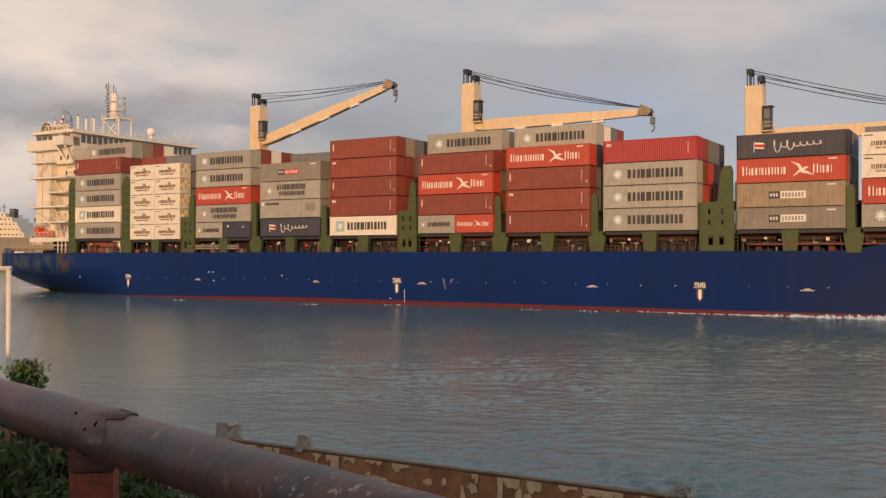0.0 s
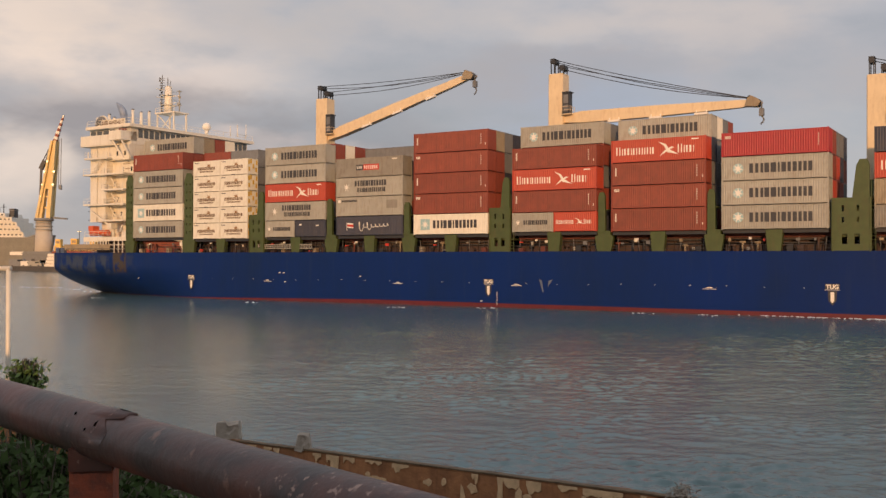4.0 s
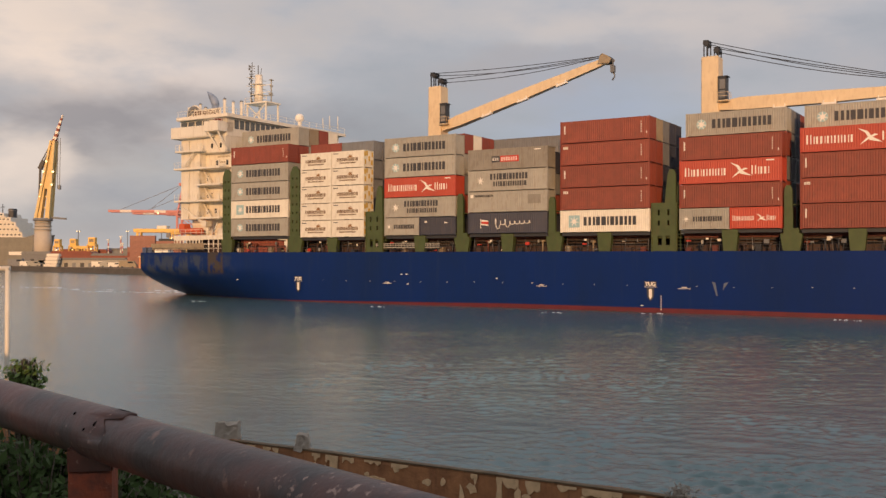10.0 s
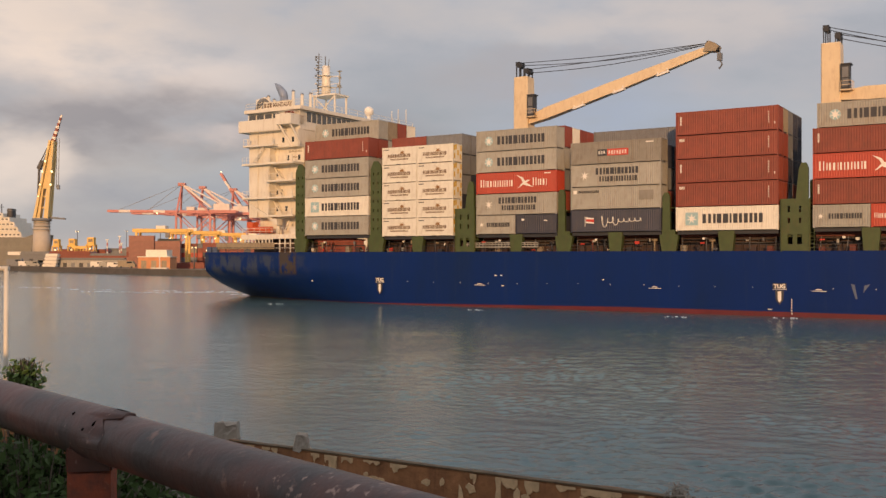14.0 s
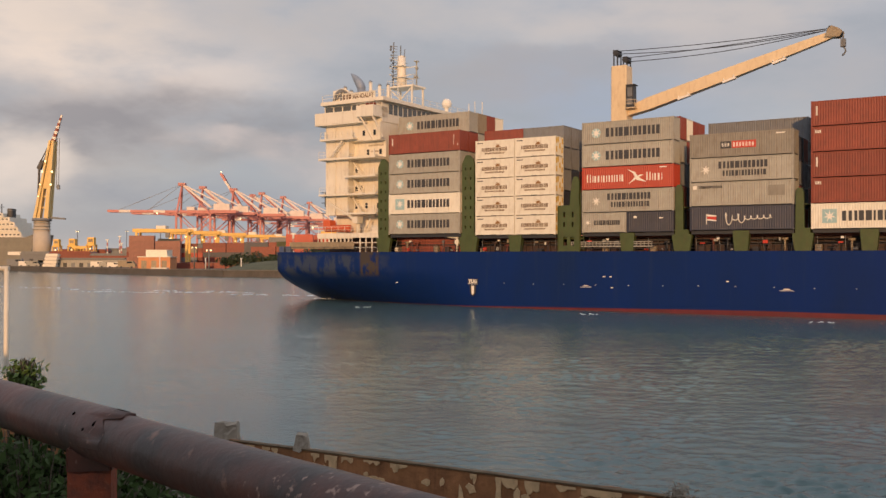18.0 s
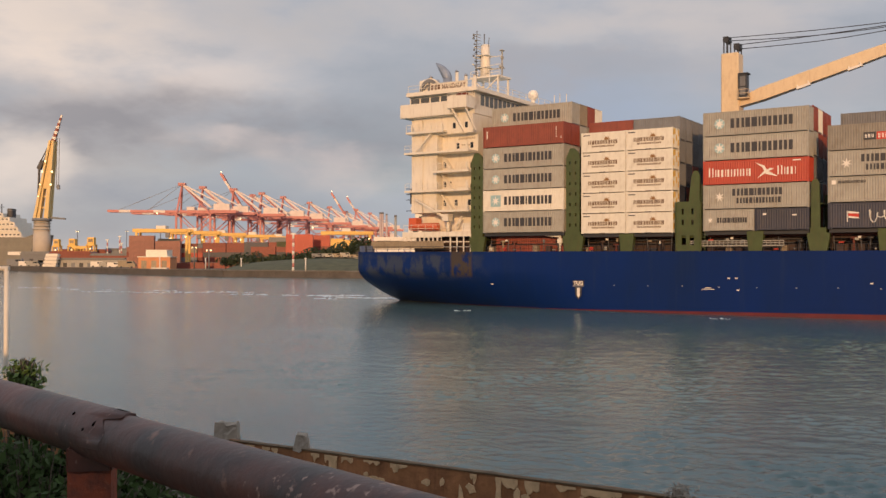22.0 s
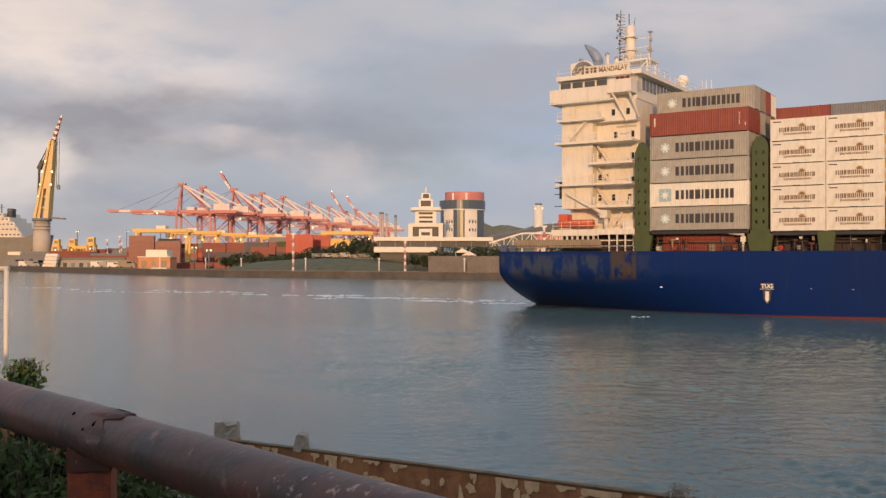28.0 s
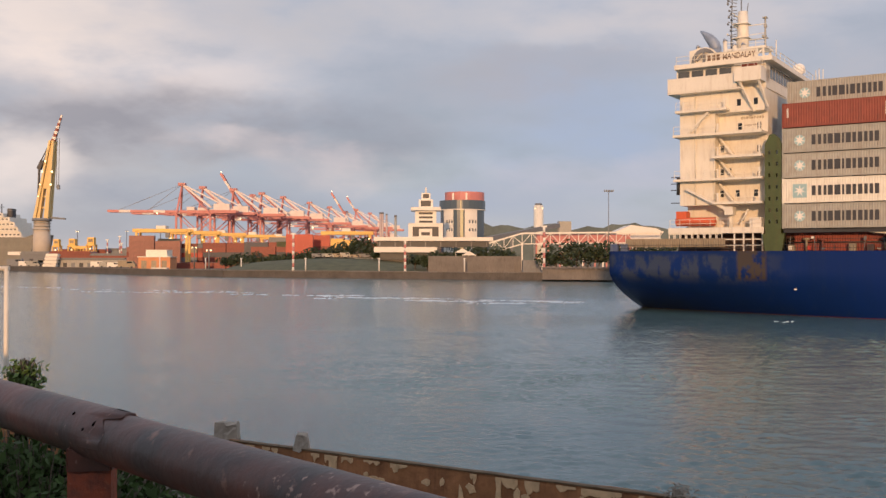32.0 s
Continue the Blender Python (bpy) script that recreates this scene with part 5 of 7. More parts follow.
ship = thing("container_ship", Matrix.Identity(4), "long blue container ship with green lashing bridges, under way", "container ship")
sail(ship, Matrix.Identity(4))
build_hull(ship)
deck_gear(ship)
deck_crane(ship, 14.6, (29.2, 35.7))
deck_crane(ship, 59.3, (29.0, 27.8))
deck_crane(ship, 103.7, (29.0, 27.8), low=4.4)
superstructure(ship)
load_cargo()


# ---- water ----
def water_material():
    m = bpy.data.materials.new("harbour_water")
    m.use_nodes = True
    nt = m.node_tree
    N, L = nt.nodes.new, nt.links.new
    b = nt.nodes["Principled BSDF"]
    b.inputs["Roughness"].default_value = 0.14
    b.inputs["IOR"].default_value = 1.33
    co = N("ShaderNodeTexCoord")
    cl = N("ShaderNodeTexNoise")
    cl.inputs["Scale"].default_value, cl.inputs["Detail"].default_value = 0.02, 4
    L(co.outputs["Object"], cl.inputs[0])
    mx = N("ShaderNodeMix")
    mx.data_type = "RGBA"
    L(cl.outputs[0], mx.inputs[0])
    mx.inputs[6].default_value, mx.inputs[7].default_value = (0.082, 0.142, 0.142, 1), (0.112, 0.174, 0.176, 1)
    L(mx.outputs[2], b.inputs["Base Color"])
    mp = N("ShaderNodeMapping")
    mp.inputs["Scale"].default_value = (0.75, 1.5, 1)
    L(co.outputs["Object"], mp.inputs[0])
    n = N("ShaderNodeTexNoise")
    n.inputs["Scale"].default_value, n.inputs["Detail"].default_value, n.inputs["Roughness"].default_value = 3.0, 6, 0.6
    L(mp.outputs[0], n.inputs[0])
    bp = N("ShaderNodeBump")
    bp.inputs["Strength"].default_value, bp.inputs["Distance"].default_value = 0.6, 0.055
    L(n.outputs[0], bp.inputs["Height"])
    L(bp.outputs[0], b.inputs["Normal"])
    return m


def water_sheet():
    """One sheet to the horizon, with real wavelets where they can be told apart, finer towards the near shore."""
    rs = np.random.RandomState(12)
    ys = np.concatenate([[-60.0], np.geomspace(20.0, 560.0, 950), [900.0, 1500.0, 2600.0, 4600.0]])
    us = np.linspace(-1, 1, 600)
    cols = len(us) + 2
    Y = np.repeat(ys[:, None], cols, 1)
    half = 0.50 * np.maximum(Y[:, :1], 0) + 4.0
    X = np.concatenate([np.full((len(ys), 1), -4000.0), us[None, :] * half, np.full((len(ys), 1), 4000.0)], 1)
    Z = np.zeros_like(X)
    cell = np.maximum(np.gradient(ys), 0.05)[:, None]
    # cat's paws: breeze roughens the water in patches, calmer towards the left bank
    gust = np.zeros_like(X)
    for i in range(9):
        w, q = rs.uniform(0.03, 0.16), rs.uniform(0, 6.28, 2)
        gust += np.sin(X * w * math.cos(q[0]) * 0.8 + Y * w * math.sin(q[0]) * 1.6 + q[1])
    gust = np.clip(0.72 + 0.2 * gust, 0.12, 1.35) * (0.6 + 0.46 * np.tanh((X / np.maximum(Y, 20) + 0.05) * 5))
    # short wavelets on top of a longer, gentler ripple
    bunch = np.zeros_like(X)
    for i in range(10):
        lam, th = rs.uniform(2.5, 9.0), rs.uniform(0, 6.28)
        bunch += np.sin(2 * math.pi / lam * (X * math.cos(th) * 0.6 + Y * math.sin(th)) + rs.uniform(0, 6.28))
    bunch = np.clip(1.0 + 0.2 * bunch, 0.35, 1.7)
    for i in range(78):
        short = i < 60
        lam = rs.uniform(0.26, 1.0) if short else rs.uniform(1.0, 2.6)
        th = rs.normal(1.45, 0.6 if short else 0.45)
        k = 2 * math.pi / lam
        ph = k * (X * math.cos(th) + Y * math.sin(th)) + rs.uniform(0, 6.28)
        Z += (0.033 * bunch if short else 0.017) * lam / (2 * math.pi) * gust * np.sin(ph + 0.7 * np.sin(ph)) * np.clip(lam / (1.6 * cell) - 0.6, 0, 1)
    fade = np.clip((700 - Y) / 300, 0, 1) * np.clip((Y - 20) / 3, 0, 1)
    Z *= fade
    Z[:, 0] = Z[:, -1] = 0
    Z[0] = 0
    nr = len(ys)
    me = bpy.data.meshes.new("water")
    me.vertices.add(nr * cols)
    me.vertices.foreach_set("co", np.stack([X, Y, Z], -1).astype(np.float32).ravel())
    idx = np.arange(nr * cols).reshape(nr, cols)
    quads = np.stack([idx[:-1, :-1], idx[:-1, 1:], idx[1:, 1:], idx[1:, :-1]], -1).reshape(-1, 4)
    me.loops.add(quads.size)
    me.loops.foreach_set("vertex_index", quads.astype(np.int32).ravel())
    me.polygons.add(len(quads))
    me.polygons.foreach_set("loop_start", np.arange(0, quads.size, 4, dtype=np.int32))
    me.polygons.foreach_set("use_smooth", np.ones(len(quads), dtype=bool))
    me.update(calc_edges=True)
    me.materials.append(water_material())
    return tagged(new("water", me), "rippled grey-green harbour water", "water", kind="structure")


water = water_sheet()

# ---- far shore ----
SHORE = [(-900, 1240), (-237, 520), (-116, 388), (-79, 353), (6.5, 312), (34, 299), (75, 286), (400, 270), (2500, 260)]
bm = bmesh.new()
flat(bm, [SHORE[0]] + SHORE[1:] + [(2500, 4500), (-900, 4500)], -2.0, 2.1)
ground = solo("ground", bm, "soil", "flat brown harbour land behind the quay", "ground", kind="structure")
bm = bmesh.new()
for (xa, ya), (xb, yb) in zip(SHORE, SHORE[1:]):
    n = max(1, int(math.hypot(xb - xa, yb - ya) / 8)) if ya < 600 and xb < 500 else 4
    for i in range(n):
        p = Vector((xa + (xb - xa) * i / n, ya + (yb - ya) * i / n, 0))
        q = Vector((xa + (xb - xa) * (i + 1) / n, ya + (yb - ya) * (i + 1) / n, 0))
        o = Vector((q.y - p.y, p.x - q.x, 0)).normalized() * 1.4
        if o.y > 0:
            o = -o
        z = 2.2 + 0.05 * ((i * 7) % 3)
        a = [bm.verts.new(v) for v in (p + o + Vector((0, 0, -1)), q + o * 0.98 + Vector((0, 0, -1)), q - o + Vector((0, 0, -1)), p - o + Vector((0, 0, -1)))]
        c = [bm.verts.new(v) for v in (p + o + Vector((0, 0, z)), q + o * 0.98 + Vector((0, 0, z)), q - o + Vector((0, 0, z)), p - o + Vector((0, 0, z)))]
        bm.faces.new(c)
        for j in range(4):
            bm.faces.new((a[j], a[(j + 1) % 4], c[(j + 1) % 4], c[j]))
quay = solo("quay", bm, "quay", "stained concrete quay wall along the channel", "quay", kind="structure")


bm = bmesh.new()
for (xa, ya), (xb, yb) in zip(SHORE[1:6], SHORE[2:7]):
    n = max(1, int(math.hypot(xb - xa, yb - ya) / 12))
    for i in range(n):
        p = Vector((xa + (xb - xa) * i / n, ya + (yb - ya) * i / n, 2.42))
        q = Vector((xa + (xb - xa) * (i + 0.97) / n, ya + (yb - ya) * (i + 0.97) / n, 2.42))
        o = Vector((yb - ya, xa - xb, 0)).normalized() * 1.2
        beam(bm, p + o, q + o, 0.9, 0.24)
part("coping", bm, "concrete", quay, "pale coping stones on the quay edge")


# ---- ship-to-shore cranes ----
def sts_crane(up):
    root = thing("gantry_crane", pose(0, 0, 0), "red and white ship-to-shore gantry crane" + (" with raised boom" if up else " with lowered boom"), "crane", "cranes on the far quay")
    for x in (0, 30):
        for y in (-9, 9):
            bars("leg", [((x, y, 0), (x, y * 0.85, 44), 1.6)], "far_red", root)
        bars("sill_beam", [((x, -9, 14), (x, 9, 14), 1.2, 1.8), ((x, -8, 43), (x, 8, 43), 1.2, 2.0)], "far_red", root)
    bars("portal_beam", [((0, y, 15), (30, y, 15), 1.2, 1.8) for y in (-8.8, 8.8)], "far_red", root)
    bars("brace", [((0, y, 15), (30, y, 42), 0.9) for y in (-8.8, 8.8)], "far_red", root)
    bars("a_frame", [((0, y, 44), (3, 0, 70), 1.4) for y in (-7, 7)] + [((30, y, 44), (4, 0, 69), 0.9) for y in (-7, 7)], "far_red", root)
    bars("diagonal", [((0, y, 43), (30, y, 15), 0.7) for y in (-8.6, 8.6)] + [((30, y, 46), (52, y, 46), 1.4, 2.6) for y in (-5.5, 5.5)], "far_red", root)
    part("boom_hoist_house", bmesh_box(8, 15, -4, 4, 47.3, 50.2), "crane_white", root)
    part("apex", bmesh_box(0, 6, -3, 3, 69, 71.5), "far_red", root)
    bars("back_girder", [((0, y, 46), (52, y, 46), 1.2, 2.2) for y in (-3.5, 3.5)], "far_red", root)
    part("machine_house", bmesh_box(32, 46, -5, 5, 47.2, 53), "crane_white", root)
    part("trolley", bmesh_box(18, 26, -4, 4, 47.2, 49.5), "crane_white", root)
    e = Vector((-30, 0, 93)) if up else Vector((-62, 0, 46.5))
    st = Vector((-1, 0, 46))
    for y in (-3.5, 3.5):
        o = Vector((0, y, 0))
        for i in range(6):
            bars("boom_segment", [(st.lerp(e, i / 6) + o, st.lerp(e, (i + 1) / 6) + o, 1.2, 2.2)], "crane_white" if i in (1, 4) else "far_red", root)
    apex = Vector((3, 0, 70.5))
    if not up:
        bars("forestay", [(apex, st.lerp(e, k), 0.32) for k in (0.45, 0.9)], "c_slate", root)
    bars("backstay", [(apex + Vector((0, y, 0)), (50, y, 47), 1.0) for y in (-2.5, 2.5)] + [(apex + Vector((0, y, 0)), (29, y, 50), 1.5) for y in (-2.2, 2.2)], "crane_white", root)
    for y in (-8.2, 8.2):
        part("walkway", bmesh_box(-2, 33, y - 0.5, y + 0.5, 44.2, 44.5), "far_red", root)
    bars("stair", [((30, 9.6, 2 + 7 * i), (30 + (4 if i % 2 else -4), 9.6, 9 + 7 * i), 0.4) for i in range(6)], "crane_white", root)
    for x, y in ((0, -9), (0, 9), (30, -9), (30, 9)):
        part("bogie", bmesh_box(x - 1.4, x + 1.4, y - 4, y + 4, 0, 2.0), "c_slate", root)
    for q in ((e + Vector((0, 0, 2)), Vector((-18, -3.8, 44.6))) if up else (Vector((-18, -3.8, 44.6)),)):
        bm = bmesh.new()
        ball(bm, q, 0.75, 6, 4)
        part("flood_lamp", bm, "lamp_glow", root)
    return root


STS = [sts_crane(False), sts_crane(True)]
used = set()
for a, d, up in ((-468, 860, 0), (-431, 900, 0), (-342, 1010, 1), (-376, 925, 0), (-326, 980, 0), (-288, 1040, 0), (-241, 1140, 0), (-205, 1240, 0),
                 (-176, 1360, 0), (-158, 1300, 1), (-133, 1400, 1), (-158, 1620, 0), (-128, 1900, 0), (-100, 2250, 0)):
    p = spot(a, 0, d)
    m = pose(p.x, p.y, 2.1)
    if up in used:
        copy_thing(STS[up], m)
    else:
        STS[up].matrix_basis = m
        used.add(up)


# ---- yard gantries, stacks of boxes ----
def yard_gantry(a, d, w=24.0, h=18.0):
    p = spot(a, 0, d)
    root = thing("yard_gantry", pose(p.x, p.y, 2.1, 0, 0, 6), "yellow rubber-tyred yard gantry crane", "crane", "yard gantries")
    for x in (-w / 2, w / 2):
        bars("leg", [((x, y, 0), (x, y, h), 1.2) for y in (-5, 5)], "far_yellow", root)
        bars("bogie_beam", [((x, -6, 1.2), (x, 6, 1.2), 1.3)], "far_yellow", root)
        bars("top_beam", [((x, -5, h), (x, 5, h), 1.0)], "far_yellow", root)
    for x in (-w / 2 + 0.5, w / 2 - 0.5):
        bm = bmesh.new()
        ball(bm, (x, -5.8, h - 3.0), 0.4, 6, 4)
        part("work_light", bm, "lamp_glow", root)
    for y in (-5, 5):
        part("girder", bmesh_box(-w / 2 - 2, w / 2 + 2, y - 0.6, y + 0.6, h - 0.6, h + 1.3), "far_yellow", root)
    part("trolley", bmesh_box(-3, 2, -5, 5, h + 1.2, h + 3.0), "far_white", root)
    part("cab", bmesh_box(2.2, 4.2, -6.5, -4.4, h - 3.4, h - 0.8), "c_slate", root)
    return root


for a, d in ((-495, 520), (-440, 560), (-390, 600), (-335, 640), (-290, 690), (-170, 560), (-205, 760)):
    yard_gantry(a, d, 26 if d < 600 else 24, 19)


def yard_stack(a, d, cols, tiers, colors, seed, deep=2):
    p = spot(a, 0, d)
    rr = random.Random(seed)
    for c in range(cols):
        for t in range(max(1, tiers - rr.choice((0, 0, 1)))):
            bm = bmesh.new()
            box(bm, 0, 12.19, 0, 2.44, 0, 2.59)
            for i in range(20):
                box(bm, 0.2 + i * 0.6, 0.5 + i * 0.6, -0.05, 0, 0.15, 2.45)
            solo("shipping_container", bm, rr.choice(colors), "stacked steel shipping container in the port yard", "container", "containers in the port yard",
                 m=pose(p.x + c * 12.7, p.y, 2.1 + t * 2.6))


yard_stack(-556, 470, 2, 6, ("c_brown_hazed",), 1)
yard_stack(-560, 500, 2, 4, ("c_brown_hazed", "c_brown", "c_tan"), 31)
yard_stack(-505, 540, 1, 6, ("c_brown", "c_brown", "c_tan"), 2)
yard_stack(-474, 548, 2, 5, ("c_brown", "c_tan", "c_red", "c_brown", "c_slate"), 12)
yard_stack(-425, 520, 4, 5, ("c_brown", "c_navy", "c_brown", "c_slate", "c_brown", "c_red"), 3)
yard_stack(-400, 506, 3, 3, ("c_brown", "c_slate", "c_navy"), 23)
yard_stack(-352, 500, 3, 6, ("c_brown", "c_navy", "c_brown", "c_slate", "grass"), 24)
yard_stack(-278, 440, 1, 6, ("c_red", "c_red"), 4)
yard_stack(-246, 456, 1, 6, ("c_red", "c_red", "c_brown"), 14)
yard_stack(-340, 480, 3, 5, ("c_brown", "c_navy", "grass", "c_slate", "c_brown"), 5)
yard_stack(-218, 470, 2, 4, ("teal", "teal", "c_navy"), 6)
yard_stack(-152, 520, 4, 5, ("c_brown", "c_slate", "c_navy"), 7)
yard_stack(-690, 580, 3, 2, ("c_brown", "c_brown"), 8)


# ---- buildings ----
def control_tower():
    p = spot(-31, 0, 380)
    root = thing("control_tower", pose(p.x, p.y, 2.1), "stepped white harbour control tower on a long low building", "building")
    part("podium", bmesh_box(-19, 26, 4, 18, 0, 4.2), "concrete", root)
    part("ground_floor", bmesh_box(-18, 24, 2.4, 15, 4.2, 7.1), "dark", root)
    part("terrace_wall", bmesh_box(-20.2, 4.5, 0, 15, 7.1, 9.2), "far_white", root)
    part("glazing", bmesh_box(-19, 25, 1.6, 15, 9.2, 11.6), "dark", root)
    part("roof_slab", bmesh_box(-20.2, 26.5, 0, 16, 11.6, 13.1), "far_white", root)
    for x in range(-18, 26, 6):
        part("column", bmesh_box(x - 0.15, x + 0.15, 1.3, 1.6, 9.2, 11.6), "c_slate", root)
    tiers = ((-6.8, 6.8, 13.1, 18.2, [(0, 15.2, 10.2, 4.0)]), (-4.2, 4.2, 18.2, 23.7, [(0, z, 5.4, 0.85) for z in (19.3, 21.0, 22.6)]),
             (-5.9, 6.0, 23.7, 25.0, []), (-2.8, 2.8, 25.0, 28.2, [(0, 26.6, 4.0, 2.3)]), (-1.8, 1.8, 28.2, 30.9, [(0, 29.6, 2.4, 1.7)]))
    for x0, x1, z0, z1, holes in tiers:
        w = x1 - x0
        y = 8.5 - w / 2
        bm = bmesh.new()
        holed_plate(bm, x0, x1, z0, z1, y, y + 0.7, holes)
        part("tier_front", bm, "far_white", root)
        if holes:
            part("glazing", bmesh_box(x0 + 0.6, x1 - 0.6, y + 0.45, y + 0.69, z0 + 0.3, z1 - 0.3), "dark", root)
        part("tier", bmesh_box(x0, x1, y + 0.7, y + w, z0, z1), "far_white", root)
    bm = bmesh.new()
    holed_plate(bm, -2.6, 2.6, 13.1, 16.4, 1.35, 1.65, [(0, 14.4, 3.4, 1.3)])
    part("portal", bm, "far_white", root)
    part("parapet", bmesh_box(-6.8, 6.8, 1.5, 1.8, 18.2, 18.6), "far_white", root)
    part("spire", tube_of((0, 8.5, 30.9), (0, 8.5, 33.2), 0.35), "far_white", root)


def drum_block():
    p = spot(35, 0, 420)
    root = thing("office_block", pose(p.x, p.y, 2.1), "round office block with glass bays and red crown", "building")
    r = 9.7
    pts = [(r * math.cos(i * math.pi / 12), 10 + r * math.sin(i * math.pi / 12)) for i in range(24)]
    bm = bmesh.new()
    flat(bm, pts, 0, 26.2)
    part("glass_body", bm, "teal", root)
    bm = bmesh.new()
    flat(bm, [(x * 1.05, 10 + (y - 10) * 1.05) for x, y in pts], 26.2, 30.2)
    part("top_storey", bm, "teal", root)
    bm = bmesh.new()
    flat(bm, [(1.0 + x * 0.9, 11 + (y - 10) * 0.9) for x, y in pts], 30.2, 34.0)
    part("crown", bm, "far_red", root)
    for a0, a1 in ((-56, -25), (5, 39)):
        # curved stone bays with window slots between the glass
        n = 4
        for j in range(n):
            b0, b1 = a0 + (a1 - a0) * j / n, a0 + (a1 - a0) * (j + 1) / n
            m0 = (b0 + b1) / 2
            w = (r + 0.25) * radians(b1 - b0)
            bm = bmesh.new()
            holed_plate(bm, -w / 2, w / 2, 0, 26.0, -0.2, 0.2, [(0, z, w * 0.55, 1.3) for z in (9.0, 13.0, 17.2, 20.8)] if j else [])
            at = Matrix.Translation((r * math.sin(radians(m0)), 10 - r * math.cos(radians(m0)), 0)) @ pose(0, 0, 0, 0, 0, m0)
            part("stone_panel", bm, "far_white", root, at=at)
    part("stair_strip", bmesh_box(-1.1, 0.2, -0.1, 1.0, 0, 30), mat("stair_glass", (0.42, 0.40, 0.24), 0.35, vary=0.15, scale=0.3), root)
    bm = bmesh.new()
    flat(bm, [(x * 1.058, 10 + (y - 10) * 1.058) for x, y in pts], 25.95, 26.3)
    part("cornice", bm, "far_white", root)
    for x in (-4.2, 1.6):
        part("fin", bmesh_box(x - 0.4, x + 0.4, 2.2, 3.0, 30.2, 33.4), "far_white", root)


control_tower()
drum_block()


def truss_gallery():
    root = thing("conveyor_gallery", pose(0, 0, 0), "white lattice conveyor gallery on a red frame", "conveyor")
    d = 420
    path = [spot(76, 27, d), spot(140, 46, d), spot(390, 49, d)]
    lo = Vector((0, 0, -4.6))
    for p, q in zip(path, path[1:]):
        n = int((q - p).length / 4)
        bars("top_chord", [(p, q, 0.7)], "far_white", root)
        bars("bottom_chord", [(p + lo, q + lo, 0.45)], "far_white", root)
        for i in range(n):
            a, b = p.lerp(q, i / n), p.lerp(q, (i + 1) / n)
            bars("lattice_post", [(a, a + lo, 0.28)], "far_white", root)
            bars("lattice_brace", [(a, b + lo, 0.24) if i % 2 else (a + lo, b, 0.24)], "far_white", root)
    for k in range(8):
        x = path[1].x + (path[2].x - path[1].x) * k / 7
        bars("leg", [((x, d, 2), (x, d, path[1].z - 4.4), 0.6)], "far_white", root)
    bm = bmesh.new()
    p, q = spot(165, 38, d + 6), spot(330, 38, d + 6)
    box(bm, p.x, q.x, d + 4, d + 7, p.z - 2.4, p.z + 1.5)
    for i in range(9):
        x = p.x + (q.x - p.x) * i / 8
        beam(bm, (x, d + 5, 2), (x, d + 5, p.z), 0.7)
    part("red_frame", bm, "far_red", root)
    return root


truss_gallery()
# silo, grey shed, incline
p = spot(169, 0, 620)
root = thing("silo", pose(p.x, p.y, 2.1), "tall pale cylindrical silo with lights", "silo")
part("shell", tube_of((0, 0, 0), (0, 0, 39), 3.15, 20), "c_white", root)
part("cap", tube_of((0, 0, 39), (0, 0, 40.2), 2.2, 14), "c_slate", root)
# added glowing balls; no lamps are known at the silo top
for x in (-2.4, 2.4):
    for z in (37, 11):
        bm = bmesh.new()
        ball(bm, (x, -2.2, z), 0.35, 6, 4)
        part("lamp", bm, "lamp_glow", root)
p = spot(216, 0, 700)
solo("shed_tower", bmesh_box(-4.5, 4.5, 0, 9, 0, 32), "c_grey", "grey boxy plant tower", "building", m=pose(p.x, p.y, 2.1))
bm = bmesh.new()
beam(bm, spot(78, 36, 560), spot(204, 60, 600), 3.0, 2.6)
for k in (0.0, 0.33, 0.66, 1.0):
    q = spot(78, 36, 560).lerp(spot(204, 60, 600), k)
    beam(bm, (q.x, q.y, 2), q, 1.2)
solo("inclined_gallery", bm, "c_slate", "grey inclined conveyor housing on trestles", "conveyor")
bm = bmesh.new()
p, q = spot(308, 49, 430), spot(385, 49, 430)
box(bm, p.x, q.x, 430, 445, 2, p.z)
slab(bm, [(p.x - 1, p.z), (q.x + 1, p.z), (q.x - 2, p.z + 1.6), (p.x + 6, p.z + 3.0)], 429, 446)
solo("shed", bm, "far_white", "pale shed with a low pitched roof", "building")


# ---- poles ----
def striped_pole(a, d, h):
    p = spot(a, 0, d)
    root = thing("striped_pole", pose(p.x, p.y, 2.1), "red and white banded navigation pole", "pole", "banded poles on the quay")
    n = 9
    for i in range(n):
        part("band", tube_of((0, 0, h * i / n), (0, 0, h * (i + 1) / n), 0.42), "far_red" if i % 2 else "far_white", root)
    part("board", bmesh_box(-0.9, 0.9, -0.2, 0.2, h, h + 0.5), "far_white", root)


for a, d, h in ((-265, 348, 13.2), (-67, 333, 10.6), (179, 303, 14.5)):
    striped_pole(a, d, h)
for a, d in ((-357, 375), (-243, 345), (-113, 332), (38, 318), (-420, 400)):
    p = spot(a, 0, d)
    bm = bmesh.new()
    tube(bm, (0, 0, 0), (0, 0, 4.6), 0.22, 7)
    box(bm, -0.4, 0.4, -0.2, 0.2, 4.6, 4.8)
    solo("bollard_light", bm, "far_white", "short pale light post on the quay", "post", "light posts on the quay", m=pose(p.x, p.y, 2.1))
p = spot(293, 0, 400)
root = thing("floodlight_mast", pose(p.x, p.y, 2.1), "tall grey floodlight mast", "street lamp")
part("pole", tube_of((0, 0, 0), (0, 0, 32.6), 0.22, 8, 0.12), "c_slate", root)
part("head_ring", bmesh_box(-2.0, 2.0, -0.4, 0.4, 32.4, 32.6), "c_slate", root)
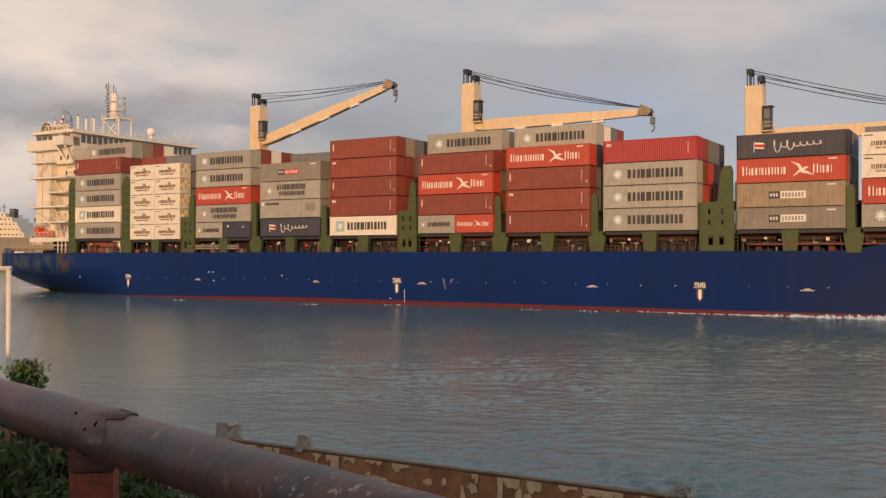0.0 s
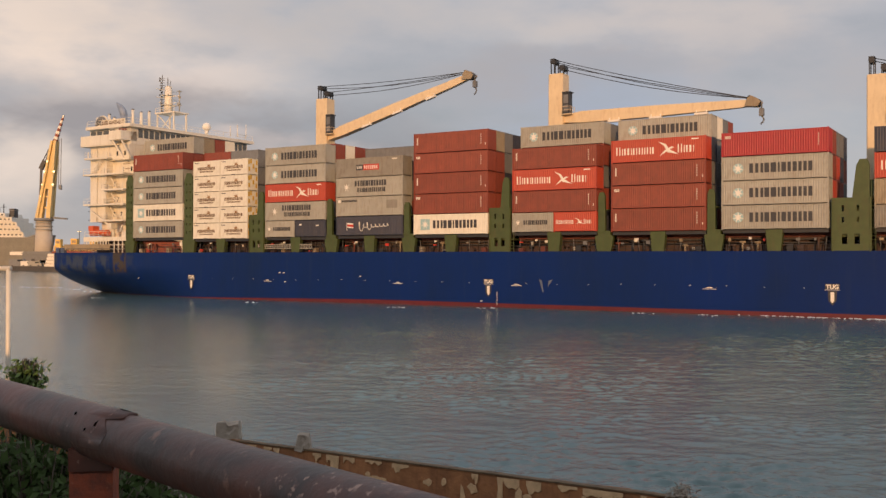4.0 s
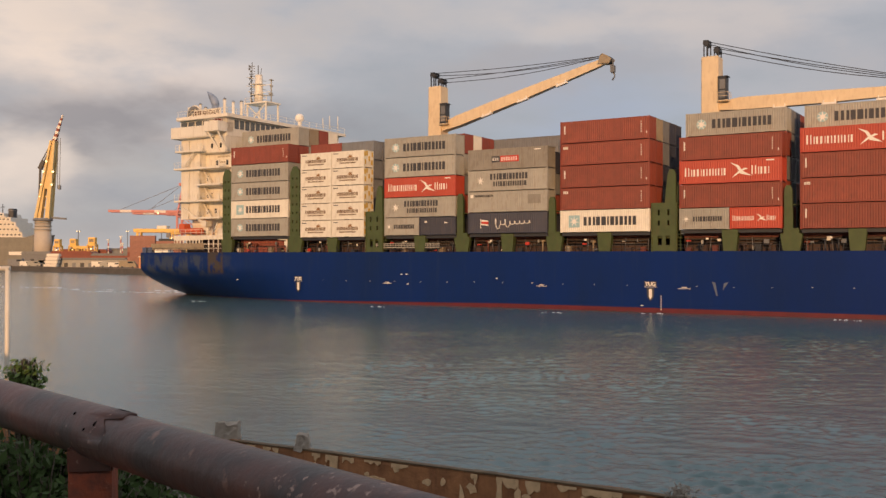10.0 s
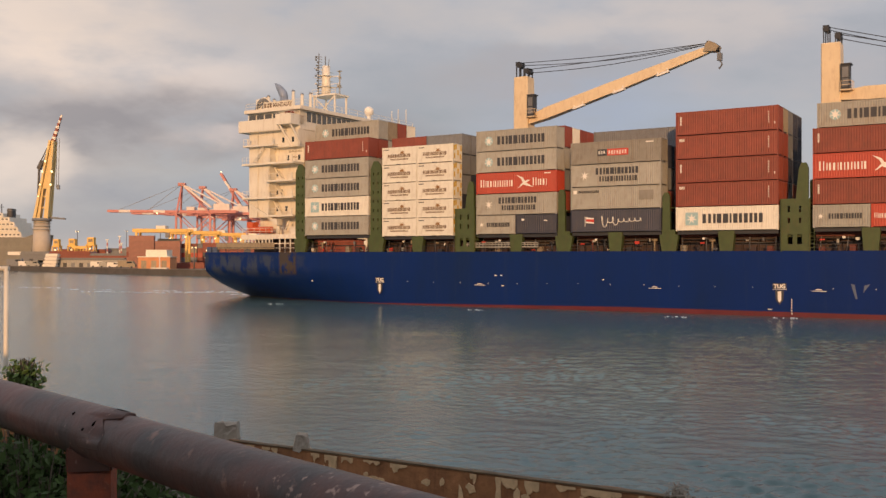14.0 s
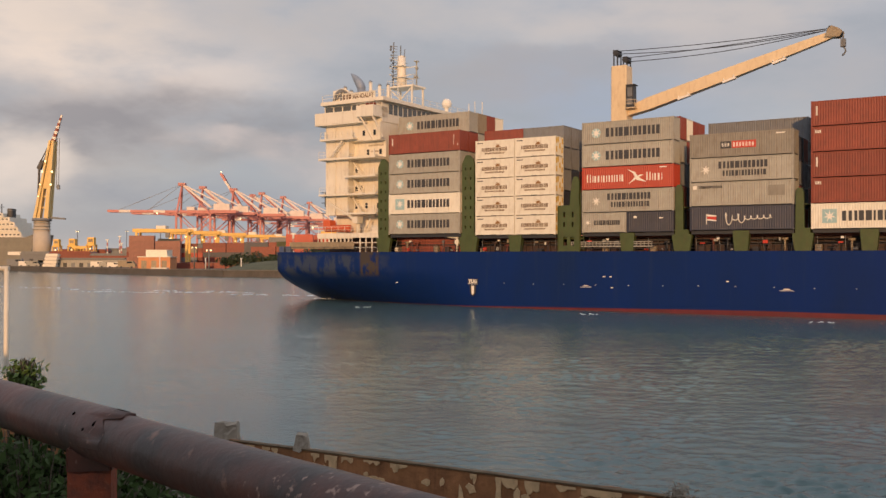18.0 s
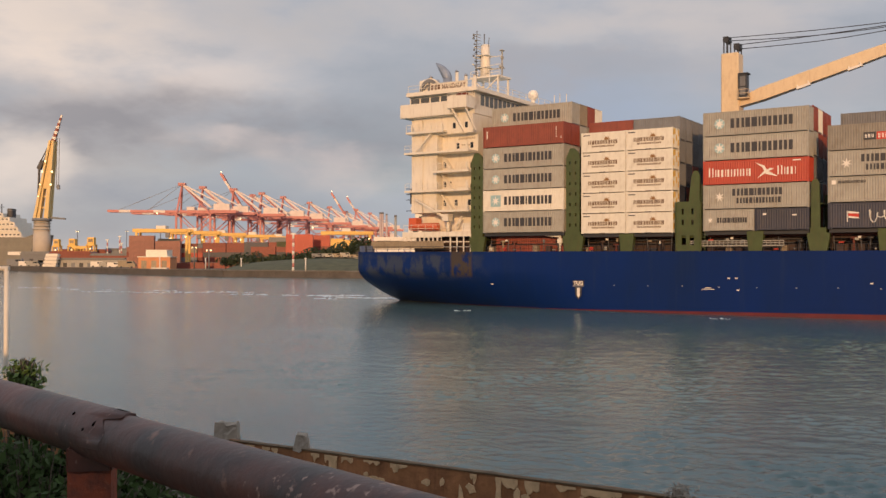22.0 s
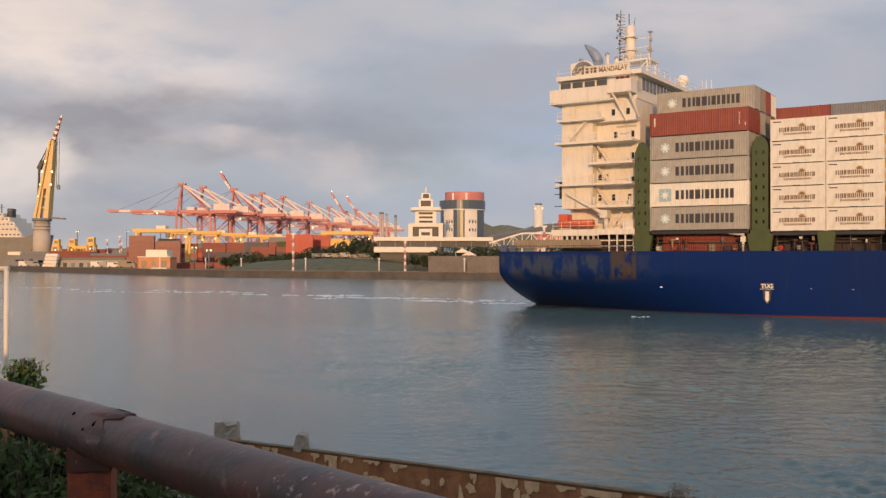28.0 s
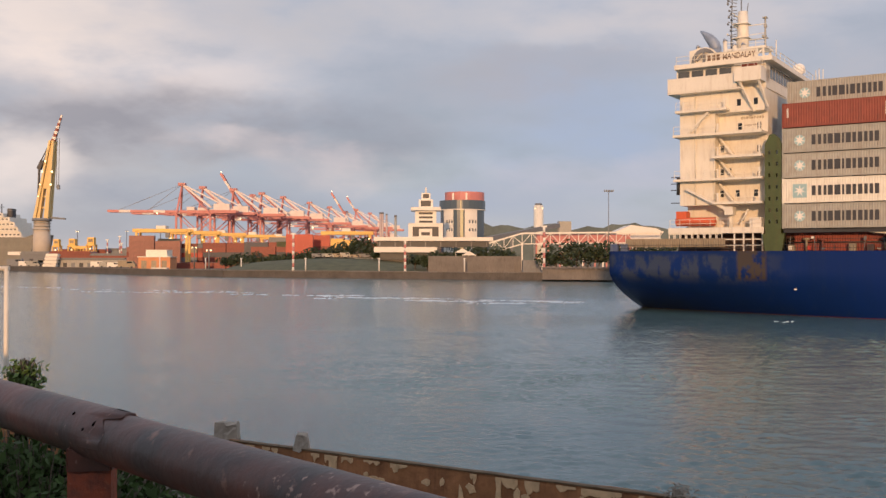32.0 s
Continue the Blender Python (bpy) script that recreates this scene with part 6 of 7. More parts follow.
for x in (-1.7, -0.8, 0.1, 1.0, 1.8):
    part("lamp_head", bmesh_box(x - 0.25, x + 0.25, -0.6, -0.2, 32.6, 33.2), "c_slate", root)

# ---- banks, retaining wall, hills, trees ----
bm = bmesh.new()
rows = []
for i in range(25):
    a = -385 + i * 16
    k = math.sin(math.pi * i / 24) ** 0.6
    rows.append([bm.verts.new((a * dd / K, dd, 2.15 + zz * k)) for dd, zz in ((358 - i * 0.6, 0), (368 - i * 0.6, 2.2), (384, 4.6), (420, 4.8))])
for r0, r1 in zip(rows, rows[1:]):
    for j in range(3):
        bm.faces.new((r0[j], r1[j], r1[j + 1], r0[j + 1])).smooth = True
solo("grass_bank", bm, "grass", "grassy green embankment behind the quay", "bank", kind="structure")
bm = bmesh.new()
p, q = spot(-25, 0, 330), spot(138, 0, 326)
box(bm, p.x, q.x, 326, 329, 2.0, 7.6)
for i in range(16):
    x = p.x + (q.x - p.x) * i / 15
    box(bm, x - 0.15, x + 0.15, 325.8, 326, 2.0, 7.4)
solo("retaining_wall", bm, "concrete", "brown concrete retaining wall by the quay", "wall", kind="structure")
bm = bmesh.new()
flat(bm, [(176 * 300 / K, 300), (176 * 291 / K, 291), (300 * 284 / K, 284), (304 * 300 / K, 300)], 0.5, 4.15)
for i in range(14):
    x, y = (180 + i * 8.5) * 287 / K, 289.6 - i * 0.45
    box(bm, x - 0.5, x + 0.5, y - 0.6, y + 0.6, 3.9, 4.3 + 0.15 * (i % 3))
solo("pier_head", bm, "concrete", "brown stone pier head at the channel", "pier", kind="structure")
bm = bmesh.new()
p = spot(157, 0, 322)
box(bm, p.x - 3, p.x + 3, 322, 326, 2, 6.3)
solo("hut", bm, "c_slate", "small grey quay hut", "hut")


def tree(a, d, h, w, seed, group="trees on the far bank"):
    rr = random.Random(seed)
    p = spot(a, 0, d)
    root = thing("tree", pose(p.x, p.y, 2.1), "dark green broadleaf tree on the far bank", "tree", group)
    bm = bmesh.new()
    tube(bm, (0, 0, 0), (0.2, 0, h * 0.55), 0.3, 6, 0.15)
    for i in range(4):
        an = rr.uniform(0, 6.28)
        tube(bm, (0.1, 0, h * 0.35), (math.cos(an) * w * 0.3, math.sin(an) * w * 0.3, h * 0.75), 0.14, 5, 0.05)
    part("trunk", bm, "bark", root)
    bm = bmesh.new()
    clumps = [(rr.gauss(0, w * 0.26), rr.gauss(0, w * 0.2), h * rr.uniform(0.45, 0.88), w * rr.uniform(0.12, 0.26)) for _ in range(16)]
    for cx, cy, cz, r in clumps:
        for _ in range(34):
            u, v = rr.uniform(-1, 1), rr.uniform(0, 6.28)
            k = math.sqrt(1 - u * u)
            c = Vector((cx + r * k * math.cos(v), cy + r * k * math.sin(v), cz + r * 0.75 * u))
            n = Vector((rr.uniform(-1, 1), rr.uniform(-1, 1), rr.uniform(-1, 1)))
            t1 = n.orthogonal().normalized() * rr.uniform(0.35, 0.65)
            t2 = n.cross(t1).normalized() * rr.uniform(0.25, 0.5)
            bm.faces.new([bm.verts.new(c + s) for s in (t1, t2, -t1, -t2)])
    part("crown", bm, "leaf", root)


for a, d, h in ((34, 346, 8.2), (46, 344, 7.2)):
    p = spot(a, 0, d)
    root = thing("canopy", pose(p.x, p.y, 2.1), "white pitched canopy among the trees", "tent", "canopies behind the wall")
    bm = bmesh.new()
    slab(bm, [(-2.6, h - 1.4), (2.6, h - 1.4), (0.3, h), (-0.3, h)], -2, 2)
    part("cover", bm, "far_white", root)
    for x in (-2.3, 2.3):
        bars("pole", [((x, y, 0), (x, y, h - 1.4), 0.14) for y in (-1.8, 1.8)], "far_white", root)
rr = random.Random(21)
for i, (a, d, h, w) in enumerate(((-215, 400, 10, 9), (-195, 405, 11, 10), (-178, 402, 11, 9), (-160, 405, 13, 11), (-146, 400, 13.5, 12), (-130, 398, 12.5, 10), (-112, 396, 9, 8), (-240, 410, 8, 9),
                                  (-50, 352, 6.5, 6), (-28, 350, 6, 6), (-12, 350, 6.5, 7), (18, 350, 7.5, 10), (36, 352, 8, 10), (52, 350, 8.5, 11), (72, 350, 8, 11), (92, 352, 8, 12), (112, 354, 8, 11),
                                  (200, 318, 6.5, 9), (214, 315, 9, 12), (236, 318, 11, 14), (256, 324, 8.5, 13), (276, 318, 10.5, 14), (300, 316, 9, 11), (-272, 400, 7, 8), (-258, 402, 6.5, 8), (-285, 404, 6, 7), (-300, 420, 7, 8), (-330, 425, 7, 9), (-362, 400, 6, 9), (-385, 402, 5, 8),
                                  (320, 316, 9, 11), (345, 318, 9, 12), (372, 316, 9, 12), (400, 318, 9, 12), (430, 316, 9, 12))):
    tree(a, d, h, w, 100 + i)

bm = bmesh.new()
rr = random.Random(5)
prev = None
for i in range(60):
    a = 60 + i * 14
    top = 2.0 + (70 + 14 * noise.noise(Vector((i * 0.45, 1.7, 0))) + rr.uniform(-2, 2)) * 900 / K
    cur = [bm.verts.new((a * 900 / K, 900, 0)), bm.verts.new((a * 910 / K, 910, top)), bm.verts.new((a * 960 / K, 960, top * 0.7)), bm.verts.new((a * 980 / K, 980, 0))]
    if prev:
        for j in range(3):
            bm.faces.new((prev[j], cur[j], cur[j + 1], prev[j + 1]))
    prev = cur
solo("wooded_hill", bm, "far_wood", "distant dark wooded hills", "hill", kind="structure")


# ---- heavy-lift ship and crane at the far left ----
def heavy_crane():
    d = 560
    p = spot(-710, 0, d)
    root = thing("harbour_crane", pose(p.x, p.y, 0), "tall yellow lattice-topped mast crane on a grey column", "crane")
    z = lambda py: EYE + (458 - py) * d / K
    x = lambda px: (px - 74) * d / K
    part("column", tube_of((0, 0, 2), (0, 0, z(392)), 5.4, 18, 4.3), "column_paint", root)
    for py in (396, 402, 408):
        part("ring_platform", tube_of((0, 0, z(py)), (0, 0, z(py) + 0.5), 5.0, 18), "c_grey", root)
    part("slew_ring", tube_of((0, 0, z(392)), (0, 0, z(387)), 5.4, 14), "c_slate", root)
    bm = bmesh.new()
    for yy in (-2.2, 2.2):
        beam(bm, (x(64), yy, z(388)), (x(90), yy, z(250)), 1.5, 2.0, 0.7)
        beam(bm, (x(86), yy, z(388)), (x(96), yy, z(250)), 1.5, 2.0, 0.7)
    for i in range(8):
        k = i / 7
        beam(bm, (x(64 + 26 * k), 0, z(388 - 138 * k)), (x(86 + 10 * k), 0, z(388 - 138 * k)), 0.9)
    slab(bm, [(x(74), z(335)), (x(89), z(335)), (x(97), z(250)), (x(89), z(250))], -1.6, 1.6)
    slab(bm, [(x(64), z(388)), (x(72), z(388)), (x(79), z(334)), (x(73), z(334))], -1.9, 1.9)
    slab(bm, [(x(79), z(388)), (x(87), z(388)), (x(91), z(334)), (x(84), z(334))], -1.9, 1.9)
    part("jib", bm, "crane_gold_hazed", root)
    for i in range(10):
        k0, k1 = i / 10, (i + 1) / 10
        bm = bmesh.new()
        beam(bm, (x(93 + 15 * k0), 0, z(252 - 48 * k0)), (x(93 + 15 * k1), 0, z(252 - 48 * k1)), 2.2 - 1.4 * k0)
        part("jib_tip", bm, "far_white" if i % 2 else "c_brown", root)
    bm = bmesh.new()
    beam(bm, (x(66), 0, z(392)), (x(69), 0, z(290)), 1.0)
    beam(bm, (x(69), 0, z(290)), (x(92), 0, z(245)), 0.5)
    beam(bm, (x(74), 0, z(290)), (x(94), 0, z(240)), 0.4)
    beam(bm, (x(68), 0, z(300)), (x(75), 0, z(285)), 2.2)
    part("backstay", bm, "dark", root)
    bm = bmesh.new()
    for dx in (100, 104):
        beam(bm, (x(dx), 0, z(245)), (x(dx - 1), 0, z(334)), 0.3)
    box(bm, x(101), x(105), -0.8, 0.8, z(336), z(328))
    part("fall", bm, "c_slate", root)
    bm = bmesh.new()
    beam(bm, (x(88), 0, z(386)), (x(116), 0, z(388)), 1.0)
    part("service_boom", bm, "c_slate", root)
    for px, py in ((83, 287), (78, 305), (74, 328), (71, 349), (94, 305), (92, 328)):
        bm = bmesh.new()
        ball(bm, (x(px), -2.6, z(py)), 0.7, 6, 4)
        part("work_light", bm, "lamp_glow", root)


heavy_crane()


def moored_ship():
    d = 575
    p = spot(-800, 0, d)
    root = thing("moored_ship", pose(p.x, p.y, 0), "grey-green moored cargo ship with cream superstructure", "ship")
    bm = bmesh.new()
    slab(bm, [(-90, 0), (22, 0), (26, 21), (20, 19), (-90, 19)], 0, 28)
    part("hull", bm, "old_hull", root)
    for x0, x1, z0, z1 in ((-40, 17, 19, 22.2), (-38, 15, 22.2, 25.2), (-37, 13, 25.2, 28.2), (-36, 10, 28.2, 31), (-34, 6, 31, 33.4)):
        part("deckhouse", bmesh_box(x0, x1, 2, 26, z0, z1), "far_white", root)
        part("deck_edge", bmesh_box(x0 - 0.5, x1 + 1.6, 0.9, 27, z0 - 0.15, z0 + 0.15), "c_white", root)
        for i in range(9):
            xw = x1 - 1.6 - i * 2.4
            part("window", bmesh_box(xw - 0.6, xw + 0.6, 1.9, 2.05, z0 + 1.1, z0 + 2.0), "glass", root)
        bm = bmesh.new()
        railing(bm, [(x0, 1.0, z0 + 0.15), (x1 + 1.4, 1.0, z0 + 0.15)], 1.1, 3.0, 0.12)
        part("railing", bm, "far_white", root)
    part("funnel", bmesh_box(6, 8.6, 8, 14, 31, 36.5), "dark", root)
    part("funnel_cap", bmesh_box(5.7, 8.9, 7.7, 14.3, 35.2, 35.7), "c_slate", root)
    for x, h in ((4, 39), (10.5, 36), (1.5, 37)):
        part("mast", tube_of((x, 5, 31), (x, 5, h), 0.25), "dark", root)
    part("mast_arm", bmesh_box(2.4, 5.6, 4.9, 5.1, 37, 37.3), "dark", root)
    part("bars", bmesh_box(10, 19, -0.1, 0.05, 8.5, 10.5), "ink_white", root)


moored_ship()


def bale_stack(a, d, n):
    p = spot(a, 0, d)
    root = thing("bale_stack", pose(p.x, p.y, 2.1), "stack of long white covered bales on the quay", "bales")
    for i in range(n):
        bm = bmesh.new()
        box(bm, -3.6 + 0.5 * i, 3.4 + 0.35 * i, 0, 4, i * 1.75, i * 1.75 + 1.6)
        bmesh.ops.bevel(bm, geom=bm.edges[:], offset=0.4, segments=2, affect="EDGES")
        part("bale", bm, "far_white", root)


bale_stack(-697, 495, 4)


# ---- small quay things on the left ----
def quay_crane(a, d, h, w, reach):
    p = spot(a, 0, d)
    root = thing("quay_crane", pose(p.x, p.y, 2.1), "yellow quayside loader with boxy cab and beam", "crane", "quayside cranes")
    for x in (-w / 2, w / 2):
        bars("leg", [((x, y, 0), (x, y, h * 0.72), 0.8) for y in (-2, 2)], "far_yellow", root)
    for k in (0.3, 0.52):
        bars("crossbeam", [((-w / 2, y, h * k), (w / 2, y, h * k), 0.5) for y in (-2, 2)], "far_yellow", root)
    part("platform", bmesh_box(-w * 0.6, w * 0.6, -2.4, 2.4, h * 0.7, h * 0.76), "far_yellow", root)
    part("cab", bmesh_box(-w * 0.45, w * 0.45, -1.8, 1.8, h * 0.76, h), "far_yellow", root)
    part("cab_window", bmesh_box(-w * 0.3, w * 0.3, -1.86, -1.78, h * 0.84, h * 0.94), "c_tan", root)
    if reach:
        part("girder", bmesh_box(min(0, reach), max(0, reach), -0.9, 0.9, h * 0.62, h * 0.7), "far_yellow", root)
        bars("hanger", [((reach * k, 0, h * 0.62), (reach * k, 0, h * 0.35), 0.5) for k in (0.4, 0.75, 1.0)], "far_yellow", root)
    bm = bmesh.new()
    ball(bm, (0, -2.3, h * 0.6), 0.4, 6, 4)
    part("work_light", bm, "lamp_glow", root)


def vehicle(a, d, w, h, material, nm, lab, base=2.1):
    p = spot(a, 0, d)
    root = thing(nm, pose(p.x, p.y, base), lab, nm, "vehicles on the quay")
    bm = bmesh.new()
    slab(bm, [(-w / 2, 0.5), (w / 2, 0.5), (w / 2, h * 0.6), (w * 0.42, h * 0.62), (w * 0.34, h), (-w / 2, h)], 0, 2.4)
    part("body", bm, material, root)
    for x in (-w * 0.3, w * 0.3):
        part("wheel", tube_of((x, -0.12, 0.5), (x, 0.2, 0.5), 0.5, 10), "dark", root)
    part("window", bmesh_box(w * 0.02, w * 0.32, -0.05, 0.02, h * 0.66, h * 0.9), "glass", root)


def shed(a, d, w, h, material, lab, roof="c_slate"):
    p = spot(a, 0, d)
    root = thing("quay_shed", pose(p.x, p.y, 2.1), lab, "shed", "sheds on the quay")
    part("wall", bmesh_box(-w / 2, w / 2, 0, 10, 0, h), material, root)
    bm = bmesh.new()
    slab(bm, [(-w / 2 - 0.4, h), (w / 2 + 0.4, h), (w / 2 - 1, h + 1.2), (-w / 2 + 1, h + 1.2)], -0.4, 10.4)
    part("roof", bm, roof, root)
    n = max(2, int(w / 4))
    for i in range(n):
        x = -w / 2 + w * (i + 0.5) / n
        part("door", bmesh_box(x - 1, x + 1, -0.06, 0.03, 0, h * 0.6), "dark" if i % 2 else "c_slate", root)


for q in ((-683, 560, 15.5, 3.4, 0), (-655, 570, 16, 4.0, 6), (-622, 556, 16.5, 4.2, -11)):
    quay_crane(*q)
for q in ((-740, 505, 6.5, 3.0, "far_white", "van", "white van on the quay"), (-757, 512, 9, 4.2, "c_slate", "lorry", "grey lorry on the quay"), (-726, 498, 7, 3.0, "c_grey", "van", "grey van on the quay"),
          (-612, 470, 6.5, 3.0, "far_white", "van", "white van on the quay"), (-596, 462, 7, 2.8, "c_grey", "van", "grey van on the quay"), (-583, 455, 6, 2.6, "far_white", "van", "white van on the quay"),
          (-560, 445, 8, 3.4, "c_tan", "lorry", "tan lorry on the quay"), (-704, 500, 8, 3.4, "c_slate", "lorry", "grey lorry on the quay")):
    vehicle(*q)
rr = random.Random(61)
for i in range(6):
    vehicle(-222 + i * 17 + rr.uniform(-2, 2), 392 + rr.uniform(0, 3), rr.choice((4.4, 4.8, 6.0)), rr.choice((1.5, 1.9, 2.3)), rr.choice(("c_grey", "c_slate", "c_tan")),
            "car", "pale parked car above the bank", 6.85)
p = spot(-501, 0, 392)
root = thing("beacon", pose(p.x, p.y, 2.2), "small white harbour beacon on a low base", "beacon")
part("base", bmesh_box(-3.2, 3.2, -1.5, 1.5, 0, 0.7), "far_white", root)
part("mast", tube_of((0, 0, 0.7), (0, 0, 6.0), 0.3, 8, 0.15), "far_white", root)
shed(-660, 520, 22, 7.2, "c_brown", "quay shed with a steep brown roof", "c_brown")
shed(-640, 500, 46, 3.6, "c_grey", "long pale quay shed with doors")
shed(-722, 530, 16, 7.0, "c_slate", "grey quay shed with flat roof")
shed(-640, 600, 30, 9.0, "c_brown", "brown port warehouse with low roof", "c_brown")
shed(-575, 520, 30, 6.0, "c_brown", "low brown warehouse by the quay", "c_slate")
shed(-545, 640, 40, 10.0, "c_slate", "grey port warehouse with low roof")
shed(-178, 640, 17, 16.0, "far_yellow", "pale yellow port building", "far_yellow")
for i, (a, d, h) in enumerate(((-647, 640, 22), (-500, 620, 24), (-560, 700, 24), (-414, 380, 7.5), (-440, 420, 9))):
    p = spot(a, 0, d)
    root = thing("yard_light", pose(p.x, p.y, 2.1), "slender port light mast", "street lamp", "light masts in the port")
    part("pole", tube_of((0, 0, 0), (0, 0, h), 0.28), "c_slate", root)
    part("lamp_head", bmesh_box(-1.3, 1.3, -0.3, 0.3, h, h + 0.6), "c_slate", root)
    for x in (-0.8, 0.8):
        bm = bmesh.new()
        ball(bm, (x, -0.4, h + 0.2), 0.3, 6, 4)
        part("lamp", bm, "lamp_glow", root)
for a, h, r, m_ in ((-111, 37, 0.8, "stack_pink"), (-107, 37, 0.8, "stack_pink"), (-100, 36, 0.7, "stack_pink"), (-84, 35, 0.9, "c_grey")):
    p = spot(a, 0, 700)
    root = thing("chimney", pose(p.x, p.y, 2.1), "slim weathered power station chimney" if m_ != "c_grey" else "slim grey chimney with a dark cap", "chimney", "chimneys behind the port")
    part("flue", tube_of((0, 0, 0), (0, 0, h), r * 1.15, 12, r), m_, root)
    part("cap", tube_of((0, 0, h), (0, 0, h + 1.2), r * 1.1, 12), "c_slate", root)
for a, h in ((-594, 15), (-572, 17), (-569, 13)):
    striped_pole(a, 560, h)
rr = random.Random(52)
for i in range(26):
    a = rr.uniform(-520, -110)
    d = rr.uniform(430, 520)
    p = spot(a, 0, d)
    bm = bmesh.new()
    w, h = rr.choice((6.06, 12.19)), 2.59
    box(bm, 0, w, 0, 2.44, 0, h)
    for q in range(int(w / 0.6)):
        box(bm, 0.2 + q * 0.6, 0.5 + q * 0.6, -0.05, 0, 0.15, 2.45)
    solo("shipping_container", bm, rr.choice(("c_brown", "c_brown", "c_navy", "c_slate", "c_grey", "teal")), "single steel shipping container set down in the yard", "container", "containers in the port yard", m=pose(p.x, p.y, 2.1))


def orange_lit_workshop():
    p = spot(-512, 0, 410)
    root = thing("workshop", pose(p.x, p.y, 2.1), "orange and cream quay workshop", "building")
    # orange of the body is evening light put into the wall colour
    part("body", bmesh_box(-6.5, 7, 0, 10, 0, 5), "lit_wall_orange", root)
    part("upper", bmesh_box(-3.6, 5.4, 1, 9, 5, 8.2), "c_white", root)
    part("roof_edge", bmesh_box(-6.8, 7.3, -0.3, 10.2, 5, 5.35), "c_white", root)
    for x in (-5.2, -1.0, 3.4):
        part("door", bmesh_box(x, x + 2.2, -0.06, 0.05, 0, 3.6), "c_tan", root)


orange_lit_workshop()


# ---- foreground: rail, parapet, bush ----
def rust_material(name, base, spotc, bare, amt=0.5, scale=9.0, rough=0.62, speck=None):
    m = bpy.data.materials.new(name)
    m.use_nodes = True
    nt = m.node_tree
    N, L = nt.nodes.new, nt.links.new
    b = nt.nodes["Principled BSDF"]
    b.inputs["Roughness"].default_value = rough
    co = N("ShaderNodeTexCoord")
    last = None
    cols = [base, spotc, bare]
    col = None
    for i, (sc, lo, hi) in enumerate(((scale, 0.42, 0.62), (scale * 2.3, 0.62, 0.68))):
        n = N("ShaderNodeTexNoise")
        n.inputs["Scale"].default_value = sc
        n.inputs["Detail"].default_value = 8
        n.inputs["Roughness"].default_value = 0.62
        L(co.outputs["Object"], n.inputs[0])
        r = N("ShaderNodeMapRange")
        r.inputs[1].default_value, r.inputs[2].default_value = lo, hi
        L(n.outputs[0], r.inputs[0])
        k = N("ShaderNodeMix")
        k.data_type = "RGBA"
        L(r.outputs[0], k.inputs[0])
        if col is None:
            k.inputs[6].default_value = (*base, 1)
        else:
            L(col, k.inputs[6])
        k.inputs[7].default_value = (*cols[i + 1], 1)
        col = k.outputs[2]
        last = n
    if speck:
        # small flaked-off chips, in loose clusters
        n = N("ShaderNodeTexNoise")
        n.inputs["Scale"].default_value, n.inputs["Detail"].default_value = 46, 3
        L(co.outputs["Object"], n.inputs[0])
        g = N("ShaderNodeTexNoise")
        g.inputs["Scale"].default_value, g.inputs["Detail"].default_value = 3.2, 2
        L(co.outputs["Object"], g.inputs[0])
        ad = N("ShaderNodeMath")
        ad.operation = "ADD"
        L(n.outputs[0], ad.inputs[0])
        L(g.outputs[0], ad.inputs[1])
        r = N("ShaderNodeMapRange")
        r.inputs[1].default_value, r.inputs[2].default_value = 1.27, 1.36
        L(ad.outputs[0], r.inputs[0])
        k = N("ShaderNodeMix")
        k.data_type = "RGBA"
        L(r.outputs[0], k.inputs[0])
        L(col, k.inputs[6])
        k.inputs[7].default_value = (*speck, 1)
        col = k.outputs[2]
    L(col, b.inputs["Base Color"])
    fine = N("ShaderNodeTexNoise")
    fine.inputs["Scale"].default_value, fine.inputs["Detail"].default_value = scale * 7, 6
    L(co.outputs["Object"], fine.inputs[0])
    hs = N("ShaderNodeMath")
    hs.operation = "MULTIPLY_ADD"
    L(fine.outputs[0], hs.inputs[0])
    hs.inputs[1].default_value = 0.35
    L(last.outputs[0], hs.inputs[2])
    bp = N("ShaderNodeBump")
    bp.inputs["Strength"].default_value, bp.inputs["Distance"].default_value = 0.7, 0.008
    L(hs.outputs[0], bp.inputs["Height"])
    L(bp.outputs[0], b.inputs["Normal"])
    return m


M["rust"] = rust_material("rusty_pipe", (0.04, 0.026, 0.022), (0.115, 0.04, 0.025), (0.18, 0.092, 0.065), scale=3.4, rough=0.42, speck=(0.30, 0.19, 0.145))
M["rust_orange"] = rust_material("rusty_post", (0.29, 0.06, 0.021), (0.15, 0.04, 0.022), (0.32, 0.12, 0.06), scale=14)
# weathered wall, lightened to carry warm sun that does not reach it
M["parapet"] = mat("weathered_lit_parapet", (0.32, 0.14, 0.055), 0.85, vary=0.35, scale=7, bump=0.6, bscale=22, stain=(0.17, 0.07, 0.032), stain_amt=0.9, stain_scale=(6, 6, 0.9))
M["hole"] = mat("rust_hole", (0.006, 0.005, 0.005), 1.0, vary=0.2, spec=0.0)
M["stone"] = mat("pale_stone", (0.35, 0.30, 0.24), 0.9, vary=0.2, scale=12, bump=0.4)
M["path"] = mat("path_concrete", (0.14, 0.125, 0.105), 0.9, vary=0.2, scale=5, bump=0.3)
M["bush_leaf"] = mat("bush_leaf", (0.042, 0.075, 0.018), 0.6, vary=0.4, scale=14, spec=0.2)
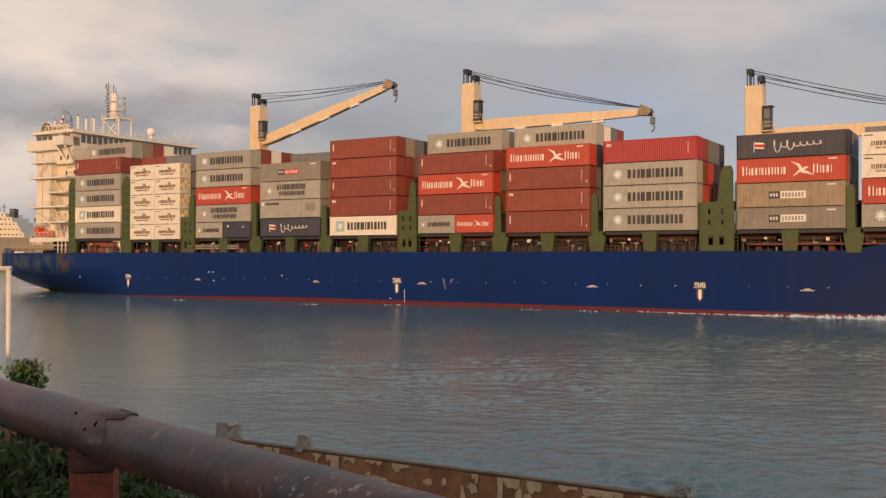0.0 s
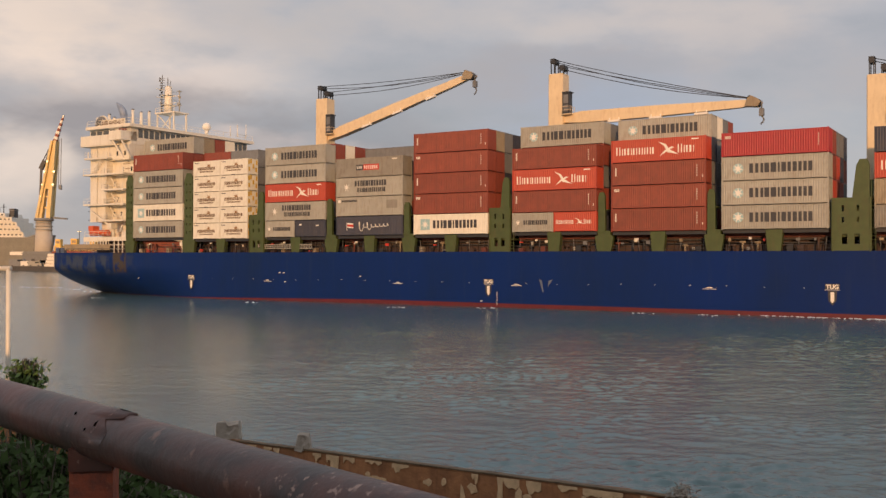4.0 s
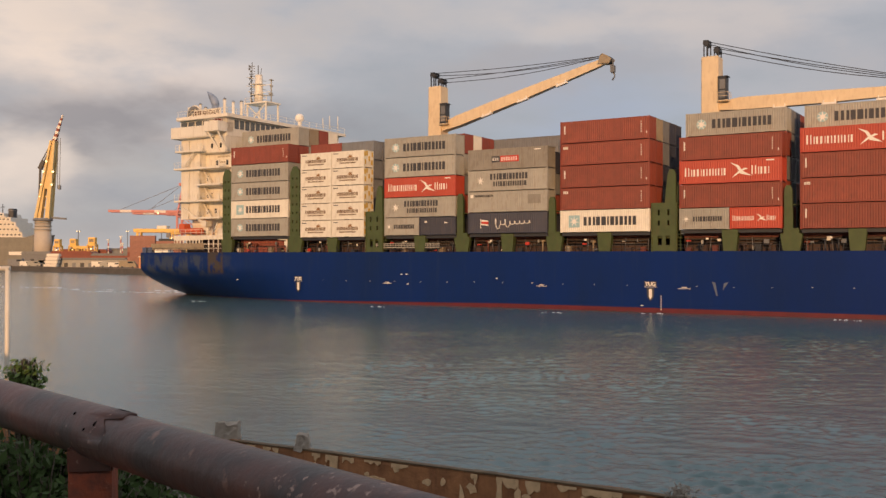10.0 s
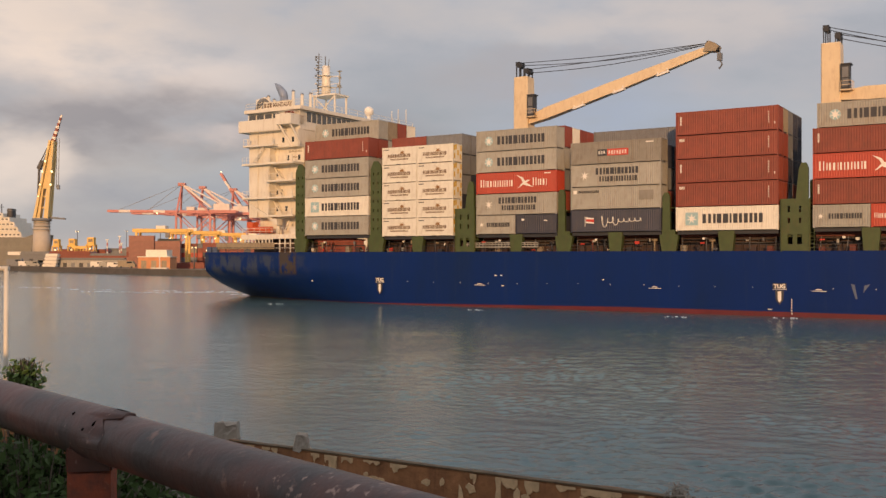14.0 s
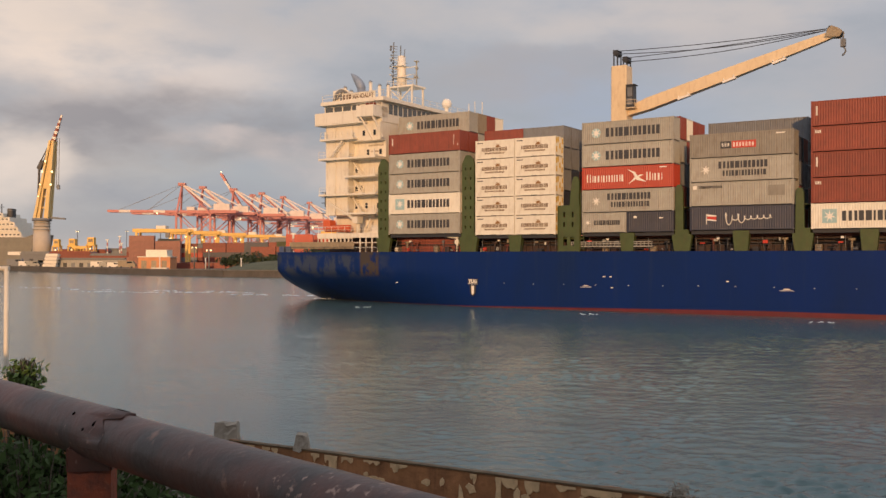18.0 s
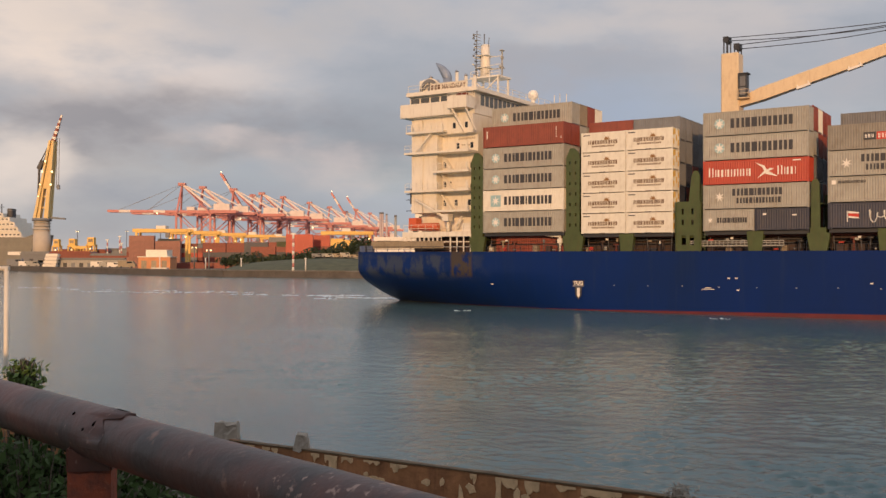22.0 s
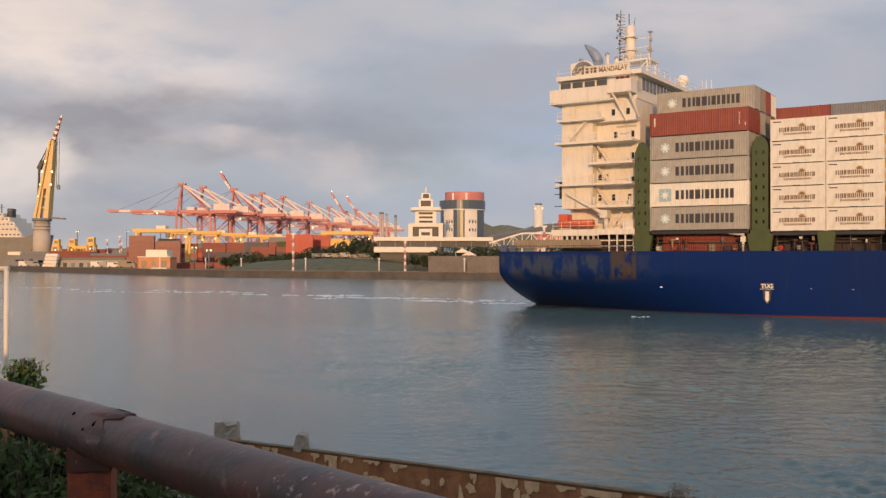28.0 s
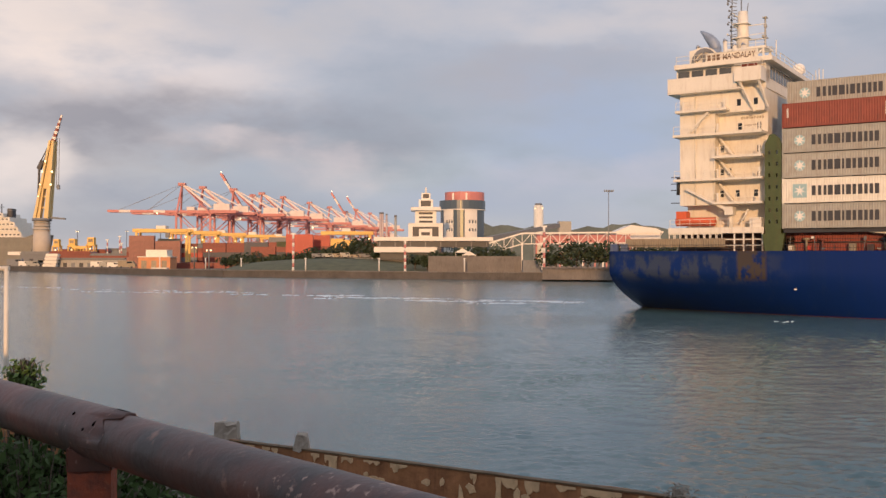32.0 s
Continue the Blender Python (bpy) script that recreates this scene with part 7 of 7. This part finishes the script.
# paler copy of the shrub leaf with sunlight in its colour; weeds use it too
M["lit_pale_leaf"] = mat("lit_pale_leaf", (0.11, 0.165, 0.04), 0.55, vary=0.35, scale=14, spec=0.3)
M["post_white"] = mat("post_white", (0.72, 0.66, 0.55), 0.5, vary=0.08, scale=9, stain=(0.4, 0.2, 0.1), stain_amt=0.4)

GROUND = EYE - 1.55
R = 0.0805
A0, A1 = Vector((-4.246, 6.408, EYE - 0.5515)), Vector((1.718, 0.09, EYE - 0.5515))
rail = thing("pipe_rail", pose(0, 0, 0), "thick rusty steel pipe handrail on a short rusted post", "railing")
bm = bmesh.new()
n, seg = 26, 60
rr = random.Random(3)
rings = []
d = (A1 - A0).normalized()
sd = d.cross(Vector((0, 0, 1))).normalized()
ud = sd.cross(d)
for i in range(seg + 1):
    c = A0.lerp(A1, i / seg)
    ring = []
    for j in range(n):
        an = 2 * math.pi * j / n
        k = R * (1 + 0.025 * noise.noise(Vector((i * 0.35, math.cos(an) * 1.3, math.sin(an) * 1.3))))
        ring.append(bm.verts.new(c + (sd * math.cos(an) + ud * math.sin(an)) * k))
    rings.append(ring)
for a, b in zip(rings, rings[1:]):
    for j in range(n):
        bm.faces.new((a[j], a[(j + 1) % n], b[(j + 1) % n], b[j])).smooth = True
bm.faces.new(rings[0][::-1])
bm.faces.new(rings[-1])
part("pipe", bm, M["rust"], rail)
bm = bmesh.new()
rings = []
for i in range(26):
    ring = []
    for j in range(n):
        an = 2 * math.pi * j / n
        # the broken end runs ragged round the pipe
        rag = 0.012 * noise.noise(Vector((math.cos(an) * 2.2, math.sin(an) * 2.2, 3.1))) + 0.006 * noise.noise(Vector((j * 1.7, 0, 0)))
        c = A0.lerp(A1, 0.10 + 0.452 * min(i, 24) / 24 + rag * max(0.0, (min(i, 24) - 21) / 3))
        k = R * (1.005 + 0.095 * min(1.0, 0.4 + i / 20) * max(0.0, math.cos(an - 1.75)) ** 2.5 * (1 if i < 25 else 0) + 0.012 * noise.noise(Vector((i * 0.4, math.cos(an) * 1.5, math.sin(an) * 1.5))))
        ring.append(bm.verts.new(c + (sd * math.cos(an) + ud * math.sin(an)) * k))
    rings.append(ring)
for a, b in zip(rings, rings[1:]):
    for j in range(n):
        bm.faces.new((a[j], a[(j + 1) % n], b[(j + 1) % n], b[j])).smooth = True
part("rust_crust", bm, M["rust"], rail, "flaking crust of rust round the pipe")
for k, an, l, w in ((0.5455, 104, 0.034, 0.010), (0.5235, 50, 0.006, 0.006), (0.543, 40, 0.006, 0.008), (0.537, 22, 0.007, 0.005)):
    c = A0.lerp(A1, k) + (sd * math.cos(radians(an)) + ud * math.sin(radians(an))) * R * (1.012 + 0.095 * max(0.0, math.cos(radians(an) - 1.75)) ** 2.5)
    bm = bmesh.new()
    nn = (sd * math.cos(radians(an)) + ud * math.sin(radians(an)))
    tt = d.cross(nn)
    edge = [(math.cos(0.524 * q) * l * rr.uniform(0.55, 1.15), math.sin(0.524 * q) * w * rr.uniform(0.5, 1.3)) for q in range(12)]
    lo = [bm.verts.new(c + d * a + tt * b - nn * 0.012) for a, b in edge]
    hi = [bm.verts.new(c + d * a + tt * b + nn * (0.0006 - b * b / (2 * R))) for a, b in edge]
    bm.faces.new(hi)
    for q in range(12):
        bm.faces.new((lo[q], lo[(q + 1) % 12], hi[(q + 1) % 12], hi[q]))
    part("rust_hole", bm, M["hole"], rail)
pc = Vector((-1.116, 3.10, EYE - 0.55))
bm = bmesh.new()
box(bm, -0.066, 0.066, -0.05, 0.05, GROUND - pc.z, -R * 0.6)
box(bm, -0.09, 0.09, -0.07, 0.07, GROUND - pc.z, GROUND - pc.z + 0.03)
# dark box round the post top stands in for shadow under the rail
sleeve = bmesh.new()
box(sleeve, -0.07, 0.07, -0.058, 0.058, -0.125, -R * 0.5)
bmesh.ops.bevel(sleeve, geom=sleeve.edges[:], offset=0.008, segments=2, affect="EDGES")
part("sleeve", sleeve, M["rust"], rail, "dark welded sleeve", at=Matrix.Translation(pc) @ pose(0, 0, 0, 0, 0, 8))
part("post", bm, M["rust_orange"], rail, "orange rusted steel post", at=Matrix.Translation(pc) @ pose(0, 0, 0, 0, 0, 8))

bm = bmesh.new()
NEAR = [(-60, 41.0), (-6.4, 9.45), (-1.309, 6.43), (1.3, 4.89), (9, 0.33), (60, -29.8), (60, -60), (-60, -60)]
flat(bm, NEAR, -3.0, GROUND)
solo("ground", bm, M["path"], "worn concrete walkway behind the parapet", "ground", kind="structure")
# parapet: one long low wall with crumbling faces
bm = bmesh.new()
w0, w1 = Vector((-6.4, 9.448, 0)), Vector((9.0, 0.333, 0))
dw = (w1 - w0).normalized()
nw = Vector((dw.y, -dw.x, 0))
nw = nw if nw.y < 0 else -nw
N1, TOPZ = 150, EYE - 1.2
rows = []
for i in range(N1 + 1):
    c = w0.lerp(w1, i / N1)
    r = []
    for j, (off, z) in enumerate(((0.06, GROUND - 0.3), (0.06, GROUND + 0.12), (0.06, TOPZ - 0.02), (0.052, TOPZ), (0.01, TOPZ), (0.0, TOPZ - 0.02), (0.0, -1.0))):
        e = 0.004 * noise.noise(Vector((i * 0.5, j * 1.3, 4.0)))
        r.append(bm.verts.new(c + nw * (off + e) + Vector((0, 0, z + (0.012 * noise.noise(Vector((i * 0.4, j, 9))) if 1 < j < 6 else 0)))))
    rows.append(r)
for a, b in zip(rows, rows[1:]):
    for j in range(6):
        bm.faces.new((a[j], b[j], b[j + 1], a[j + 1]))
parapet = solo("parapet", bm, M["parapet"], "low weathered rust-stained concrete sea wall", "wall", kind="structure")
bm = bmesh.new()
for i in range(120):
    a, b = w0.lerp(w1, i / 120), w0.lerp(w1, (i + 1) / 120)
    e0, e1 = 0.006 * noise.noise(Vector((i * 0.7, 2, 0))), 0.006 * noise.noise(Vector((i * 0.7 + 0.7, 2, 0)))
    z0, z1 = TOPZ + 0.004 + e0, TOPZ + 0.004 + e1
    vs = [a + nw * (0.066 + e0 * 0.4), b + nw * (0.066 + e1 * 0.4), b + nw * 0.018, a + nw * 0.018]
    top = [bm.verts.new(v + Vector((0, 0, z))) for v, z in zip(vs, (z0, z1, z1, z0))]
    low = [bm.verts.new(v + Vector((0, 0, TOPZ - 0.004))) for v in vs]
    bm.faces.new(top)
    for q in range(4):
        bm.faces.new((low[q], low[(q + 1) % 4], top[(q + 1) % 4], top[q]))
part("coping", bm, mat("mossy_coping", (0.13, 0.085, 0.045), 0.9, vary=0.4, scale=9, bump=0.5, stain=(0.14, 0.09, 0.05), stain_amt=0.6), parapet, "dark mossy top of the sea wall")
rr = random.Random(8)
# plaster colour also holds the warm sunlight missing on the wall
M["spall"] = mat("sunlit_spalled_plaster", (0.62, 0.42, 0.23), 0.9, vary=0.2, scale=20, bump=0.4)
for i in range(34):
    # plaster left hanging from the top edge, ragged below
    k = 0.295 + 0.0078 * i + rr.uniform(-0.003, 0.003)
    if rr.random() < 0.22:
        continue
    c = w0.lerp(w1, k) + nw * 0.064
    L0, h0 = rr.uniform(0.025, 0.062), rr.uniform(0.025, 0.075) * (2.2 if i % 7 == 3 else 1)
    L0 *= 0.45 if i % 7 == 3 else 1
    bm = bmesh.new()
    tops = [(L0, 0.0), (-L0, 0.0)]
    low = [(-L0 + 2 * L0 * q / 5, -h0 * rr.uniform(0.25, 1.1) * (0.6 if q in (0, 5) else 1)) for q in range(6)]
    pts = tops + low
    zc = TOPZ - 0.011
    m_ = len(pts)
    lo = [bm.verts.new(c + dw * x + Vector((0, 0, zc + z))) for x, z in pts]
    hi = [bm.verts.new(c + dw * x * 0.96 + nw * 0.004 + Vector((0, 0, zc + z * 0.94))) for x, z in pts]
    bm.faces.new(hi)
    for q in range(m_):
        bm.faces.new((lo[q], lo[(q + 1) % m_], hi[(q + 1) % m_], hi[q]))
    part("plaster_patch", bm, M["spall"], parapet)
for i in range(64):
    k = rr.uniform(0.30, 0.60)
    c = w0.lerp(w1, k) + nw * 0.064
    L0, h0 = rr.uniform(0.012, 0.04), rr.uniform(0.012, 0.045)
    if i % 6 == 0:
        L0, h0 = 0.016, 0.075
    zc = TOPZ - 0.06 - h0 * 0.75 - (rr.random() ** 2) * 0.2
    bm = bmesh.new()
    m_ = 9
    pts = [(math.cos(2 * math.pi * q / m_) * L0 * rr.uniform(0.6, 1.2), math.sin(2 * math.pi * q / m_) * h0 * rr.uniform(0.5, 1.2)) for q in range(m_)]
    lo = [bm.verts.new(c + dw * x + Vector((0, 0, zc + z))) for x, z in pts]
    hi = [bm.verts.new(c + dw * x * 0.95 + nw * 0.003 + Vector((0, 0, zc + z * 0.9))) for x, z in pts]
    bm.faces.new(hi)
    for q in range(m_):
        bm.faces.new((lo[q], lo[(q + 1) % m_], hi[(q + 1) % m_], hi[q]))
    part("plaster_patch", bm, M["spall"], parapet)
for px, L0 in ((-182, 0.032), (108, 0.02), (297, 0.036), (-300, 0.02)):
    # plaster left standing in tall strips
    t = px / K
    c = w0 + dw * ((w0.x - t * w0.y) / (t * dw.y - dw.x)) + nw * 0.064
    bm = bmesh.new()
    edge = [(-L0, 0.0), (L0, 0.0)] + [(L0 * rr.uniform(0.6, 1.1), -0.06 * q) for q in range(1, 6)] + [(-L0 * rr.uniform(0.5, 1.1), -0.06 * q) for q in range(5, 0, -1)]
    lo = [bm.verts.new(c + dw * x + Vector((0, 0, TOPZ - 0.012 + z))) for x, z in edge]
    hi = [bm.verts.new(c + dw * x * 0.94 + nw * 0.005 + Vector((0, 0, TOPZ - 0.013 + z * 0.99))) for x, z in edge]
    bm.faces.new(hi)
    for q in range(len(edge)):
        bm.faces.new((lo[q], lo[(q + 1) % len(edge)], hi[(q + 1) % len(edge)], hi[q]))
    part("plaster_patch", bm, M["spall"], parapet)
for k, wd, ht in ((-375, 0.165, 0.115), (-243, 0.10, 0.10)):
    # stone stubs on the parapet
    t = k / K
    s = (w0.x - t * w0.y) / (t * dw.y - dw.x)
    c = w0 + dw * s + nw * 0.032
    bm = bmesh.new()
    box(bm, -wd / 2, wd / 2, -0.04, 0.04, 0, ht)
    bmesh.ops.subdivide_edges(bm, edges=bm.edges[:], cuts=4, use_grid_fill=True)
    for v in bm.verts:
        v.co += Vector((0.009 * noise.noise(v.co * 26 + Vector((k, 0, 0))), 0.012 * noise.noise(v.co * 30 + Vector((5, 0, 0))), 0.018 * noise.noise(v.co * 30 + Vector((0, k, 0)))))
        v.co.x *= 1.0 - (1.2 if wd > 0.12 else 3.2) * max(0.0, v.co.z)
    solo("stone_stub", bm, M["stone"], "broken stone stub on the sea wall", "stone", "stubs on the sea wall", m=Matrix.Translation((c.x, c.y, TOPZ - 0.01)))

# tangled pale netting on the wall
t = 421 / K
c = w0 + dw * ((w0.x - t * w0.y) / (t * dw.y - dw.x)) + nw * 0.05
bm = bmesh.new()
rr = random.Random(77)
for _ in range(170):
    p = Vector((rr.gauss(0, 0.034), rr.gauss(0, 0.022), abs(rr.gauss(0.022, 0.02))))
    q = p + Vector((rr.gauss(0, 0.013), rr.gauss(0, 0.012), rr.gauss(0, 0.012)))
    q.z = max(0.003, q.z)
    tube(bm, p, q, 0.0025, 4)
solo("netting", bm, M["stone"], "tangled pale netting left on the sea wall", "netting", kind="stuff", m=Matrix.Translation((c.x, c.y, TOPZ)))

# thin white post with a short top arm
bm = bmesh.new()
pp = spot(-772, -18, 8.0)
tube(bm, (pp.x, pp.y, GROUND), (pp.x, pp.y, pp.z), 0.02, 10)
tube(bm, (pp.x + 0.02, pp.y, pp.z), (pp.x - 0.5, pp.y, pp.z), 0.02, 10)
solo("white_post", bm, M["post_white"], "thin white painted pipe frame", "post")


def bush(a, b, d, rx, rz, count, seed, leaf="bush_leaf", lab="leafy dark green shrub below the rail", size=1.0):
    rr = random.Random(seed)
    p = spot(a, b, d)
    root = thing("bush", pose(p.x, p.y, GROUND), lab, "bush", "shrubs by the rail")
    stems, leaves = bmesh.new(), bmesh.new()
    top = p.z - GROUND
    for _ in range(count):
        u = rr.gauss(0, 0.5) * rx
        y = rr.gauss(0, 0.4) * rx * 0.7
        z = top - abs(rr.gauss(0, 0.45)) * rz
        z = max(0.03, z - abs(u) * 0.45)
        tip = Vector((u, y, z))
        tube(stems, (u * 0.4, y * 0.4, max(0, z - 0.35)), tip, 0.004, 4, 0.002)
        for _ in range(7):
            c = tip - Vector((0, 0, rr.uniform(0, 0.12))) + Vector((rr.gauss(0, 0.025), rr.gauss(0, 0.025), 0))
            n = Vector((rr.gauss(0, 1), rr.gauss(0, 1) - 0.4, rr.gauss(0.6, 0.8))).normalized()
            t1 = n.orthogonal().normalized()
            t1 = Matrix.Rotation(rr.uniform(0, 6.28), 3, n) @ t1 * rr.uniform(0.018, 0.032) * size
            t2 = n.cross(t1).normalized() * t1.length * 0.5
            leaves.faces.new([leaves.verts.new(q) for q in (c - t1, c + t2 * 0.9, c + t1, c - t2 * 0.9)])
    part("stem", stems, "bark", root)
    part("leaves", leaves, M[leaf], root)


# soil patch added over the pale path to deepen shadow under the shrubs
bm = bmesh.new()
flat(bm, [(-4.4, 5.2), (-0.9, 4.6), (-0.75, 3.7), (-1.3, 3.3), (-4.0, 3.2)], GROUND - 0.1, GROUND + 0.03)
solo("planting_bed", bm, "soil", "dark soil bed under the shrubs", "soil", kind="structure")
bush(-742, -170, 4.6, 0.068, 0.26, 120, 1, "lit_pale_leaf", "fresh green sprig standing above the rail", 0.75)
bush(-790, -300, 4.4, 0.3, 0.6, 320, 5)
bush(-720, -305, 3.9, 0.5, 0.6, 750, 2)
bush(-610, -325, 4.4, 0.5, 0.5, 620, 3)
bush(-525, -392, 4.4, 0.3, 0.3, 260, 4, "lit_pale_leaf", "pale green weeds beside the post", 0.7)

# plain wall added unseen behind the viewer, keeps low sun off the foreground
solo("terrace_wall", bmesh_box(-90, 90, -16, -14, GROUND - 0.5, GROUND + 3.95), "concrete", "plain concrete wall closing the walkway", "wall", kind="structure")


# ---- foam ----
M["foam"] = mat("foam", (0.50, 0.60, 0.70), 0.8, vary=0.12, scale=2)


def foam_patch(name, x, y, lx, ly, seed, sailing=False, heading=32.0, n=9, tall=0.0):
    rr = random.Random(seed)
    bm = bmesh.new()
    for _ in range(n):
        cx, cy = rr.uniform(-lx, lx), rr.gauss(0, ly * 0.4)
        a, b = rr.uniform(0.25, 1.4) * lx * 0.12, rr.uniform(0.15, 0.6) * ly * 0.3
        pts = [(cx + a * math.cos(q * 0.785) * rr.uniform(0.6, 1.3), cy + b * math.sin(q * 0.785) * rr.uniform(0.6, 1.3)) for q in range(8)]
        h = rr.uniform(0.02, 0.09) + tall * rr.random() ** 2
        low = [bm.verts.new((x_, y_, -0.04)) for x_, y_ in pts]
        mid = [bm.verts.new((cx + (x_ - cx) * 0.62, cy + (y_ - cy) * 0.62, h * rr.uniform(0.55, 0.9))) for x_, y_ in pts]
        peak = bm.verts.new((cx, cy, h))
        for q in range(8):
            bm.faces.new((low[q], low[(q + 1) % 8], mid[(q + 1) % 8], mid[q])).smooth = True
            bm.faces.new((mid[q], mid[(q + 1) % 8], peak)).smooth = True
    ob = solo(name, bm, "foam", "white broken foam on the harbour water", "foam", "foam streaks", kind="stuff")
    if sailing:
        sail(ob, Matrix.Translation((x, y, 0)))
    else:
        ob.matrix_basis = pose(x, y, 0.0, 0, 0, -heading)
    return ob


rr = random.Random(19)
for i in range(44):
    q = 14 + 150 * rr.random() ** 1.5
    o = rr.gauss(1, 3.6)
    fx, fy = 30.0 - 0.85 * q + 0.526 * o, 137.5 + 0.526 * q + 0.85 * o
    foam_patch("wake_foam", fx, fy, rr.uniform(2.0, 4.5), rr.uniform(1.0, 2.2), 170 + i, heading=rr.uniform(0, 30), n=24 if q < 80 else 12)
for i, (s_, y_) in enumerate(((20, -8), (47, -8), (58, -3), (80, -4), (-12, -10), (88, -3))):
    foam_patch("side_foam", s_, y_, 1.4, 1.3, 90 + i, True, n=8)
for i in range(12):
    foam_patch("bow_wave_foam", 92 + i * 3.1, -0.5 - 0.05 * i, 1.9, 0.7 + 0.12 * i, 40 + i, True, n=4 + 5 * i, tall=0.09 * max(0, i - 4))


def motions():
    walk(water, [(0, pose(-3.5, 0, 0)), (32, pose(3.5, 0, 0))])
    for ob, m in AFLOAT:
        walk(ob, [(t, pose(x, y, 0, 0, 0, -h) @ m) for t, x, y, h in SHIP_PATH])


motions()
